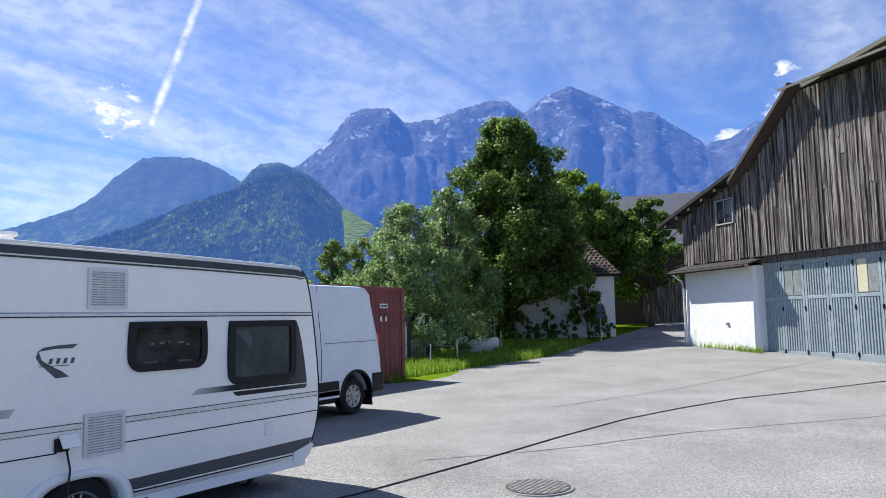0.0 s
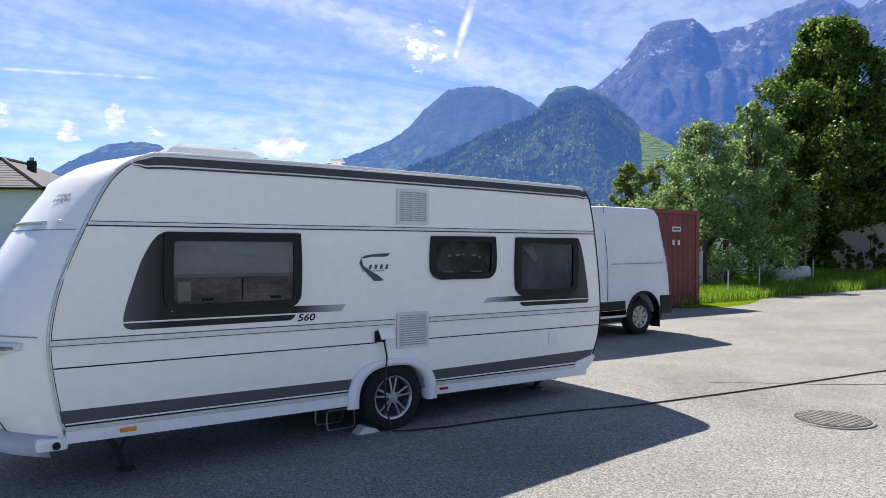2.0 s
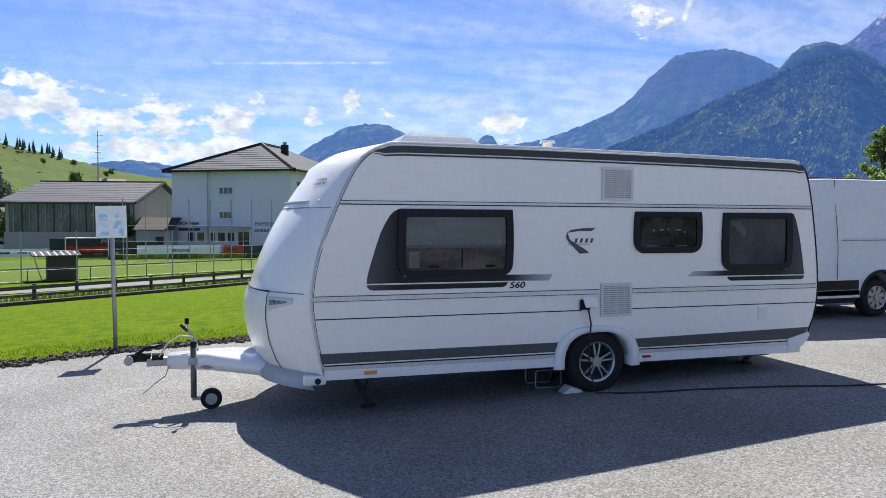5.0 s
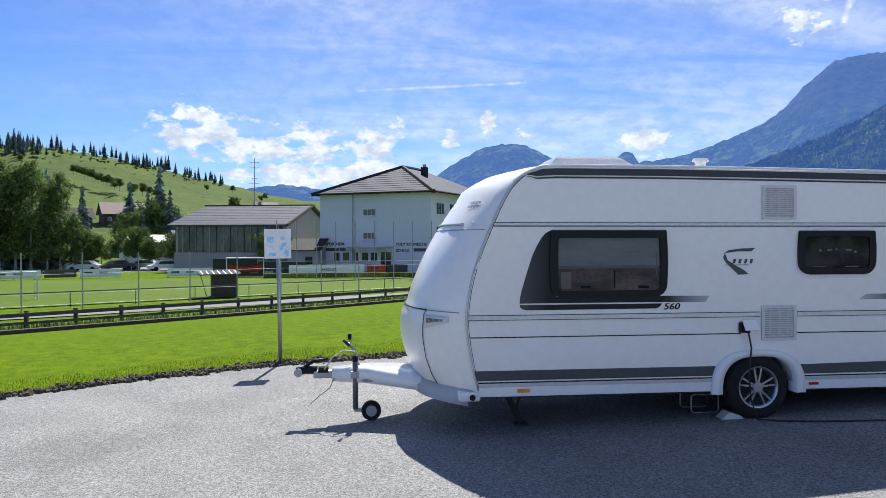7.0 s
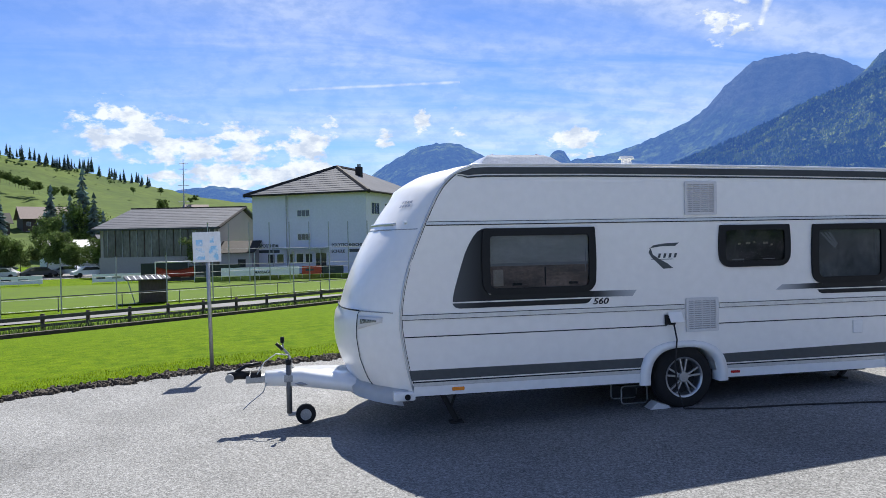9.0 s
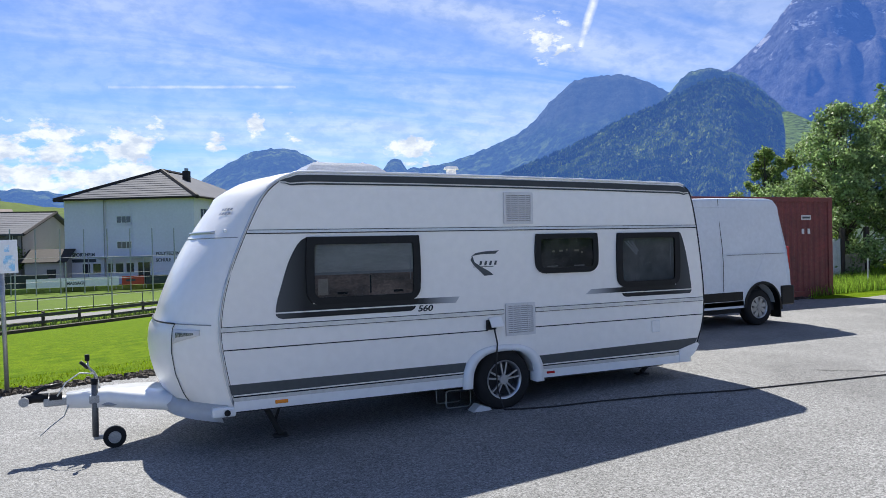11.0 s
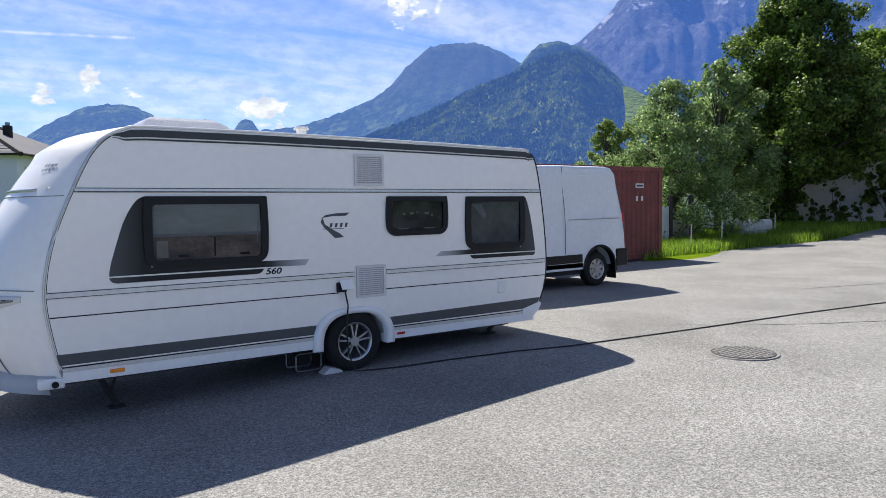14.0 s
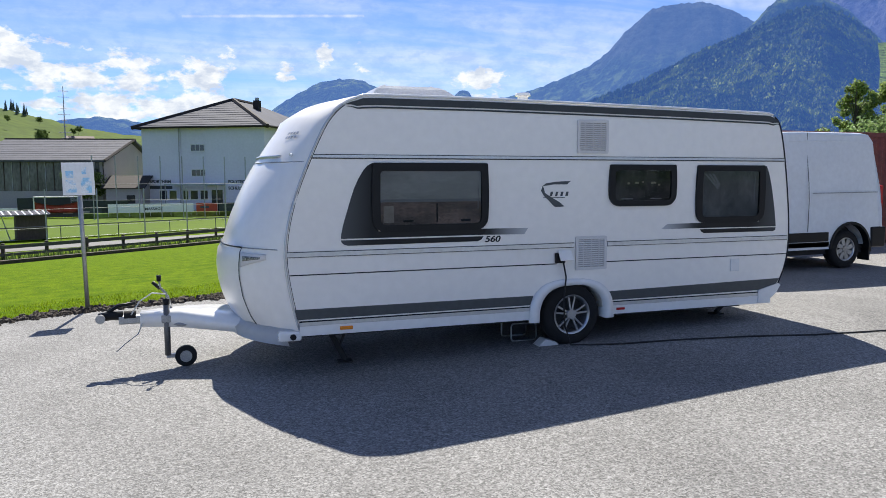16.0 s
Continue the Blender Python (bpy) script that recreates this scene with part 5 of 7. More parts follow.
    part("underbody", boxed(-4.6, L, 0.2, w - 0.2, 0.25, 0.42), UNDER, van)
    part("arch_lining", boxed(-0.42, 0.42, 0.32, w - 0.32, 0.36, 0.78), UNDER, van)
    wheel(van, 0.0, 0.18, 0.335, 0.335, 0.21, 0.20, 8, cover=True)
    wheel(van, -3.55, 0.13, 0.345, 0.345, 0.21, 0.21, 8, cover=True)
    wheel(van, 0.0, w - 0.13, 0.345, 0.345, 0.21, 0.21, 8, cover=True).matrix_basis = pose(0, w - 0.13, 0.345, 0, 0, 180)
    part("mud_flap", boxed(0.50, 0.53, 0.05, 0.28, 0.12, 0.42), PLASTIC, van)


build_van()


def build_container():
    z0 = height(13.9, 6.8) + 0.005
    c = thing("shipping_container", "faded red corrugated steel shipping container beside the grass", "container", at=pose(13.93, 6.78, z0, 0, 0, 0))
    L, W, H = 6.06, 2.44, 2.66
    def corrugated(length):
        pts = []
        x = 0.16
        while x < length - 0.3:
            pts += [(x, 0.0), (x + 0.07, 0.0), (x + 0.105, 0.026), (x + 0.175, 0.026)]
            x += 0.21
        return pts

    bm = bmesh.new()
    pts = corrugated(L)
    lo = [bm.verts.new((-x, y + 0.025, 0.16)) for x, y in pts]
    hi = [bm.verts.new((-x, y + 0.025, H - 0.1)) for x, y in pts]
    for i in range(len(pts) - 1):
        bm.faces.new((lo[i], lo[i + 1], hi[i + 1], hi[i]))
    part("side_wall", bm, RED, c, "red corrugated side wall")
    part("side_wall", boxed(-L + 0.1, -0.1, W - 0.07, W - 0.03, 0.16, H - 0.1), RED, c)
    part("door_end", boxed(-0.06, -0.02, 0.1, W - 0.1, 0.16, H - 0.1), RED, c)
    part("front_end", boxed(-L + 0.02, -L + 0.06, 0.1, W - 0.1, 0.16, H - 0.1), RED, c)
    part("roof", boxed(-L + 0.05, -0.05, 0.05, W - 0.05, H - 0.05, H - 0.01), RED, c)
    part("floor", boxed(-L + 0.05, -0.05, 0.05, W - 0.05, 0.10, 0.17), UNDER, c)
    for y in (0.0, W - 0.1):
        part("bottom_rail", boxed(-L, 0, y, y + 0.1, 0.03, 0.18, 0.006), RED, c)
        part("top_rail", boxed(-L, 0, y, y + 0.1, H - 0.12, H, 0.006), RED, c)
        for x in (-L, -0.16):
            part("corner_post", boxed(x, x + 0.16, y - (0.004 if y == 0 else 0), y + 0.104, 0.0, H + 0.006, 0.01), RED, c)
    for x in (-0.07, -0.32):
        part("lock_rod", tube(bmesh.new(), [(0.03, 0.3 - x, 0.15), (0.03, 0.3 - x, H - 0.15)], 0.018, 6), STEEL, c)
    for x, z, w, h in ((-0.80, 2.06, 0.36, 0.13), (-0.84, 1.69, 0.09, 0.14), (-1.06, 1.69, 0.09, 0.14)):
        part("label", boxed(x - w, x, 0.012, 0.018, z, z + h), LABEL_WHITE, c, "small white label")
    part("label_lines", boxed(-1.12, -0.84, 0.006, 0.0115, 2.10, 2.15), TEXT_DARK, c)


build_container()

post = thing("notice_sign", "faded blue and white notice on a grey steel post", "sign", at=pose(-5.20, 5.05, height(-5.20, 5.05), 0, -1.0, 0))
part("post", tube(bmesh.new(), [(0, 0.03, -0.1), (0, 0.03, 2.15)], 0.03, 10), STEEL, post, smooth=True)
part("sign_board", boxed(-0.21, 0.21, -0.012, 0.0, 1.70, 2.17, 0.004), SIGN_WHITE, post, "white notice board with washed-out blue print")
for x0, x1, z0, z1 in ((-0.17, -0.03, 1.74, 1.92), (0.03, 0.17, 1.73, 1.95), (-0.16, -0.06, 1.95, 2.05), (0.05, 0.11, 2.0, 2.1)):
    part("print_patch", boxed(x0, x1, -0.016, -0.013, z0, z1), SIGN_BLUE, post, "washed-out blue print")
part("bracket", boxed(-0.05, 0.05, 0.0, 0.05, 1.80, 1.83), STEEL, post)
part("bracket", boxed(-0.05, 0.05, 0.0, 0.05, 2.04, 2.07), STEEL, post)

# ---- barn ----
BARN = pose(23.2, -1.45, 0.0, 0, 0, math.degrees(math.atan2(-0.7828, -0.6222)))  # local x along the front, local y into the building


def build_barn():
    barn = thing("barn", "old weathered timber barn with white annexe and grey garage doors", "barn", at=BARN)
    S = -1.0  # the yard lies on local -y
    g0 = 0.47

    def top(u):
        return lerp_table([(-4.9, 5.50), (-0.6, 6.84), (-0.25, 6.98), (2.1, 9.05), (7.9, 9.05), (10.4, 6.98), (14.9, 5.50)], u)

    part("rear_wall", plate(bmesh.new(), [(-3.95, 3.6), (13.9, 3.6)] + [(u, top(u) - 0.12) for u in (13.9, 10.4, 7.9, 2.1, -0.3, -3.95)], 0.04, 0.14), DARK_WOOD, barn)
    part("base_wall", boxed(-3.4, 13.4, 0.30, 0.60, g0 - 0.6, 3.75), PLASTER, barn)
    part("side_wall", boxed(-3.9, -3.7, 0.14, 14, 3.6, 5.55), DARK_WOOD, barn)
    part("side_base", boxed(-3.4, -3.1, 0.6, 14, g0 - 0.6, 3.7), PLASTER, barn)
    part("far_side_wall", boxed(13.3, 13.6, 0.6, 14, g0 - 0.6, 5.6), PLASTER, barn)
    part("back_wall", boxed(-3.4, 13.4, 13.7, 14, g0 - 0.6, 5.6), PLASTER, barn)
    # boards, each its own plank
    rng = random.Random(5)
    u = -3.95
    while u < 9.6:
        w = rng.uniform(0.13, 0.22)
        t = min(top(u), top(u + w)) - 0.06
        z = 3.86 + rng.uniform(-0.03, 0.03)
        cuts = [z]
        if rng.random() < 0.45:
            cuts.append(z + (t - z) * rng.uniform(0.3, 0.75))
        cuts.append(t)
        for za, zb in zip(cuts, cuts[1:]):
            if zb - za < 0.2:
                continue
            segs = [(za, zb)]
            if -2.05 < u + w / 2 < -1.0:
                segs = [(a, b) for a, b in ((za, min(zb, 5.15)), (max(za, 6.12), zb)) if b - a > 0.1]
            for a, b in segs:
                o = rng.uniform(0.0, 0.025)
                bm = bmesh.new()
                vs = []
                lean = rng.uniform(-0.012, 0.012)
                for zz, dx in ((a, 0), (b, lean)):
                    for xx, yy in ((u, 0.03), (u + w - 0.012, 0.03), (u + w - 0.016, -0.012 - o), (u + 0.004, -0.012 - o)):
                        vs.append(bm.verts.new((xx + dx, yy, zz + (rng.uniform(-0.02, 0.02) if zz == a else 0))))
                for q in range(4):
                    bm.faces.new((vs[q], vs[(q + 1) % 4], vs[4 + (q + 1) % 4], vs[4 + q]))
                bm.faces.new(vs[:4][::-1])
                bm.faces.new(vs[4:])
                bmesh.ops.recalc_face_normals(bm, faces=bm.faces[:])
                part("plank", bm, BOARD, barn)
                if rng.random() < 0.6:
                    part("batten", boxed(u + w - 0.035, u + w + 0.02, -0.05, -0.01, a, b), BOARD, barn)
        u += w
    # barn window
    win = part("window", ring_plate(bmesh.new(), rounded(-1.97, -1.05, 5.17, 6.10, 0.005, 1), rounded(-1.92, -1.10, 5.22, 6.05, 0.005, 1), -0.07, 0.02), BEIGE, barn, "grey framed barn window")
    part("pane", boxed(-1.9, -1.12, -0.03, -0.02, 5.24, 6.03), PANE, win)
    part("glazing_bar", boxed(-1.52, -1.50, -0.06, -0.01, 5.25, 6.02), BEIGE, win)
    # lintel and doors
    part("lintel", boxed(-0.1, 9.6, -0.10, 0.10, 3.64, 3.84, 0.015), BOARD, barn, "weathered timber lintel")
    part("lintel_drip", boxed(-0.1, 9.6, -0.20, -0.02, 3.83, 3.87, 0.008), ROOF_DARK, barn)
    for k in range(10):
        a = 0.02 + 0.92 * k
        leaf = part("door_leaf", boxed(a + 0.01, a + 0.91, 0.05, 0.10, g0 + 0.02, 3.63), GATE_BLUE, barn, "grey-blue painted ribbed garage door leaf")
        has = k % 3 == 1
        for x0, x1 in ((a + 0.01, a + 0.10), (a + 0.82, a + 0.91)):
            part("stile", boxed(x0, x1, 0.015, 0.05, g0 + 0.02, 3.63, 0.006), GATE_BLUE, leaf)
        for z0, z1 in ((g0 + 0.02, g0 + 0.24), (2.36, 2.46), (3.50, 3.63)):
            part("rail", boxed(a + 0.10, a + 0.82, 0.017, 0.05, z0, z1, 0.006), GATE_BLUE, leaf)
        for q in range(7):
            x = a + 0.115 + 0.10 * q
            part("rib", boxed(x, x + 0.055, 0.028, 0.05, g0 + 0.25, 2.355 if has else 3.49, 0.006), GATE_BLUE, leaf)
        if has:
            part("pane", boxed(a + 0.12, a + 0.445, 0.03, 0.046, 2.50, 3.46), CREAM_PANE if k == 4 else GREY_PANE, leaf)
            part("pane", boxed(a + 0.475, a + 0.80, 0.03, 0.046, 2.50, 3.46), GREY_PANE, leaf)
        for z in (g0 + 0.15, 2.0, 3.3):
            part("hinge", boxed(a - 0.03, a + 0.03, -0.005, 0.03, z, z + 0.14, 0.006), PLASTIC, leaf)
    part("door_post", boxed(-0.12, 0.02, 0.0, 0.2, g0, 3.64), GATE_BLUE, barn)
    part("threshold", boxed(-0.1, 9.6, -0.25, 0.3, g0 - 0.3, g0 + 0.012), PATH_GRAVEL, barn)
    # white annexe
    block = part("annexe", annexe_block(g0), PLASTER, barn, "rough whitewashed masonry annexe")
    part("annexe_roof", boxed(-4.0, 0.32, -0.75, 0.35, -0.03, 0.03, 0.01), ROOF_DARK, block, "dark boarded lean-to roof", at=pose(0, 0, 3.80, 16, 0, 0))
    part("fascia", boxed(-3.98, 0.30, -0.74, -0.70, 3.50, 3.60), DARK_WOOD, block)
    part("gutter", tube(bmesh.new(), [(-4.0, -0.78, 3.52), (0.1, -0.78, 3.54)], 0.05, 8), ROOF_DARK, block)
    part("downpipe", tube(bmesh.new(), [(-3.78, -0.74, 3.5), (-3.62, -0.45, 3.2), (-3.56, -0.42, 2.9), (-3.56, -0.42, 0.6)], 0.04, 8), LABEL_WHITE, block)
    part("wall_fitting", boxed(-1.35, -1.22, -0.40, -0.30, 1.55, 1.65, 0.02), STEEL, block)
    # roofs
    def slope(name, pts, y0, y1, mat, label="", thick=0.14):
        bm = bmesh.new()
        for (ua, za), (ub, zb) in zip(pts, pts[1:]):
            a = [bm.verts.new((ua, y0, za)), bm.verts.new((ub, y0, zb)), bm.verts.new((ub, y1, zb)), bm.verts.new((ua, y1, za))]
            c = [bm.verts.new((v.co.x, v.co.y, v.co.z - thick)) for v in a]
            bm.faces.new(a)
            bm.faces.new(c[::-1])
            for i in range(4):
                bm.faces.new((a[i], c[i], c[(i + 1) % 4], a[(i + 1) % 4]))
        bmesh.ops.recalc_face_normals(bm, faces=bm.faces[:])
        return part(name, bm, mat, barn, label)

    slope("lean_roof", [(-5.0, 5.58), (-0.5, 7.0)], -0.45, 14, ROOF_DARK, "dark lean-to roof")
    slope("roof", [(-0.62, 6.76), (2.2, 9.20), (5.4, 9.62)], 0.0, 14, ROOF_MOSS, "mossy grey barn roof")
    slope("verge_board", [(-0.75, 6.62), (2.22, 9.22)], -0.50, 0.02, DARK_WOOD, "dark overhanging verge")
    slope("roof", [(5.4, 9.62), (7.8, 9.20), (10.6, 6.76)], 0.0, 14, ROOF_MOSS)
    slope("lean_roof", [(10.5, 7.0), (15, 5.58)], -0.45, 14, ROOF_DARK)
    bm = bmesh.new()
    q = [(1.95, -0.65, 8.98), (8.05, -0.65, 8.98), (5.4, 1.4, 9.70)]
    a = [bm.verts.new(p) for p in q]
    c = [bm.verts.new((x, y, z + 0.08)) for x, y, z in q]
    bm.faces.new(a[::-1])
    bm.faces.new(c)
    for i in range(3):
        bm.faces.new((a[i], a[(i + 1) % 3], c[(i + 1) % 3], c[i]))
    bmesh.ops.recalc_face_normals(bm, faces=bm.faces[:])
    part("half_hip", bm, ROOF_MOSS, barn, "mossy sheet half-hip roof")
    part("eave_gutter", tube(bmesh.new(), [(-5.02, -0.4, 5.5), (-5.02, 6, 5.5)], 0.06, 8), STEEL, barn)
    for k in range(6):
        part("rafter_tail", boxed(-4.6 + 0.75 * k, -4.48 + 0.75 * k, -0.42, 0.02, 5.42 + 0.235 * k, 5.55 + 0.235 * k), DARK_WOOD, barn)
    return barn


def annexe_block(g0):
    bm = bmesh.new()
    nu, nz = 18, 14
    rows = []
    for j in range(nz + 1):
        z = g0 - 0.5 + (3.56 - g0 + 0.5) * j / nz
        row = []
        for i in range(nu + 1):
            x = -3.55 + 3.55 * i / nu
            bellied = 0.012 * noise.noise((x * 1.1, z * 1.1, 7)) + 0.005 * noise.noise((x * 4, z * 4, 2))
            row.append(bm.verts.new((x, -0.32 + bellied - 0.05 * (1 - j / nz), z)))
        row += [bm.verts.new((0.12, -0.24, z)), bm.verts.new((0.16, 0.12, z)), bm.verts.new((-3.55, 0.12, z))]
        rows.append(row)
    for a, c in zip(rows, rows[1:]):
        m = len(a)
        for i in range(m):
            bm.faces.new((a[i], a[(i + 1) % m], c[(i + 1) % m], c[i]))
    bm.faces.new(rows[-1])
    bmesh.ops.recalc_face_normals(bm, faces=bm.faces[:])
    return bm


build_barn()


# ---- trees, bushes and grass ----
def leaf_cloud(centres, radii, count, size, rng, flat=0.0):
    """Small leaves in clumps; each leaf a bent quad of two triangles."""
    centres, radii = np.array(centres), np.array(radii)
    pick = rng.choice(len(centres), count, p=radii ** 2 / (radii ** 2).sum())
    d = rng.normal(size=(count, 3))
    d /= np.linalg.norm(d, axis=1, keepdims=True)
    r = radii[pick] * rng.uniform(0.1, 1.0, count) ** 0.6 * np.where(rng.uniform(size=count) < 0.22, rng.uniform(1.0, 1.7, count), 1.0)
    p = centres[pick] + d * r[:, None] * np.array([1, 1, 0.95])
    n = d * 0.6 + rng.normal(size=(count, 3)) * 0.7 + np.array([0, 0, 0.5])
    n /= np.linalg.norm(n, axis=1, keepdims=True)
    a = np.cross(n, rng.normal(size=(count, 3)))
    a /= np.linalg.norm(a, axis=1, keepdims=True) + 1e-9
    b = np.cross(n, a)
    s = size * rng.uniform(0.6, 1.3, count)[:, None]
    quad = np.stack([p - a * s * 0.5, p + b * s * 0.42, p + a * s * 0.6, p - b * s * 0.42], 1)
    return quad.reshape(-1, 3)


def build_tree(name, x, y, tall, crown_lo, rx, ry, leaves, size, mat, label, seed, clumps=60, trunk=0.2, lean=0.0, taper=0.55, group="", clump=(0.035, 0.115)):
    rng = np.random.default_rng(seed)
    g = height(x, y)
    tree = thing(name, label, "tree", at=Matrix.Translation((x, y, g)), group=group)
    wood = bmesh.new()
    mid_h = crown_lo + (tall - crown_lo) * 0.75
    spine = [(0.15 * math.sin(k * 1.3 + seed) * k / 6 + lean * k / 6, 0.12 * math.cos(k * 1.7 + seed) * k / 6, mid_h * k / 6 - 0.15) for k in range(7)]
    tube(wood, spine, trunk, 8, ends=trunk * 0.2)
    centres, radii = [], []
    for k in range(clumps):
        t = (k + rng.uniform(0, 1)) / clumps
        z = crown_lo + (tall - crown_lo) * t
        prof = max(0.05, math.sin(math.pi * min(1, (0.12 + 0.88 * t) ** taper))) ** 0.6 if t < 0.999 else 0.1
        a = rng.uniform(0, 2 * math.pi)
        prof *= 0.86 + 0.55 * noise.noise((1.6 * math.cos(a) + seed, 1.6 * math.sin(a), 4.5 * t))
        rr = math.sqrt(rng.uniform(0.0, 1.15))
        cr = (tall - crown_lo) * rng.uniform(*clump) * (0.45 + 0.55 * prof)
        cx, cy = rx * prof * rr * math.cos(a) + lean * t, ry * prof * rr * math.sin(a)
        centres.append((cx, cy, min(z, tall - cr * 0.8)))
        radii.append(cr)
        if k % 2 == 0:
            h = max(0.3, min(mid_h * 0.95, z * 0.72))
            base = Vector(spine[min(6, int(6 * h / mid_h))])
            tip = Vector(centres[-1])
            bend = base.lerp(tip, 0.5) + Vector((0, 0, 0.15 * (tip - base).length))
            tube(wood, [base, bend, tip], trunk * 0.28, 5, ends=0.012)
    part("trunk", wood, BARK, tree, smooth=True)
    quads = leaf_cloud(centres, radii, leaves, size, rng)
    n = len(quads) // 4
    faces = np.arange(n * 4).reshape(-1, 4)
    me = bpy.data.meshes.new("crown")
    me.from_pydata(quads.tolist(), [], faces.tolist())
    me.materials.append(mat)
    part("crown", me, None, tree)
    return tree


build_tree("maple_tree", 26.8, 10.0, 10.6, 2.0, 3.5, 3.5, 135000, 0.125, LEAF, "tall dense dark green maple beside the house", 4, clumps=520, trunk=0.26, taper=0.60, clump=(0.025, 0.085))
build_tree("shrub", 26.0, 10.1, 2.9, 0.1, 1.2, 1.2, 9000, 0.13, LEAF, "dense dark undergrowth round the maple trunk", 18, clumps=44, trunk=0.05)
build_tree("shrub", 26.3, 10.7, 2.4, 0.1, 0.9, 1.0, 6000, 0.13, LEAF, "dark bush against the white house wall", 19, clumps=36, trunk=0.05)
build_tree("willow_bush", 19.6, 10.5, 6.0, 0.1, 2.6, 2.9, 36000, 0.095, LEAF_GREY, "grey-green willow shrub leaning beside the container", 8, clumps=150, trunk=0.10, lean=-0.3)
build_tree("willow_bush", 22.3, 10.6, 6.9, 1.75, 2.3, 2.4, 26000, 0.10, LEAF_GREY, "grey-green multi-stemmed shrub below the maple", 9, clumps=120, trunk=0.10)
build_tree("ash_tree", 35.4, 10.4, 9.2, 2.4, 3.0, 3.0, 36000, 0.15, LEAF_LIGHT, "light green ash tree behind the house", 12, clumps=130, trunk=0.18)
build_tree("ash_tree", 37.4, 6.6, 7.2, 2.6, 3.4, 3.4, 40000, 0.14, LEAF, "spreading green fruit tree over the lane", 13, clumps=130, trunk=0.2)
build_tree("ash_tree", 37.0, 9.5, 8.4, 1.6, 3.4, 3.4, 20000, 0.18, LEAF_LIGHT, "light green tree behind the house", 14, clumps=110, trunk=0.2)
build_tree("shrub", 28.9, 7.0, 3.3, 0.7, 0.95, 0.95, 6500, 0.13, LEAF, "dark green shrub growing against the white house", 15, clumps=30, trunk=0.05)
# low shrubs added to darken ground that lies in shade here
for k, (x, y, h) in enumerate(((27.9, 9.6, 1.1), (28.1, 8.7, 1.5), (28.5, 7.9, 1.0), (29.3, 6.3, 1.0), (27.5, 9.0, 0.8), (28.6, 6.6, 0.9), (27.2, 8.4, 0.7))):
    build_tree("shrub", x, y, h, 0.05, 0.55, 0.55, 2600, 0.075, LEAF, "low dark shrub added for the shade at the house foot", 60 + k, clumps=16, trunk=0.03, group="shrubs along the house")
build_tree("shrub", 25.2, 10.2, 2.2, 0.1, 1.6, 1.4, 5000, 0.15, LEAF, "dense dark undergrowth below the maple", 17, clumps=36, trunk=0.05)
for k, (x, y, h, r) in enumerate(((50.5, 41.5, 8.0, 2.3), (52.8, 39.8, 8.3, 2.2), (47.8, 43.5, 3.4, 1.8), (55, 38, 6.0, 2.4), (49.5, 37, 3.9, 2.2))):
    build_tree("field_tree", x, y, h, 0.1, r * 1.55, r * 1.55, 15000, 0.20, LEAF_FIELD, "upright light green tree beyond the yard", 30 + k, clumps=80, trunk=0.15, group="trees beyond the yard")


def blades(name, spots, mat, label, lo, hi, width, seed):
    rng = random.Random(seed)
    verts, faces = [], []
    for x, y in spots:
        z, h, a = height(x, y) - 0.03, rng.uniform(lo, hi), rng.uniform(0, 6.28)
        dx, dy = math.cos(a), math.sin(a)
        bend = rng.uniform(0.1, 0.5) * h
        b = len(verts)
        verts += [(x - dy * width, y + dx * width, z), (x + dy * width, y - dx * width, z), (x + dx * bend * 0.4 + dy * width * 0.6, y + dy * bend * 0.4 - dx * width * 0.6, z + h * 0.6),
                  (x + dx * bend * 0.4 - dy * width * 0.6, y + dy * bend * 0.4 + dx * width * 0.6, z + h * 0.6), (x + dx * bend, y + dy * bend, z + h)]
        faces += [(b, b + 1, b + 2, b + 3), (b + 3, b + 2, b + 4)]
    return tagged(new(name, raw(name, verts, faces, mat)), label, "grass", kind="stuff")


rng_spots = random.Random(8)
blades("long_grass", [(x, lot_edge(x) + rng_spots.uniform(-0.05, 4.5)) for x in (rng_spots.uniform(13.0, 25.5) for _ in range(42000))], BLADE, "tall unmown grass on the verge", 0.12, 0.42, 0.010, 2)
blades("verge_tuft", [(23.2 - 0.622 * u + 0.783 * -0.5 + rng_spots.gauss(0, 0.08), -1.45 - 0.783 * u - 0.622 * -0.5 + rng_spots.gauss(0, 0.08)) for u in (-3.5 + 3.9 * rng_spots.random() ** 0.5 for _ in range(320))],
       BLADE, "weeds growing at the foot of the barn wall", 0.12, 0.35, 0.012, 3)
blades("lawn_grass", [(x, lot_edge(x) + 0.36 + rng_spots.random() ** 2.0 * 1.6) for x in (rng_spots.uniform(-14.0, 0.5) for _ in range(22000))], LAWN_BLADE, "short mown grass blades of the lawn", 0.02, 0.045, 0.004, 5)


# ---- garden corner under the willow ----
PALE_STAKE = material("pale_stake_wood", (0.42, 0.38, 0.30), 0.8, vary=0.2, scale=8)
gate = thing("garden_gate", "white boarded garden gate between dark wooden posts", "gate", at=pose(16.9, 9.45, height(17.5, 9.2), 0, 0, -14))
for x in (0.0, 0.72, 1.62):
    part("post", boxed(x, x + 0.13, 0, 0.13, -0.2, 1.75, 0.01), DARK_WOOD, gate)
for k in range(9):
    x = 0.15 + 0.063 * k
    part("board", boxed(x, x + 0.055, 0.04, 0.07, 0.12, 1.32 + 0.03 * (k % 3), 0.004), LABEL_WHITE, gate)
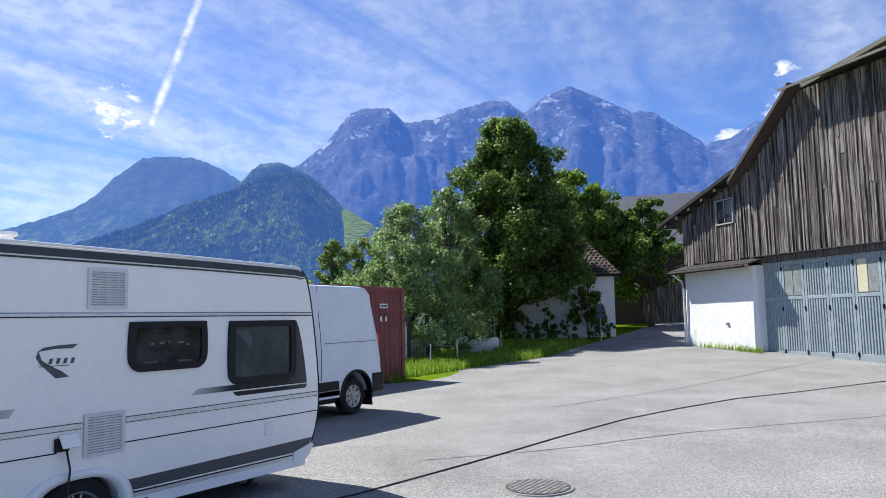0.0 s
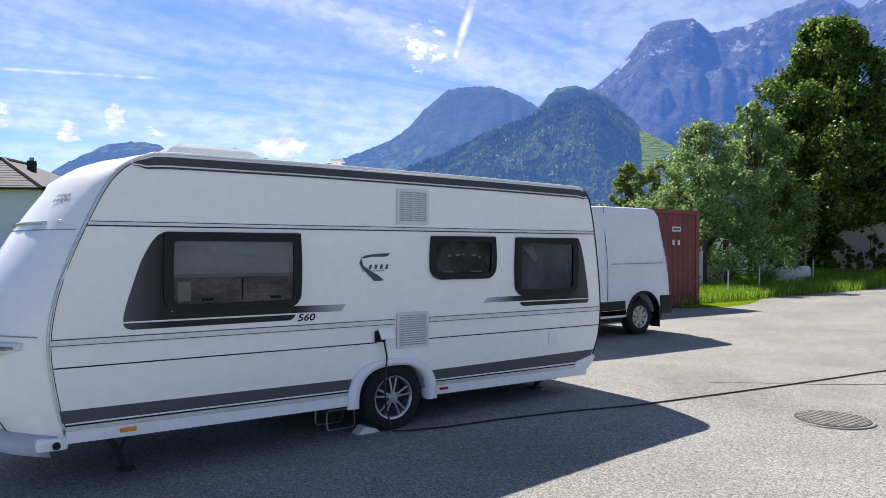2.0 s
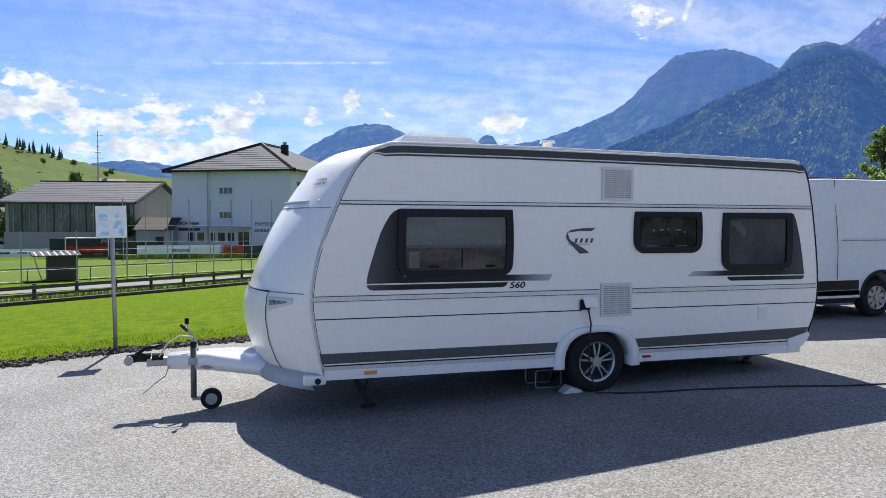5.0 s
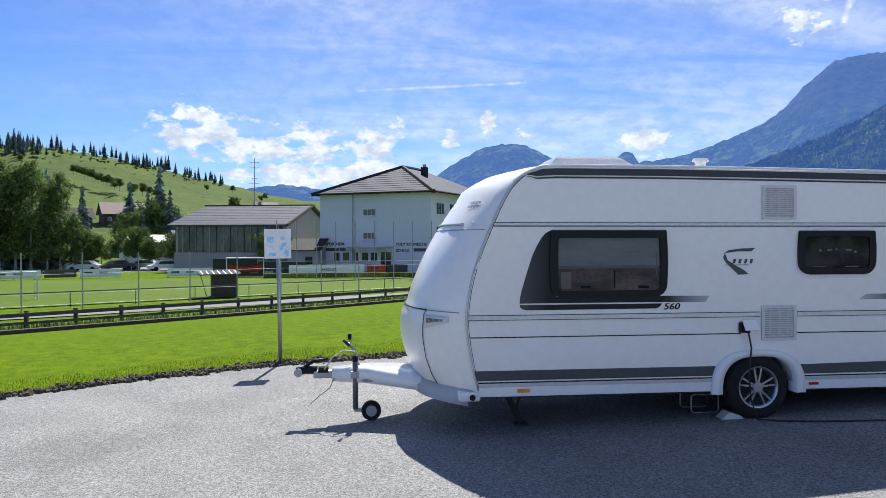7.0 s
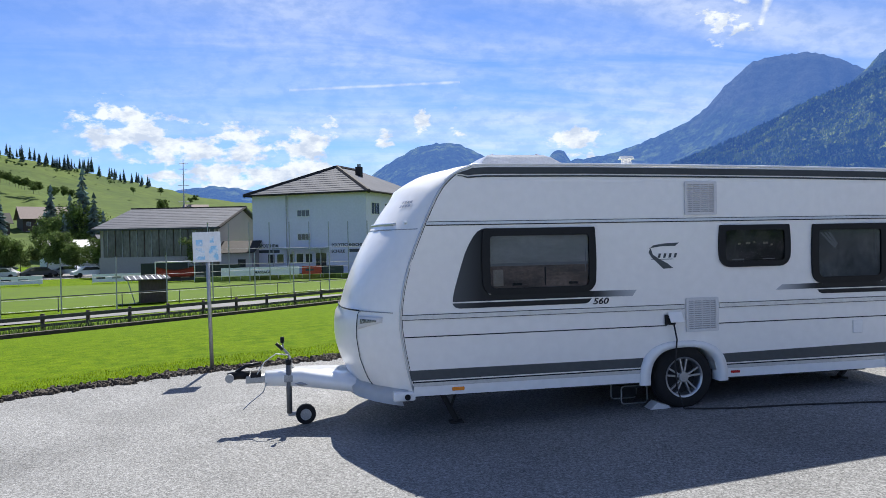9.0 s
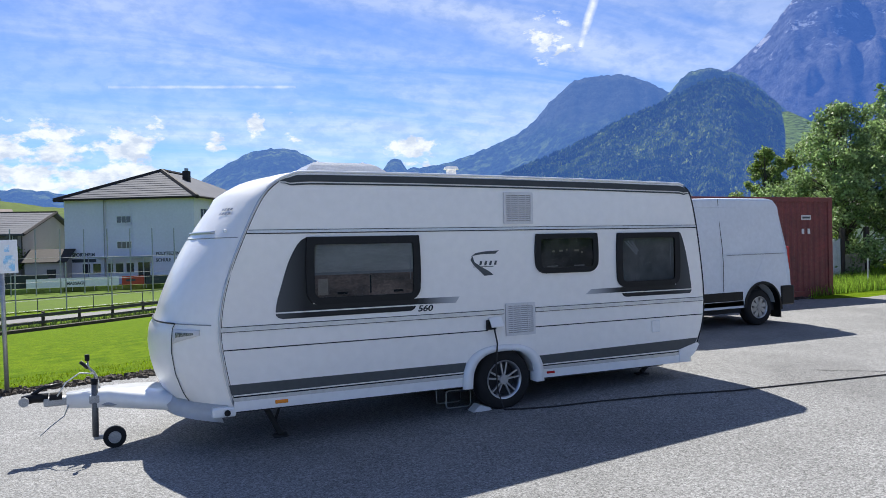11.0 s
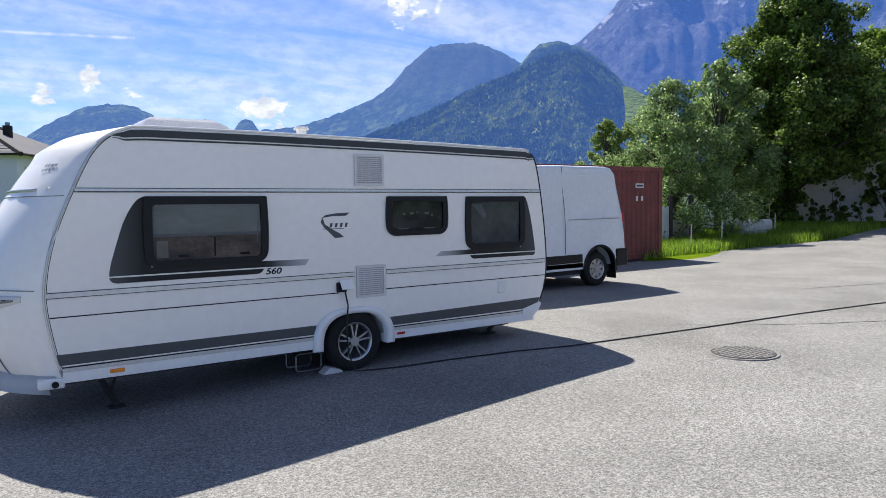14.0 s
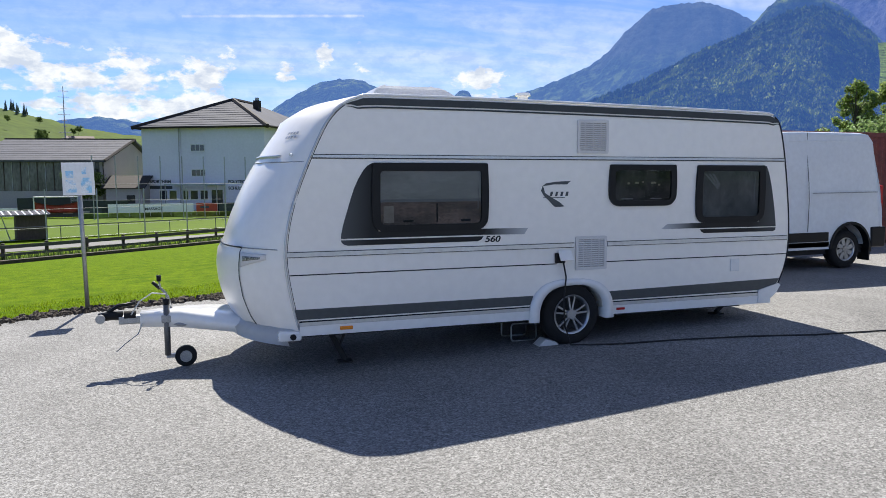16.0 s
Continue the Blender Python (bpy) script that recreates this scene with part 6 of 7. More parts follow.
for k in range(11):
    x = 0.88 + 0.066 * k
    part("board", boxed(x, x + 0.055, 0.04, 0.07, 0.10, 0.86 + 0.03 * (k % 2), 0.004), PALE_STAKE, gate)
for z in (0.3, 0.75):
    part("rail", boxed(0.12, 1.64, 0.07, 0.11, z, z + 0.07), DARK_WOOD, gate)
drum = thing("plastic_drum", "white plastic drum lying in the long grass", "drum", at=pose(22.7, 13.3, height(22.7, 13.3) + 0.30, 0, 0, 25))
part("body", disc(bmesh.new(), (0, 0, 0), (1, 0, 0), 0.29, 0.7, 20), LABEL_WHITE, drum, smooth=False)
for k in (-0.24, 0.0, 0.24):
    part("hoop", disc(bmesh.new(), (k, 0, 0), (1, 0, 0), 0.305, 0.05, 20), LABEL_WHITE, drum)
part("cap", disc(bmesh.new(), (-0.36, 0.1, 0.1), (1, 0, 0), 0.05, 0.05, 12), RUBBER, drum)
for x, y, h in ((21.2, 9.75, 0.95), (22.6, 9.3, 0.9), (23.8, 9.25, 1.3)):
    st = thing("garden_stake", "thin pale wooden stake in the long grass", "stake", at=pose(x, y, height(x, y), 2, 3, 20), group="garden stakes")
    part("shaft", tube(bmesh.new(), [(0, 0, -0.1), (0, 0, h)], 0.022, 6, ends=0.015), PALE_STAKE, st)
for x, y, s in ((21.9, 12.5, 1.0), (22.3, 12.2, 0.8)):
    sk = thing("plastic_sack", "crumpled white plastic sack in the grass", "sack", at=pose(x, y, height(x, y) + 0.1, 0, 0, 40 * s), group="sacks under the willow")
    bm = bmesh.new()
    bmesh.ops.create_icosphere(bm, subdivisions=3, radius=0.36 * s)
    for v in bm.verts:
        v.co = Vector((v.co.x * 1.3, v.co.y * 0.8, v.co.z * 0.55)) * (1 + 0.22 * noise.noise(v.co * 5 + Vector((x, y, 0))))
    part("bag", bm, LABEL_WHITE, sk, smooth=True)
sign = thing("round_road_sign", "round traffic sign on a post seen from behind", "sign", at=pose(27.4, 5.85, height(27.4, 5.85), 0, 0, -60))
part("post", tube(bmesh.new(), [(0, 0, -0.1), (0, 0, 2.42 - height(27.4, 5.85))], 0.03, 8), STEEL, sign)
part("disc", disc(bmesh.new(), (0, -0.04, 2.30 - height(27.4, 5.85)), (0, 1, 0), 0.2, 0.02, 28), ROOF_GREY, sign)
part("plate", boxed(-0.16, 0.16, -0.05, -0.03, 1.86 - height(27.4, 5.85), 2.05 - height(27.4, 5.85)), ROOF_GREY, sign)


# ---- house behind the trees ----
def gabled(name, label, at, w, d, h, rise, wall_mat, roof_mat, overhang=0.4, courses=0, category="house", hip=0.0):
    """A house with its ridge along local x; walls with thickness, two roof slopes, gables."""
    ob = thing(name, label, category, at=at)
    for nm, b in (("wall", (0, w, 0, 0.3, -0.8, h)), ("wall", (0, w, d - 0.3, d, -0.8, h)), ("wall", (0, 0.3, 0.3, d - 0.3, -0.8, h)), ("wall", (w - 0.3, w, 0.3, d - 0.3, -0.8, h))):
        part(nm, boxed(*b), wall_mat, ob)
    for x in ((0.0,) if hip else (0.0, w - 0.3)):
        bm = bmesh.new()
        vs = [[bm.verts.new((xx, y, z)) for y, z in ((0, h), (d, h), (d / 2, h + rise - 0.05))] for xx in (x, x + 0.3)]
        bm.faces.new(vs[0][::-1])
        bm.faces.new(vs[1])
        for i in range(3):
            bm.faces.new((vs[0][i], vs[0][(i + 1) % 3], vs[1][(i + 1) % 3], vs[1][i]))
        bmesh.ops.recalc_face_normals(bm, faces=bm.faces[:])
        part("gable", bm, wall_mat, ob)
    k = rise / (d / 2)
    length = math.hypot(d / 2 + overhang, (d / 2 + overhang) * k)
    for s in (0, 1):
        ang = math.degrees(math.atan(k))
        at_s = pose(0, -overhang if s == 0 else d + overhang, h - overhang * k, ang if s == 0 else -ang, 0, 0)
        y0, y1 = (0, length) if s == 0 else (-length, 0)
        bm = bmesh.new()
        far_end = length if s == 0 else -length
        four = ((-overhang, 0.0), (w + overhang, 0.0), (w + overhang - hip, far_end), (-overhang, far_end))
        lower, upper = [[bm.verts.new((x, y, z)) for x, y in four] for z in (-0.10, 0.0)]
        bm.faces.new(lower[::-1])
        bm.faces.new(upper)
        for i in range(4):
            bm.faces.new((lower[i], lower[(i + 1) % 4], upper[(i + 1) % 4], upper[i]))
        bmesh.ops.recalc_face_normals(bm, faces=bm.faces[:])
        slab = part("roof", bm, ROOF_DARK if courses else roof_mat, ob, at=at_s)
        for c in range(courses):
            ya = y0 + (y1 - y0) * c / courses
            yb = y0 + (y1 - y0) * (c + 1) / courses
            bm = bmesh.new()
            up_by = (c + 0.5) / courses if s == 0 else 1 - (c + 0.5) / courses
            run = w + 2 * overhang - hip * up_by
            nseg = int(run / 0.22)
            pts = [(-overhang + run * q / (nseg * 2), 0.035 + 0.018 * (1 if q % 2 else -1)) for q in range(nseg * 2 + 1)]
            drop = 0.03
            lo = [bm.verts.new((x, ya, z + (drop if s == 0 else 0))) for x, z in pts]
            hi = [bm.verts.new((x, yb, z + (0 if s == 0 else drop))) for x, z in pts]
            for i in range(len(pts) - 1):
                bm.faces.new((lo[i], lo[i + 1], hi[i + 1], hi[i]))
            bmesh.ops.solidify(bm, geom=bm.faces[:], thickness=0.015)
            part("tile_course", bm, roof_mat, slab)
    if hip:
        bm = bmesh.new()
        tri = [(w + overhang, -overhang, h - overhang * k), (w + overhang, d + overhang, h - overhang * k), (w + overhang - hip, d / 2, h + rise)]
        lower, upper = [[bm.verts.new((x, y, z + dz)) for x, y, z in tri] for dz in (-0.08, 0.02)]
        bm.faces.new(lower)
        bm.faces.new(upper[::-1])
        for i in range(3):
            bm.faces.new((lower[i], lower[(i + 1) % 3], upper[(i + 1) % 3], upper[i]))
        bmesh.ops.recalc_face_normals(bm, faces=bm.faces[:])
        part("hip_end", bm, roof_mat, ob)
    return ob


dirn = math.degrees(math.atan2(6.1 - 10.9, 30.5 - 28.45))
cottage = gabled("house", "low white plastered house with brown tiled roof under the trees", pose(28.35, 11.1, height(29.5, 8) + 0.5, 0, 0, dirn), 5.3, 4.2, 2.75, 1.75, PLASTER, ROOF_TILE, 0.35, 14, hip=1.7)
annex = gabled("shed", "white plastered garden shed half hidden behind shrubs", pose(24.2, 14.2, height(25, 13), 0, 0, dirn), 3.0, 3.0, 1.9, 0.8, PLASTER, ROOF_TILE, 0.25)
farm = gabled("farm_building", "dark timber farm building with grey metal roof up the lane", pose(40.5, 12.0, height(42, 8), 0, 0, dirn - 6), 14, 10, 5.2, 3.6, DARK_WOOD, ROOF_GREY, 0.7)
part("wooden_gate", boxed(3.8, 6.4, -0.08, 0.0, -0.3, 2.6, 0.01), BOARD, farm, "brown boarded barn gate")
part("white_base", boxed(6.6, 14.0, -0.05, 0.0, -0.5, 2.2), PLASTER, farm)
tank = thing("white_tank", "white plastic tank lying in the grass", "tank", at=pose(21.2, 8.2, height(21.2, 8.2) + 0.28, 0, 0, -35))
part("shell", tube(bmesh.new(), [(-0.55, 0, 0.1), (-0.5, 0, 0.15), (0.4, 0, 0.2), (0.5, 0, 0.2)], 0.22, 14), LABEL_WHITE, tank, smooth=True)
part("cradle", boxed(-0.7, 0.3, -0.25, 0.25, -0.28, -0.03, 0.02), LABEL_WHITE, tank)
for k in range(5):
    stake = bmesh.new()
    x, y = 14.5 + 1.9 * k, 7.4 + 0.15 * k
    tube(stake, [(x, y, height(x, y) - 0.1), (x + 0.02, y, height(x, y) + 0.85)], 0.02, 6)
    tagged(part("fence_stake", stake, LABEL_WHITE), "thin pale fence stake in the grass", "stake", "stakes in the grass")


# ---- pitch, fences and school ----
def quad_patch(name, corners, lift, mat, label, cat, n=24):
    (ax, ay), (bx, by), (cx, cy), (dx, dy) = corners
    verts, faces = [], []
    for j in range(n + 1):
        for i in range(n + 1):
            s, t = i / n, j / n
            x = (1 - t) * ((1 - s) * ax + s * bx) + t * ((1 - s) * dx + s * cx)
            y = (1 - t) * ((1 - s) * ay + s * by) + t * ((1 - s) * dy + s * cy)
            verts.append((x, y, height(x, y) + lift))
    for j in range(n):
        for i in range(n):
            a = j * (n + 1) + i
            faces.append((a, a + 1, a + n + 2, a + n + 1))
    return tagged(new(name, raw(name, verts, faces, mat, True)), label, cat, kind="structure")


U, V = Vector((0.852, 0.524, 0)), Vector((-0.524, 0.852, 0))
F0 = Vector((-25.0, 38.5, 0))


def fl(u, v):
    p = F0 + U * u + V * v
    return (p.x, p.y)


quad_patch("pitch", [fl(-45, 3), fl(40, 3), (12, 81), (-66, 72)], 0.03, PITCH, "bright green mown football pitch", "pitch")
quad_patch("path", [fl(-60, -4.5), fl(60, -4.5), fl(60, -1.8), fl(-60, -1.8)], 0.03, PATH_GRAVEL, "pale gravel path along the pitch", "path")
quad_patch("forecourt", [(-18, 85), (22, 78), (26, 92), (-16, 101)], 0.05, PATH_GRAVEL, "pale paved forecourt of the school", "forecourt")
quad_patch("yard", [(-58, 88), (-20, 100), (-24, 122), (-66, 108)], 0.05, PATH_GRAVEL, "pale car park beyond the pitch", "car park")
line = bmesh.new()
for v in (3.6,):
    a, b = fl(-60, v), fl(45, v)
    c, d = fl(45, v + 0.12), fl(-60, v + 0.12)
    line.faces.new([line.verts.new((x, y, height(x, y) + 0.04)) for x, y in (a, b, c, d)])
tagged(part("touchline", line, LABEL_WHITE), "white touchline on the pitch", "line", kind="structure")


def pole(name, x, y, h, r, label, group, mat=STEEL, cat="pole"):
    bm = tube(bmesh.new(), [(x, y, height(x, y) - 0.2), (x, y, height(x, y) + h)], r, 6)
    return tagged(part(name, bm, mat), label, cat, group)


for k in range(15):
    x, y = fl(-9 + 3.35 * k, 0)
    pole("fence_pole", x, y, 3.5, 0.045, "thin grey fence pole along the pitch", "poles along the pitch")
for k in range(11):
    x, y = (-3.9 + 80 * math.sin(radians(-6.5 + 1.5 * k)), -6.8 + 80 * math.cos(radians(-6.5 + 1.5 * k)))
    pole("net_pole", x, y, 6.4, 0.055, "tall grey ball-net pole before the school", "ball-net poles")
wire = bmesh.new()
for z in (1.0, 2.2):
    a, b = fl(-12, 0), fl(40, 0)
    tube(wire, [(*a, height(*a) + z), (*b, height(*b) + z)], 0.012, 4)
tagged(part("fence_wire", wire, STEEL), "thin steel fence wires between the poles", "wire")
wire = bmesh.new()
for z in (2.0, 3.6):
    a, b = (-12.96, 72.7), (7.4, 72.4)
    tube(wire, [(*a, height(*a) + z), (*b, height(*b) + z)], 0.02, 4)
tagged(part("net_wire", wire, STEEL), "steel wires of the ball net", "wire")
barrier = bmesh.new()
for k in range(20):
    a, b = fl(-20 + 4 * k, 1.6), fl(-16 + 4 * k, 1.6)
    tube(barrier, [(*a, height(*a) + 1.0), (*b, height(*b) + 1.0)], 0.035, 5)
    tube(barrier, [(*a, height(*a)), (*a, height(*a) + 1.0)], 0.03, 5)
tagged(part("pitch_barrier", barrier, ROOF_GREY), "low grey steel barrier round the pitch", "barrier")

# guard rail below the lawn
R0 = Vector((-5.2, 5.3, 0)) + Vector((-0.605, 0.795, 0)) * 23.0
RU = Vector((0.795, 0.605, 0))
OLD_RAIL = material("weathered_rail", (0.085, 0.080, 0.075), 0.8, vary=0.25, scale=2.0)
rail_thing = thing("guard_rail", "dark timber and steel guard rail below the lawn", "guard rail")
for k in range(-16, 26):
    p = R0 + RU * (k * 1.9)
    z = height(p.x, p.y)
    part("post", boxed(p.x - 0.07, p.x + 0.07, p.y - 0.07, p.y + 0.07, z - 0.2, z + 0.85), DARK_WOOD, rail_thing)
for h0, h1 in ((0.30, 0.42), (0.62, 0.78)):
    for k in range(-16, 26):
        a, b = R0 + RU * (k * 1.9), R0 + RU * ((k + 1) * 1.9)
        bm = bmesh.new()
        n = Vector((0.605, -0.795, 0)) * 0.09
        vs = []
        for q in (a, b):
            z = height(q.x, q.y)
            for o, zz in ((n, h0), (n * 1.7, h0), (n * 1.7, h1), (n, h1)):
                vs.append(bm.verts.new((q.x + o.x, q.y + o.y, z + zz)))
        for i in range(4):
            bm.faces.new((vs[i], vs[(i + 1) % 4], vs[4 + (i + 1) % 4], vs[4 + i]))
        bmesh.ops.recalc_face_normals(bm, faces=bm.faces[:])
        part("rail", bm, OLD_RAIL, rail_thing)
spots = []
for _ in range(9000):
    p = R0 + RU * rng_spots.uniform(-30, 48) + Vector((0.605, -0.795, 0)) * rng_spots.uniform(-1.2, 1.1)
    spots.append((p.x, p.y))
blades("weed_strip", spots, LEAF_FAR, "dark weeds growing under the guard rail", 0.15, 0.5, 0.03, 4)
curb = bmesh.new()
for k in range(-16, 26):
    a, b = R0 + RU * (k * 1.9) + Vector((0.605, -0.795, 0)) * 1.5, R0 + RU * ((k + 1) * 1.9) + Vector((0.605, -0.795, 0)) * 1.5
    o = Vector((0.605, -0.795, 0)) * 0.3
    vs = [curb.verts.new((q.x + s * o.x, q.y + s * o.y, height(q.x, q.y) + z)) for q in (a, b) for s, z in ((0, -0.2), (1, -0.2), (1, 0.16), (0, 0.16))]
    for i in range(4):
        curb.faces.new((vs[i], vs[(i + 1) % 4], vs[4 + (i + 1) % 4], vs[4 + i]))
bmesh.ops.recalc_face_normals(curb, faces=curb.faces[:])
tagged(part("lawn_kerb", curb, SOIL), "low dark edge strip below the lawn", "kerb", kind="structure")

hx, hy = -14.3, 49.8
hut = thing("dugout_hut", "small dark timber hut with grey sheet roof beside the pitch", "hut", at=pose(hx, hy, height(hx, hy), 0, 0, 18))
for b in ((-0.9, 0.95, -0.6, -0.55, 0, 1.7), (-0.9, -0.85, -0.55, 0.6, 0, 1.7), (0.9, 0.95, -0.55, 0.6, 0, 1.7), (-0.85, 0.9, 0.55, 0.6, 0, 1.6)):
    part("wall", boxed(*b), DARK_WOOD, hut)
hut_roof = part("roof", boxed(-1.9, 1.15, -0.9, 0.9, -0.03, 0.03), ROOF_GREY, hut, "grey corrugated sheet roof", at=pose(0, 0, 1.80, 6, 0, 0))
for k in range(15):
    part("roof_rib", boxed(-1.88 + 0.21 * k, -1.79 + 0.21 * k, -0.9, 0.9, 0.03, 0.07, 0.01), SIGN_WHITE if k % 2 else ROOF_GREY, hut_roof)
part("roof_prop", tube(bmesh.new(), [(-1.3, -0.7, 0), (-1.8, -0.8, 1.75)], 0.035, 6), STEEL, hut)
goal = thing("football_goal", "small white football goal with net frame", "goal", at=pose(-29.3, 47.2, height(-29, 47), 0, 0, 31.6))
part("crossbar", tube(bmesh.new(), [(-2.5, 0, 2), (2.5, 0, 2)], 0.06, 8), LABEL_WHITE, goal)
for x in (-2.5, 2.5):
    part("upright", tube(bmesh.new(), [(x, 0, 0), (x, 0, 2)], 0.06, 8), LABEL_WHITE, goal)
    part("stay", tube(bmesh.new(), [(x, 0, 2), (x, 0.6, 2), (x, 1.5, 0), (x, 0, 0.05)], 0.03, 6), LABEL_WHITE, goal)

SCHOOL = pose(-9.5, 93.0, -2.3, 0, 0, math.degrees(math.atan2(-0.497, 0.867)))


def build_school():
    s = thing("school_building", "large pale three-storey school with grey hipped roof", "building", at=SCHOOL)
    W, D, H = 16.5, 26.0, 10.3
    part("front_wall", boxed(0, 5.2, 0, 0.4, 0, H), SCHOOL_WALL, s)
    part("front_wall", boxed(5.2, 8.8, 0.35, 0.75, 0, H), SCHOOL_WALL, s)
    part("front_wall", boxed(8.8, W, 0, 0.4, 0, H), SCHOOL_WALL, s)
    part("side_wall", boxed(W - 0.4, W, 0.4, D, 0, H), SCHOOL_WALL, s)
    part("side_wall", boxed(0, 0.4, 0.4, D, 0, H), SCHOOL_WALL, s)
    part("back_wall", boxed(0.4, W - 0.4, D - 0.4, D, 0, H), SCHOOL_WALL, s)
    o = 0.8
    bm = bmesh.new()
    e = [bm.verts.new(p) for p in ((-o, -o, H), (W + o, -o, H), (W + o, D + o, H), (-o, D + o, H))]
    r = [bm.verts.new((W / 2 - 0.3, 9.2, H + 4.3)), bm.verts.new((W / 2 - 0.3, D - 9.2, H + 4.3))]
    for f in ((e[0], e[1], r[0]), (e[1], e[2], r[1], r[0]), (e[2], e[3], r[1]), (e[3], e[0], r[0], r[1]), (e[3], e[2], e[1], e[0])):
        bm.faces.new(f)
    bmesh.ops.recalc_face_normals(bm, faces=bm.faces[:])
    roof = part("roof", bm, ROOF_GREY, s, "grey ribbed hipped roof")
    for a, b in (((-o, -o, H), (W / 2 - 0.3, 9.2, H + 4.3)), ((W + o, -o, H), (W / 2 - 0.3, 9.2, H + 4.3)), ((W / 2 - 0.3, 9.2, H + 4.3), (W / 2 - 0.3, D - 9.2, H + 4.3))):
        part("hip_cap", tube(bmesh.new(), [a, b], 0.28, 6), ROOF_DARK, roof)
    for a, b in (((-o, -o, H), (W + o, -o, H)), ((W + o, -o, H), (W + o, D + o, H)), ((-o, -o, H), (-o, D + o, H))):
        part("gutter", tube(bmesh.new(), [a, b], 0.14, 6), ROOF_DARK, roof)
    slope_n = 4.3 / (9.2 + o)
    for k in range(1, 12):
        v = -o + (9.2 + o) * k / 12
        z = H + (v + o) * slope_n + 0.05
        span_l = -o + (W / 2 - 0.3 + o) * k / 12
        span_r = W + o - (W + o - W / 2 + 0.3) * k / 12
        part("roof_step", boxed(span_l, span_r, v - 0.05, v + 0.05, z - 0.09, z - 0.03), ROOF_GREY, roof)
    part("chimney", boxed(10.2, 11.0, 10.5, 11.3, H + 2.4, H + 4.3), ROOF_DARK, roof)
    part("chimney_top", boxed(10.4, 10.8, 10.7, 11.1, H + 4.3, H + 4.7), STEEL, roof)

    def window(x, z, w, h, panes, y=0.35):
        f = part("window", boxed(x, x + w, y - 0.06, y, z, z + h), LABEL_WHITE, s)
        for q in range(panes):
            pw = (w - 0.1) / panes
            part("pane", boxed(x + 0.09 + pw * q, x + 0.05 + pw * (q + 1) - 0.03, y - 0.075, y - 0.061, z + 0.1, z + h - 0.1), PANE, f)
        part("sill", boxed(x - 0.1, x + w + 0.1, y - 0.16, y - 0.062, z - 0.08, z - 0.02), SCHOOL_WALL, f)

    window(6.5, 7.35, 1.9, 0.95, 3)
    window(6.5, 4.25, 1.9, 0.95, 3)
    for k in range(5):
        window(2.2 + 1.35 * k, 1.3, 1.1, 1.3, 1, 0.0 if 2.2 + 1.35 * k < 4.1 or 2.2 + 1.35 * k > 8.8 else 0.35)
    for k in range(4):
        window(0.8 + 0.95 * k, -0.05, 0.7, 0.5, 2, 0.0)
    part("entrance_canopy", boxed(4.2, 11.2, -2.2, -0.05, 3.2, 3.32), CANOPY, s, "pale green glass entrance canopy")
    for x in (4.3, 11.1):
        part("canopy_post", tube(bmesh.new(), [(x, -2.1, 0), (x, -2.1, 3.2)], 0.06, 6), STEEL, s)
    part("entrance_door", boxed(9.3, 10.9, -0.06, -0.005, 0.0, 2.6), PANE, s)
    for x in (9.3, 10.05, 10.85):
        part("door_frame", boxed(x, x + 0.06, -0.1, -0.062, 0, 2.6), LABEL_WHITE, s)
    part("downpipe", tube(bmesh.new(), [(5.15, -0.1, 0), (5.15, -0.1, H)], 0.06, 6), STEEL, s)
    part("lettering", text_mesh("SPORTHEIM", 0.56, TEXT_DARK, 0.02, 0, 0.016), None, s, "dark wall lettering SPORTHEIM", at=pose(0.9, -0.012, 3.45, 90, 0, 0))
    part("lettering_bar", boxed(0.9, 4.0, -0.015, -0.003, 2.7, 3.1), TEXT_DARK, s)
    part("lettering", text_mesh("POLYTECHNISCHE", 0.52, TEXT_DARK, 0.02, 0, 0.016), None, s, "dark wall lettering POLYTECHNISCHE SCHULE", at=pose(11.6, -0.012, 3.45, 90, 0, 0))
    part("lettering", text_mesh("SCHULE", 0.52, TEXT_DARK, 0.02, 0, 0.016), None, s, at=pose(11.6, -0.012, 2.65, 90, 0, 0))
    part("lettering_bar", boxed(14.1, 16.2, -0.015, -0.003, 2.7, 3.1), TEXT_DARK, s)
    for st in range(3):
        for k in range(5):
            f = part("side_window", boxed(W - 0.002, W + 0.05, 1.6 + 4.4 * k, 4.2 + 4.4 * k, 1.2 + 3.1 * st, 2.9 + 3.1 * st), LABEL_WHITE, s)
            for q in range(3):
                part("pane", boxed(W + 0.052, W + 0.06, 1.75 + 4.4 * k + 0.82 * q, 2.45 + 4.4 * k + 0.82 * q, 1.35 + 3.1 * st, 2.75 + 3.1 * st), PANE, f)


build_school()


HALL_GLASS = material("hall_glazing", (0.13, 0.13, 0.125), 0.15, vary=0.4, scale=0.5, second=(0.05, 0.05, 0.05), stretch=(1, 1, 0.4))


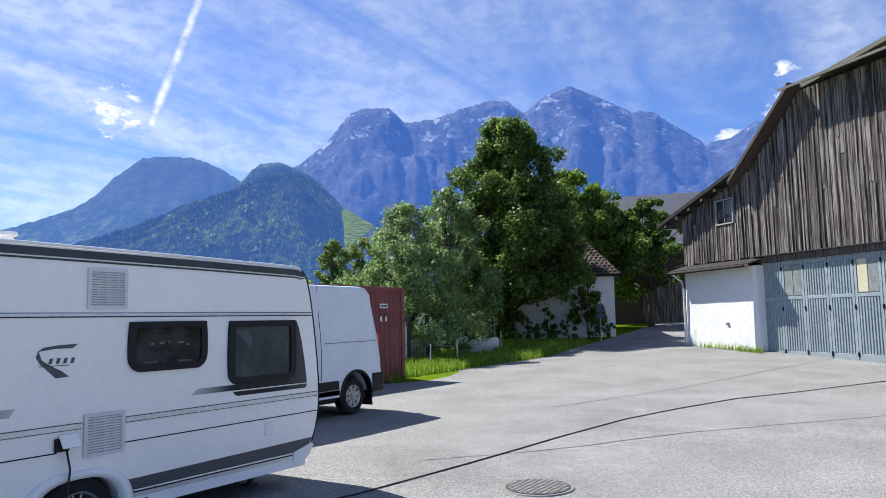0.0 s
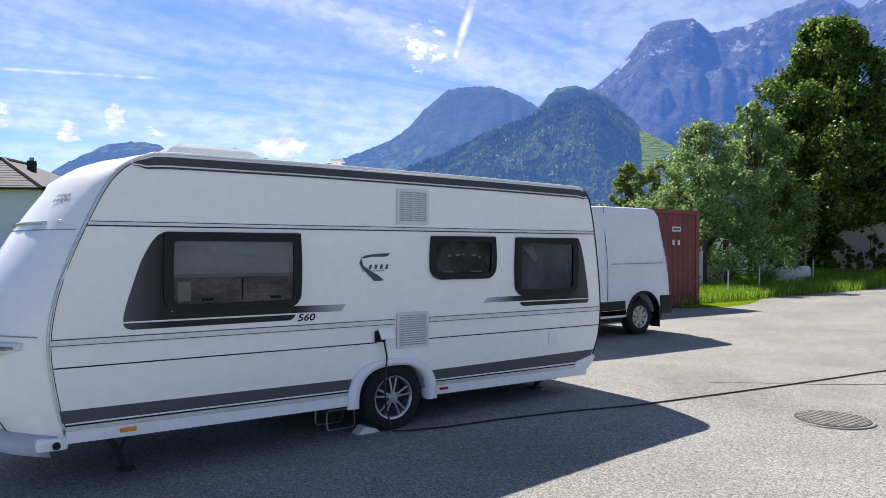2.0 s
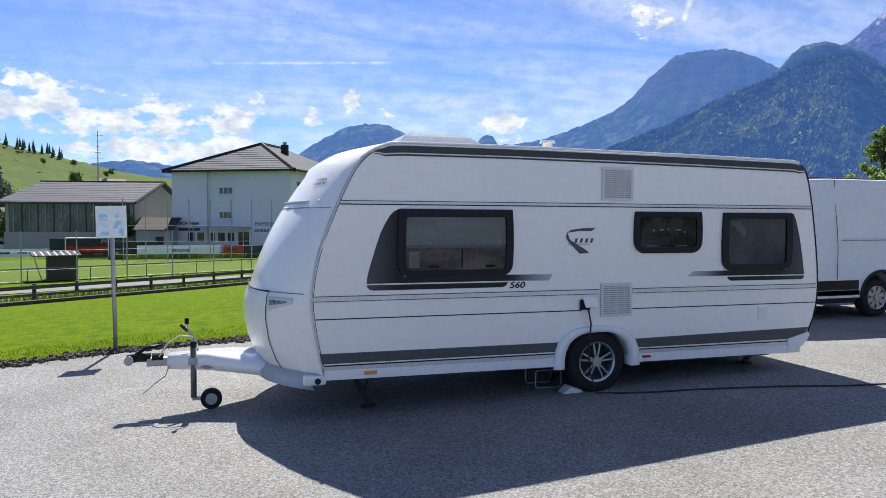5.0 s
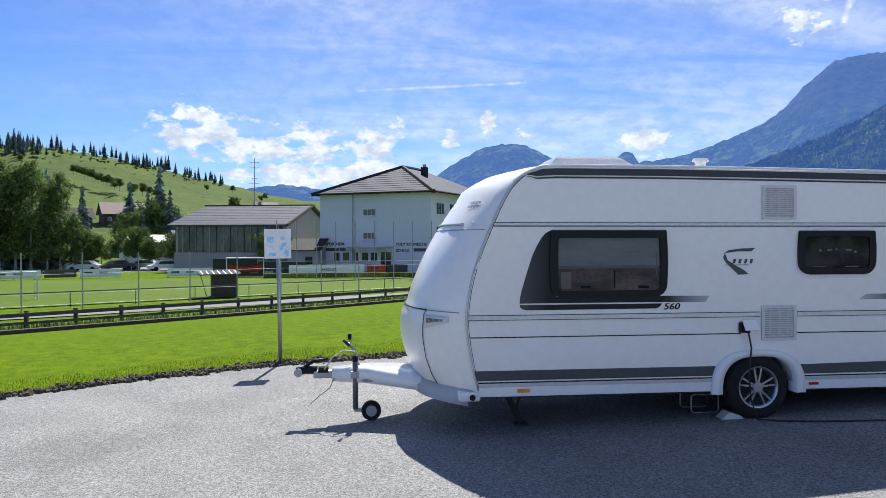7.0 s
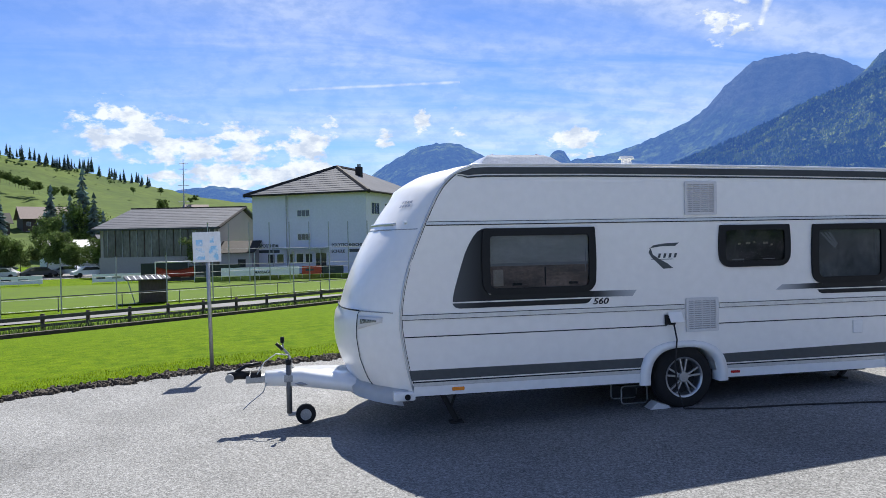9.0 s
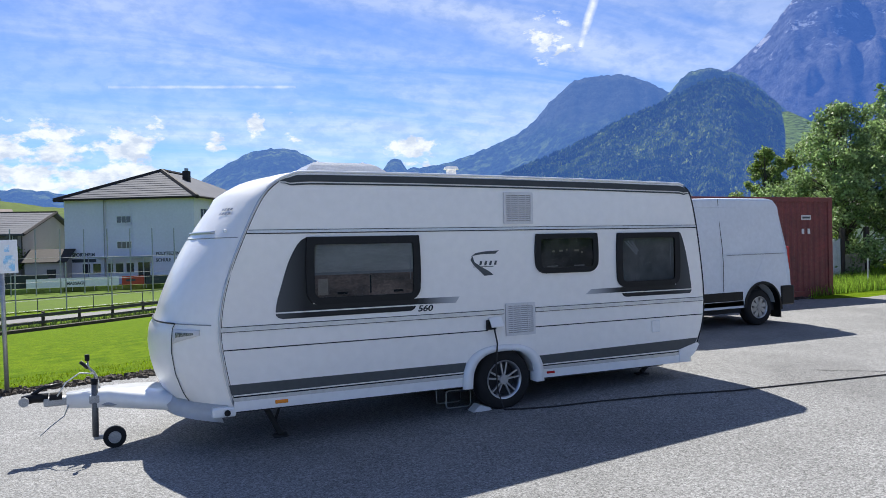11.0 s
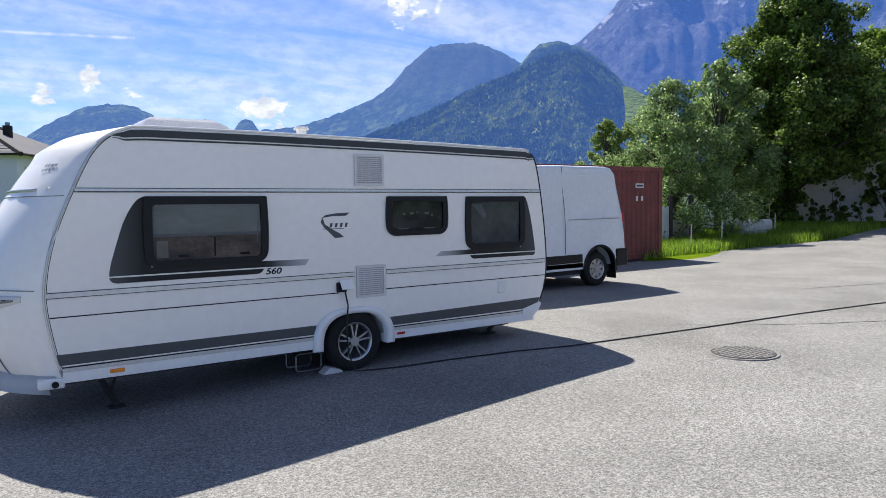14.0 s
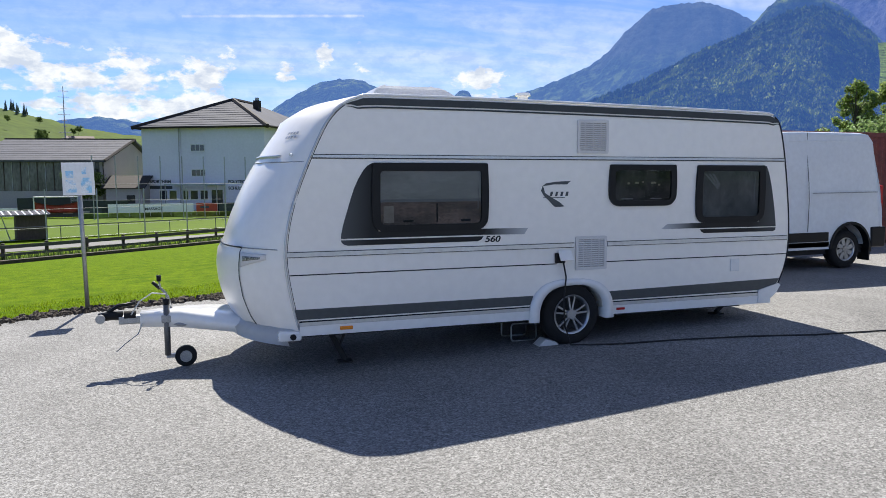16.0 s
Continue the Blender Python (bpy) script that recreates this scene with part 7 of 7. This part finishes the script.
def build_gym():
    u = Vector((0.978, -0.21, 0))
    s = thing("gymnasium", "long sports hall with glazed front and grey roof", "building", at=pose(-29.5, 96.5, -2.4, 0, 0, math.degrees(math.atan2(u.y, u.x))))
    W, D, H = 15.6, 24.0, 6.3
    part("lower_wall", boxed(0, W, 0, 0.4, 0, 2.6), BEIGE, s)
    part("upper_wall", boxed(0, W, 0.5, 0.8, 2.6, H), HALL_GLASS, s, "greyish glazed front of the hall")
    for k in range(17):
        x = W * k / 16
        part("mullion", boxed(x - 0.035, x + 0.035, 0.40, 0.5, 2.6, H), STEEL if k % 2 else DARK_WOOD, s)
    part("end_wall", boxed(W - 0.4, W, 0.4, D, 0, H), BEIGE, s)
    part("end_wall", boxed(0, 0.4, 0.4, D, 0, H), BEIGE, s)
    part("back_wall", boxed(0, W, D - 0.4, D, 0, H), BEIGE, s)
    for x in (0.0, W - 0.4):
        bm = bmesh.new()
        vs = [[bm.verts.new((xx, y, z)) for y, z in ((0, H), (D, H), (D / 2, H + 2.9))] for xx in (x, x + 0.4)]
        bm.faces.new(vs[0])
        bm.faces.new(vs[1][::-1])
        for i in range(3):
            bm.faces.new((vs[0][i], vs[0][(i + 1) % 3], vs[1][(i + 1) % 3], vs[1][i]))
        bmesh.ops.recalc_face_normals(bm, faces=bm.faces[:])
        part("gable", bm, BEIGE, s)
    ang = math.degrees(math.atan(3.0 / 12))
    for sgn in (0, 1):
        slab = part("roof", boxed(-0.6, W + 0.6, 0 if sgn == 0 else -13.2, 13.2 if sgn == 0 else 0, 0, 0.25), ROOF_GREY, s, "grey sheet roof", at=pose(0, -0.8 if sgn == 0 else D + 0.8, H - 0.15, ang if sgn == 0 else -ang, 0, 0))
        for k in range(12):
            part("roof_rib", boxed(-0.6, W + 0.6, (0.4 + 1.1 * k) if sgn == 0 else -(0.5 + 1.1 * k), (0.5 + 1.1 * k) if sgn == 0 else -(0.4 + 1.1 * k), 0.25, 0.275), ROOF_GREY, slab)
    part("ridge_cap", boxed(-0.7, W + 0.7, D / 2 - 0.5, D / 2 + 0.5, H + 2.95, H + 3.35), ROOF_DARK, s)
    part("verge", tube(bmesh.new(), [(W + 0.6, -0.8, H - 0.0), (W + 0.6, D / 2, H + 3.2)], 0.2, 5), ROOF_DARK, s)


build_gym()
link = gabled("link_building", "low beige link building with dark roof", pose(-13.6, 90.5, -2.4, 0, 0, -14), 4.2, 6.0, 3.2, 1.3, BEIGE, ROOF_DARK, 0.5, category="building")
part("window", boxed(2.4, 3.4, -0.03, 0.0, 1.1, 2.1), PANE, link)


def banner(x0, y0, x1, y1, z, h, mat, label, text=""):
    L = math.hypot(x1 - x0, y1 - y0)
    b = thing("advert_board", label, "board", at=pose(x0, y0, z, 0, 0, math.degrees(math.atan2(y1 - y0, x1 - x0))), group="boards round the pitch")
    part("panel", boxed(0, L, 0, 0.06, 0.1, 0.1 + h), mat, b)
    for k in range(int(L / 2) + 1):
        part("support", boxed(k * 2.0, k * 2.0 + 0.06, 0.06, 0.1, -0.3, 0.1 + h), STEEL, b)
    if text:
        part("lettering", text_mesh(text, h * 0.45, TEXT_DARK, 0.02, 0, 0.008), None, b, at=pose(L * 0.42, -0.012, 0.1 + h * 0.25, 90, 0, 0))
    else:
        for k in range(int(L / 1.6)):
            part("print_bar", boxed(0.4 + 1.6 * k, 1.3 + 1.6 * k, -0.012, -0.002, 0.1 + h * 0.4, 0.1 + h * 0.65), FADE if k % 3 else TEXT_DARK, b)


for a0, a1, dist, mat, text in ((-5.6, 0.2, 82, SIGN_WHITE, "MASSAGE"), (0.4, 1.9, 82, BANNER_RED, ""), (2.0, 3.6, 82, BANNER_DARK, ""), (-14.4, -10.2, 90, SIGN_WHITE, ""), (-9.8, -6.0, 86, BANNER_DARK, ""), (-25.5, -22.6, 92, SIGN_WHITE, ""), (-22.4, -20.4, 92, BANNER_BROWN, ""), (-20.2, -17.5, 92, SIGN_WHITE, "")):
    ends = [(-3.9 + dist * math.sin(radians(a)), -6.8 + dist * math.cos(radians(a))) for a in (a0, a1)]
    banner(*ends[0], *ends[1], -2.38 + (0.5 if dist < 84 else 0.0), 0.9, mat, "white printed advertising board on the fence" if mat is SIGN_WHITE else "coloured advertising board on the fence", text)

OLD_RED = material("faded_red_net", (0.24, 0.06, 0.045), 0.8, vary=0.3, scale=3.0)
SCREEN = material("dark_green_screen", (0.028, 0.042, 0.036), 0.8, vary=0.2, scale=2.0)
for a0, a1, tall in ((-11.2, -7.9, 2.1), (-7.9, -4.2, 1.7)):
    (xa, ya), (xb, yb) = [(-3.9 + 88 * math.sin(radians(q)), -6.8 + 88 * math.cos(radians(q))) for q in (a0, a1)]
    screen = thing("fence_screen", "dark green windbreak screen stretched on the fence", "screen", at=pose(xa, ya, -2.38, 0, 0, math.degrees(math.atan2(yb - ya, xb - xa))), group="screens before the hall")
    wide = math.hypot(xb - xa, yb - ya)
    part("cloth", boxed(0, wide - 0.1, 0, 0.03, 0.05, tall), SCREEN, screen)
    for k in range(int(wide / 1.5) + 1):
        part("post", boxed(k * 1.5, k * 1.5 + 0.05, 0.03, 0.08, -0.1, tall + 0.1), STEEL, screen)
gx, gy = -3.9 + 84 * math.sin(radians(-8.85)), -6.8 + 84 * math.cos(radians(-8.85))
far_goal = thing("football_goal", "white football goal at the far side of the pitch", "goal", at=pose(gx, gy, height(gx, gy), 0, 0, 9))
part("crossbar", tube(bmesh.new(), [(-2.0, 0, 2.3), (2.0, 0, 2.3)], 0.06, 8), LABEL_WHITE, far_goal)
for x in (-2.0, 2.0):
    part("upright", tube(bmesh.new(), [(x, 0, 0), (x, 0, 2.3)], 0.06, 8), LABEL_WHITE, far_goal)
tarp = thing("red_net", "slack red net hung behind the far goal", "net", at=pose(gx - 0.2, gy + 1.4, height(gx, gy + 1.4), 0, 0, 9))
bm = bmesh.new()
rows = [[bm.verts.new((-2.0 + 4.0 * i / 16, 0.08 * math.sin(i * 1.3 + j), 0.6 + 1.15 * j / 4 - 0.35 * math.sin(math.pi * i / 16) * j / 4)) for i in range(17)] for j in range(5)]
for a, c in zip(rows, rows[1:]):
    for i in range(16):
        bm.faces.new((a[i], a[i + 1], c[i + 1], c[i]))
bmesh.ops.solidify(bm, geom=bm.faces[:], thickness=0.03)
part("cloth", bm, OLD_RED, tarp, smooth=True)
for x in (-2.0, 2.0):
    part("pole", tube(bmesh.new(), [(x, 0, -0.1), (x, 0, 1.85)], 0.03, 6), STEEL, tarp)

bank = bmesh.new()
for k in range(12):
    a = [-7.5 + 1.05 * k, -6.45 + 1.05 * k]
    (xa, ya), (xb, yb) = [(-3.9 + 83 * math.sin(radians(q)), -6.8 + 83 * math.cos(radians(q))) for q in a]
    vs = [bank.verts.new(p) for p in ((xa, ya, -2.5), (xb, yb, -2.5), (xb, yb, -1.85), (xa, ya, -1.85), (xa, ya + 1.2, -2.5), (xb, yb + 1.2, -2.5), (xb, yb + 1.0, -1.85), (xa, ya + 1.0, -1.85))]
    for f in ((0, 1, 2, 3), (5, 4, 7, 6), (3, 2, 6, 7), (4, 0, 3, 7), (1, 5, 6, 2)):
        bank.faces.new([vs[q] for q in f])
tagged(part("hedge_bank", bank, LEAF_FAR), "low dark green bank below the school", "hedge", kind="structure")

# ---- hills, woods and village on the far side ----
HILL = material("hill_meadow", (0.092, 0.129, 0.032), 0.95, vary=0.2, scale=0.02, bump=0.5, bump_scale=0.6, second=(0.062, 0.094, 0.028), spec=0.05)
HILL_PROFILE = [(-80, 5.2), (-50, 5.9), (-33, 6.9), (-25, 6.9), (-22, 6.8), (-19.5, 6.5), (-17.8, 6.1), (-15.6, 5.75), (-14, 5.3), (-12, 4.85), (-10, 4.4), (-7.5, 3.8), (-5, 3.4), (-2, 3.2), (3, 2.9), (10, 2.6), (18, 2.2), (30, 1.6)]
ridge("hillside", HILL_PROFILE, 520, 170, 700, HILL, 0.05, "green meadow hill beyond the village", 51, 0.5, -2.4)
ridge("backdrop_far_hill", [(-30, 2.5), (-12, 3.4), (-8, 4.1), (-6, 4.35), (-3, 4.0), (2, 3.6), (8, 3.4), (20, 3.4)], 3600, 2500, 4200, PEAK, 0.08, "low ridge far behind the hill, blue with painted haze", 61)


def hill_at(az, share):
    """A place on the near hill: bearing, and the share of the way from its foot to its crest."""
    d = 170 + 350 * share
    top = 520 * math.tan(radians(lerp_table(HILL_PROFILE, az)))
    return d * math.sin(radians(az)), d * math.cos(radians(az)), -2.4 + (top + 2.4) * share ** 1.25


def conifer_mesh(seed, tall):
    """Drooping sprays of needles in whorls, shorter towards the tip, with gaps between them."""
    rng = np.random.default_rng(seed)
    verts, faces = [], []
    whorls = 20
    for k in range(whorls):
        f = k / whorls
        z0 = tall * (0.07 + 0.90 * f)
        reach = tall * 0.20 * (1 - f) ** 0.8 + tall * 0.012
        for q in range(9):
            if rng.random() < 0.12:
                continue
            a = 2 * math.pi * (q + rng.uniform(-0.3, 0.3)) / 9 + k * 0.7
            r, w = reach * rng.uniform(0.55, 1.2), reach * rng.uniform(0.22, 0.36)
            ca, sa = math.cos(a), math.sin(a)
            zz = z0 + tall * rng.uniform(-0.018, 0.018)
            base = len(verts)
            verts += [(0, 0, zz + tall * 0.035), (0.55 * r * ca - w * sa, 0.55 * r * sa + w * ca, zz - 0.12 * r), (r * ca, r * sa, zz - 0.22 * r), (0.55 * r * ca + w * sa, 0.55 * r * sa - w * ca, zz - 0.12 * r),
                      (0.5 * r * ca, 0.5 * r * sa, zz - 0.42 * r)]
            faces += [(base, base + 1, base + 2), (base, base + 2, base + 3), (base, base + 4, base + 2)]
    top = len(verts)
    verts += [(0.04 * tall, 0, 0.93 * tall), (-0.02 * tall, 0.03 * tall, 0.93 * tall), (-0.02 * tall, -0.03 * tall, 0.93 * tall), (0, 0, tall * 1.02)]
    faces += [(top, top + 1, top + 3), (top + 1, top + 2, top + 3), (top + 2, top, top + 3)]
    return raw("crown", verts, faces, HAZY_NEEDLE)


def stick(tall):
    return mesh_of(tube(bmesh.new(), [(0, 0, -0.6), (0, 0, tall * 0.9)], tall * 0.014 + 0.05, 6, ends=0.02), "trunk", BARK)


CONIFERS = [(conifer_mesh(s, t), stick(t)) for s, t in ((1, 11.0), (2, 14.0), (3, 9.0), (4, 12.5))]


def broadleaf_mesh(seed, tall, r, leaves, size):
    rng = np.random.default_rng(seed)
    cs = [(rng.normal(0, r * 0.45), rng.normal(0, r * 0.45), tall * rng.uniform(0.35, 0.88)) for _ in range(40)]
    q = leaf_cloud(cs, [tall * rng.uniform(0.06, 0.14) for _ in cs], leaves, size, rng)
    me = bpy.data.meshes.new("crown")
    me.from_pydata(q.tolist(), [], np.arange(len(q)).reshape(-1, 4).tolist())
    me.materials.append(LEAF_FAR)
    return me


LEAF_BIRCH = material("birch_leaf", (0.185, 0.255, 0.085), 0.7, vary=0.3, scale=0.3, per="island", spec=0.1, translucent=0.35)
BROAD = [(broadleaf_mesh(s, 9.0, 3.2, 9000, 0.24), stick(6.0)) for s in (5, 6, 7)]


def birch_kit(seed, tall):
    rng = np.random.default_rng(seed)
    cs, rs = [], []
    for k in range(70):
        t = (k + rng.uniform()) / 70
        wide = tall * 0.20 * math.sin(math.pi * (0.15 + 0.8 * t)) ** 0.8
        a = rng.uniform(0, 6.28)
        cs.append((wide * rng.uniform(0.2, 1.0) * math.cos(a), wide * rng.uniform(0.2, 1.0) * math.sin(a), tall * (0.16 + 0.82 * t)))
        rs.append(tall * rng.uniform(0.03, 0.07))
    q = leaf_cloud(cs, rs, 8000, 0.22, rng)
    me = bpy.data.meshes.new("crown")
    me.from_pydata(q.tolist(), [], np.arange(len(q)).reshape(-1, 4).tolist())
    me.materials.append(LEAF_BIRCH)
    return me, mesh_of(tube(bmesh.new(), [(0, 0, -0.4), (0.1, 0, tall * 0.4), (0, 0.1, tall * 0.92)], 0.16, 6, ends=0.03), "trunk", PALE_BARK)


PALE_BARK = material("pale_bark", (0.42, 0.40, 0.36), 0.85, vary=0.3, scale=6.0, second=(0.12, 0.11, 0.10))
BIRCH = [birch_kit(21, 13.0), birch_kit(22, 11.5)]


def put_tree(kit, x, y, z, scale, name, label, group):
    t = thing(name, label, "tree", at=Matrix.Translation((x, y, z)) @ Matrix.Rotation(rng_spots.uniform(0, 6.28), 4, "Z") @ Matrix.Diagonal((scale, scale, scale * rng_spots.uniform(0.9, 1.15), 1)), group=group)
    part("trunk", kit[1], None, t)
    part("crown", kit[0], None, t)


for k in range(110):
    az = -27 + 16 * rng_spots.random() ** 0.9 if k < 95 else rng_spots.uniform(-40, -25)
    share = rng_spots.uniform(0.93, 1.0) if az > -22 else rng_spots.uniform(0.84, 1.0)
    x, y, z = hill_at(az, share)
    put_tree(CONIFERS[k % 4], x, y, z - 0.6, rng_spots.uniform(0.28, 0.66), "spruce_tree", "dark spruce on the hill's crest", "spruces on the hill")
for k in range(120):
    x, y, z = hill_at(rng_spots.uniform(-31, -23.3), rng_spots.uniform(0.82, 1.0))
    put_tree(CONIFERS[k % 4], x, y, z - 0.6, rng_spots.uniform(0.45, 0.8), "spruce_tree", "dark spruce in the wood on the hill's crest", "spruces on the hill")
for k in range(30):
    s = k % 18 / 17
    x, y, z = hill_at(-21.4 + 2.9 * s, 0.66 - 0.10 * s + rng_spots.uniform(-0.012, 0.012)) if k < 18 else hill_at(rng_spots.uniform(-18, -15.6), rng_spots.uniform(0.52, 0.56))
    put_tree(BROAD[k % 3], x, y, z - 0.8, rng_spots.uniform(0.4, 0.6), "hedgerow_tree", "bushy tree in a hedgerow across the meadow", "hedgerow on the hill")
for k in range(40):
    x, y, z = hill_at(rng_spots.uniform(-23, -13), rng_spots.uniform(0.84, 0.97))
    put_tree(BROAD[k % 3], x, y, z - 0.5, rng_spots.uniform(0.12, 0.28), "hillside_shrub", "small dark shrub on the upper meadow", "shrubs on the hill")
for k in range(22):
    az = rng_spots.uniform(-26, 4)
    x, y, z = hill_at(az, rng_spots.choice((0.55, 0.78, 0.8, 0.3)) + rng_spots.uniform(-0.04, 0.04))
    put_tree(BROAD[k % 3], x, y, z - 0.5, rng_spots.uniform(0.35, 0.7), "hillside_tree", "round green tree on the meadow hill", "trees on the hill")
def far_spot(az, d):
    x, y = -3.9 + d * math.sin(radians(az)), -6.8 + d * math.cos(radians(az))
    return x, y


for k, (az, d, s, kit) in enumerate(((-25.8, 118, 1.2, BROAD[0]), (-24.4, 126, 1.45, BROAD[1]), (-23.2, 112, 1.12, BIRCH[0]), (-22.2, 113, 1.05, BIRCH[1]), (-21.4, 114, 0.98, BIRCH[0]), (-24.1, 112, 1.2, BIRCH[1]), (-25.0, 113, 1.05, BIRCH[0]), (-26.4, 112, 1.15, BIRCH[1]), (-20.5, 112, 0.72, BIRCH[1]), (-21.7, 124, 1.0, BROAD[0]), (-20.0, 122, 0.8, CONIFERS[1]), (-27.5, 112, 1.5, BROAD[2]), (-29.5, 112, 1.6, BROAD[0]), (-32, 110, 1.7, BROAD[1]),
        (-24.8, 128, 1.05, CONIFERS[0]), (-22.2, 130, 1.0, CONIFERS[1]), (-23.2, 126, 0.95, CONIFERS[3]), (-26.4, 126, 1.0, CONIFERS[1]),
        (-16.6, 190, 1.35, BROAD[2]), (-15.7, 196, 1.6, CONIFERS[0]), (-14.9, 196, 1.5, CONIFERS[1]), (-15.3, 200, 1.7, BROAD[0]), (-14.2, 190, 1.4, CONIFERS[3]), (-13.6, 188, 1.2, CONIFERS[0]), (-16.1, 188, 1.3, CONIFERS[2]),
        (-24.7, 117, 0.95, CONIFERS[1]), (-23.6, 118, 1.05, CONIFERS[3]), (-22.0, 118, 0.9, CONIFERS[1]), (-17.3, 192, 1.2, CONIFERS[2]), (-16.9, 198, 1.35, CONIFERS[1]), (-14.6, 194, 1.5, BROAD[1]), (-13.1, 194, 1.2, BROAD[0]), (-19.6, 114, 0.7, BROAD[0]), (-16.4, 113, 0.68, BROAD[2]), (-17.2, 118, 0.75, BROAD[1]), (-15.4, 112, 0.62, BROAD[0]), (-13.6, 110, 0.7, BROAD[2]), (-18.8, 116, 0.6, BROAD[2]), (-6.9, 100, 0.7, BROAD[1]))):
    x, y = far_spot(az, d)
    put_tree(kit, x, y, height(x, y) - 0.1, s, "village_tree", "leafy tree by the village" if kit in BROAD or kit in BIRCH else "dark conifer by the village", "trees by the village")


def simple_house(az, d, w, dd, h, rise, wall, roof, label, z=None):
    x, y = far_spot(az, d)
    zz = height(x, y) if z is None else z
    hs = gabled("village_house", label, pose(x, y, zz, 0, 0, -az + 8), w, dd, h, rise, wall, roof, 0.9)
    for st in range(max(1, int(h / 2.8))):
        for k in range(int(w / 3)):
            f = part("window", boxed(1.0 + 3.0 * k, 2.2 + 3.0 * k, -0.06, 0.0, 0.9 + 2.8 * st, 2.2 + 2.8 * st), LABEL_WHITE, hs)
            part("pane", boxed(1.1 + 3.0 * k, 2.1 + 3.0 * k, -0.07, -0.062, 1.0 + 2.8 * st, 2.1 + 2.8 * st), PANE, f)


simple_house(-18.6, 262, 13, 12, 6.5, 3.6, DARK_WOOD, ROOF_TILE, "dark timber village house with red-brown roof", 4.6)
simple_house(-21.4, 250, 9, 9, 5.0, 2.8, DARK_WOOD, ROOF_DARK, "brown chalet on the hill foot", 4.4)
simple_house(-8.0, 430, 12, 9, 4.0, 2.4, DARK_WOOD, ROOF_TILE, "dark farmhouse on the meadow", 17.5)
simple_house(-17.2, 150, 13, 9, 4.2, 1.2, PLASTER, LABEL_WHITE, "low building with bright metal roof")
simple_house(-13.6, 142, 10, 8, 5.2, 1.0, BEIGE, ROOF_GREY, "flat grey-roofed building behind the hall")
mast = thing("radio_mast", "slender steel lattice mast behind the hall", "mast", at=Matrix.Translation((-21.0, 113, -2.4)))
part("shaft", tube(bmesh.new(), [(0, 0, 0), (0, 0, 17.5)], 0.16, 5, ends=0.05), STEEL, mast)
for k in range(9):
    r = 0.5 + 0.35 * math.sin(k * 1.9)
    part("arm", tube(bmesh.new(), [(-r, 0, 10 + 0.85 * k), (r, 0, 10 + 0.85 * k)], 0.04, 4), STEEL, mast)


def parked_car(az, d, mat, label, turn_by):
    x, y = far_spot(az, d)
    c = thing("parked_car", label, "car", at=pose(x, y, height(x, y) + 0.04, 0, 0, turn_by), group="cars beyond the pitch")
    prof = [(-2.1, 0.35), (-2.15, 0.75), (-1.5, 0.92), (-0.7, 1.42), (0.9, 1.45), (1.6, 0.98), (2.1, 0.85), (2.15, 0.4)]
    bm = plate(bmesh.new(), prof, -0.85, 0.85)
    part("body", bm, mat, c)
    part("side_glass", plate(bmesh.new(), [(-1.2, 0.95), (-0.65, 1.36), (0.85, 1.38), (1.35, 0.98)], -0.865, -0.852), PANE, c)
    for wx in (-1.35, 1.35):
        for wy in (-0.8, 0.8):
            part("wheel", disc(bmesh.new(), (wx, wy, 0.32), (0, 1, 0), 0.32, 0.2, 16), RUBBER, c)


for k, (az, d, m) in enumerate(((-19.9, 112, CAR_SILVER), (-17.8, 112, CAR_DARK), (-15.9, 114, CAR_SILVER), (-14.6, 108, SIGN_WHITE), (-13.1, 112, CAR_SILVER), (-12.2, 114, SIGN_WHITE))):
    parked_car(az, d, m, ("silver" if m is CAR_SILVER else "dark" if m is CAR_DARK else "white") + " car parked beyond the pitch", -az + (15 if k % 2 else -20))
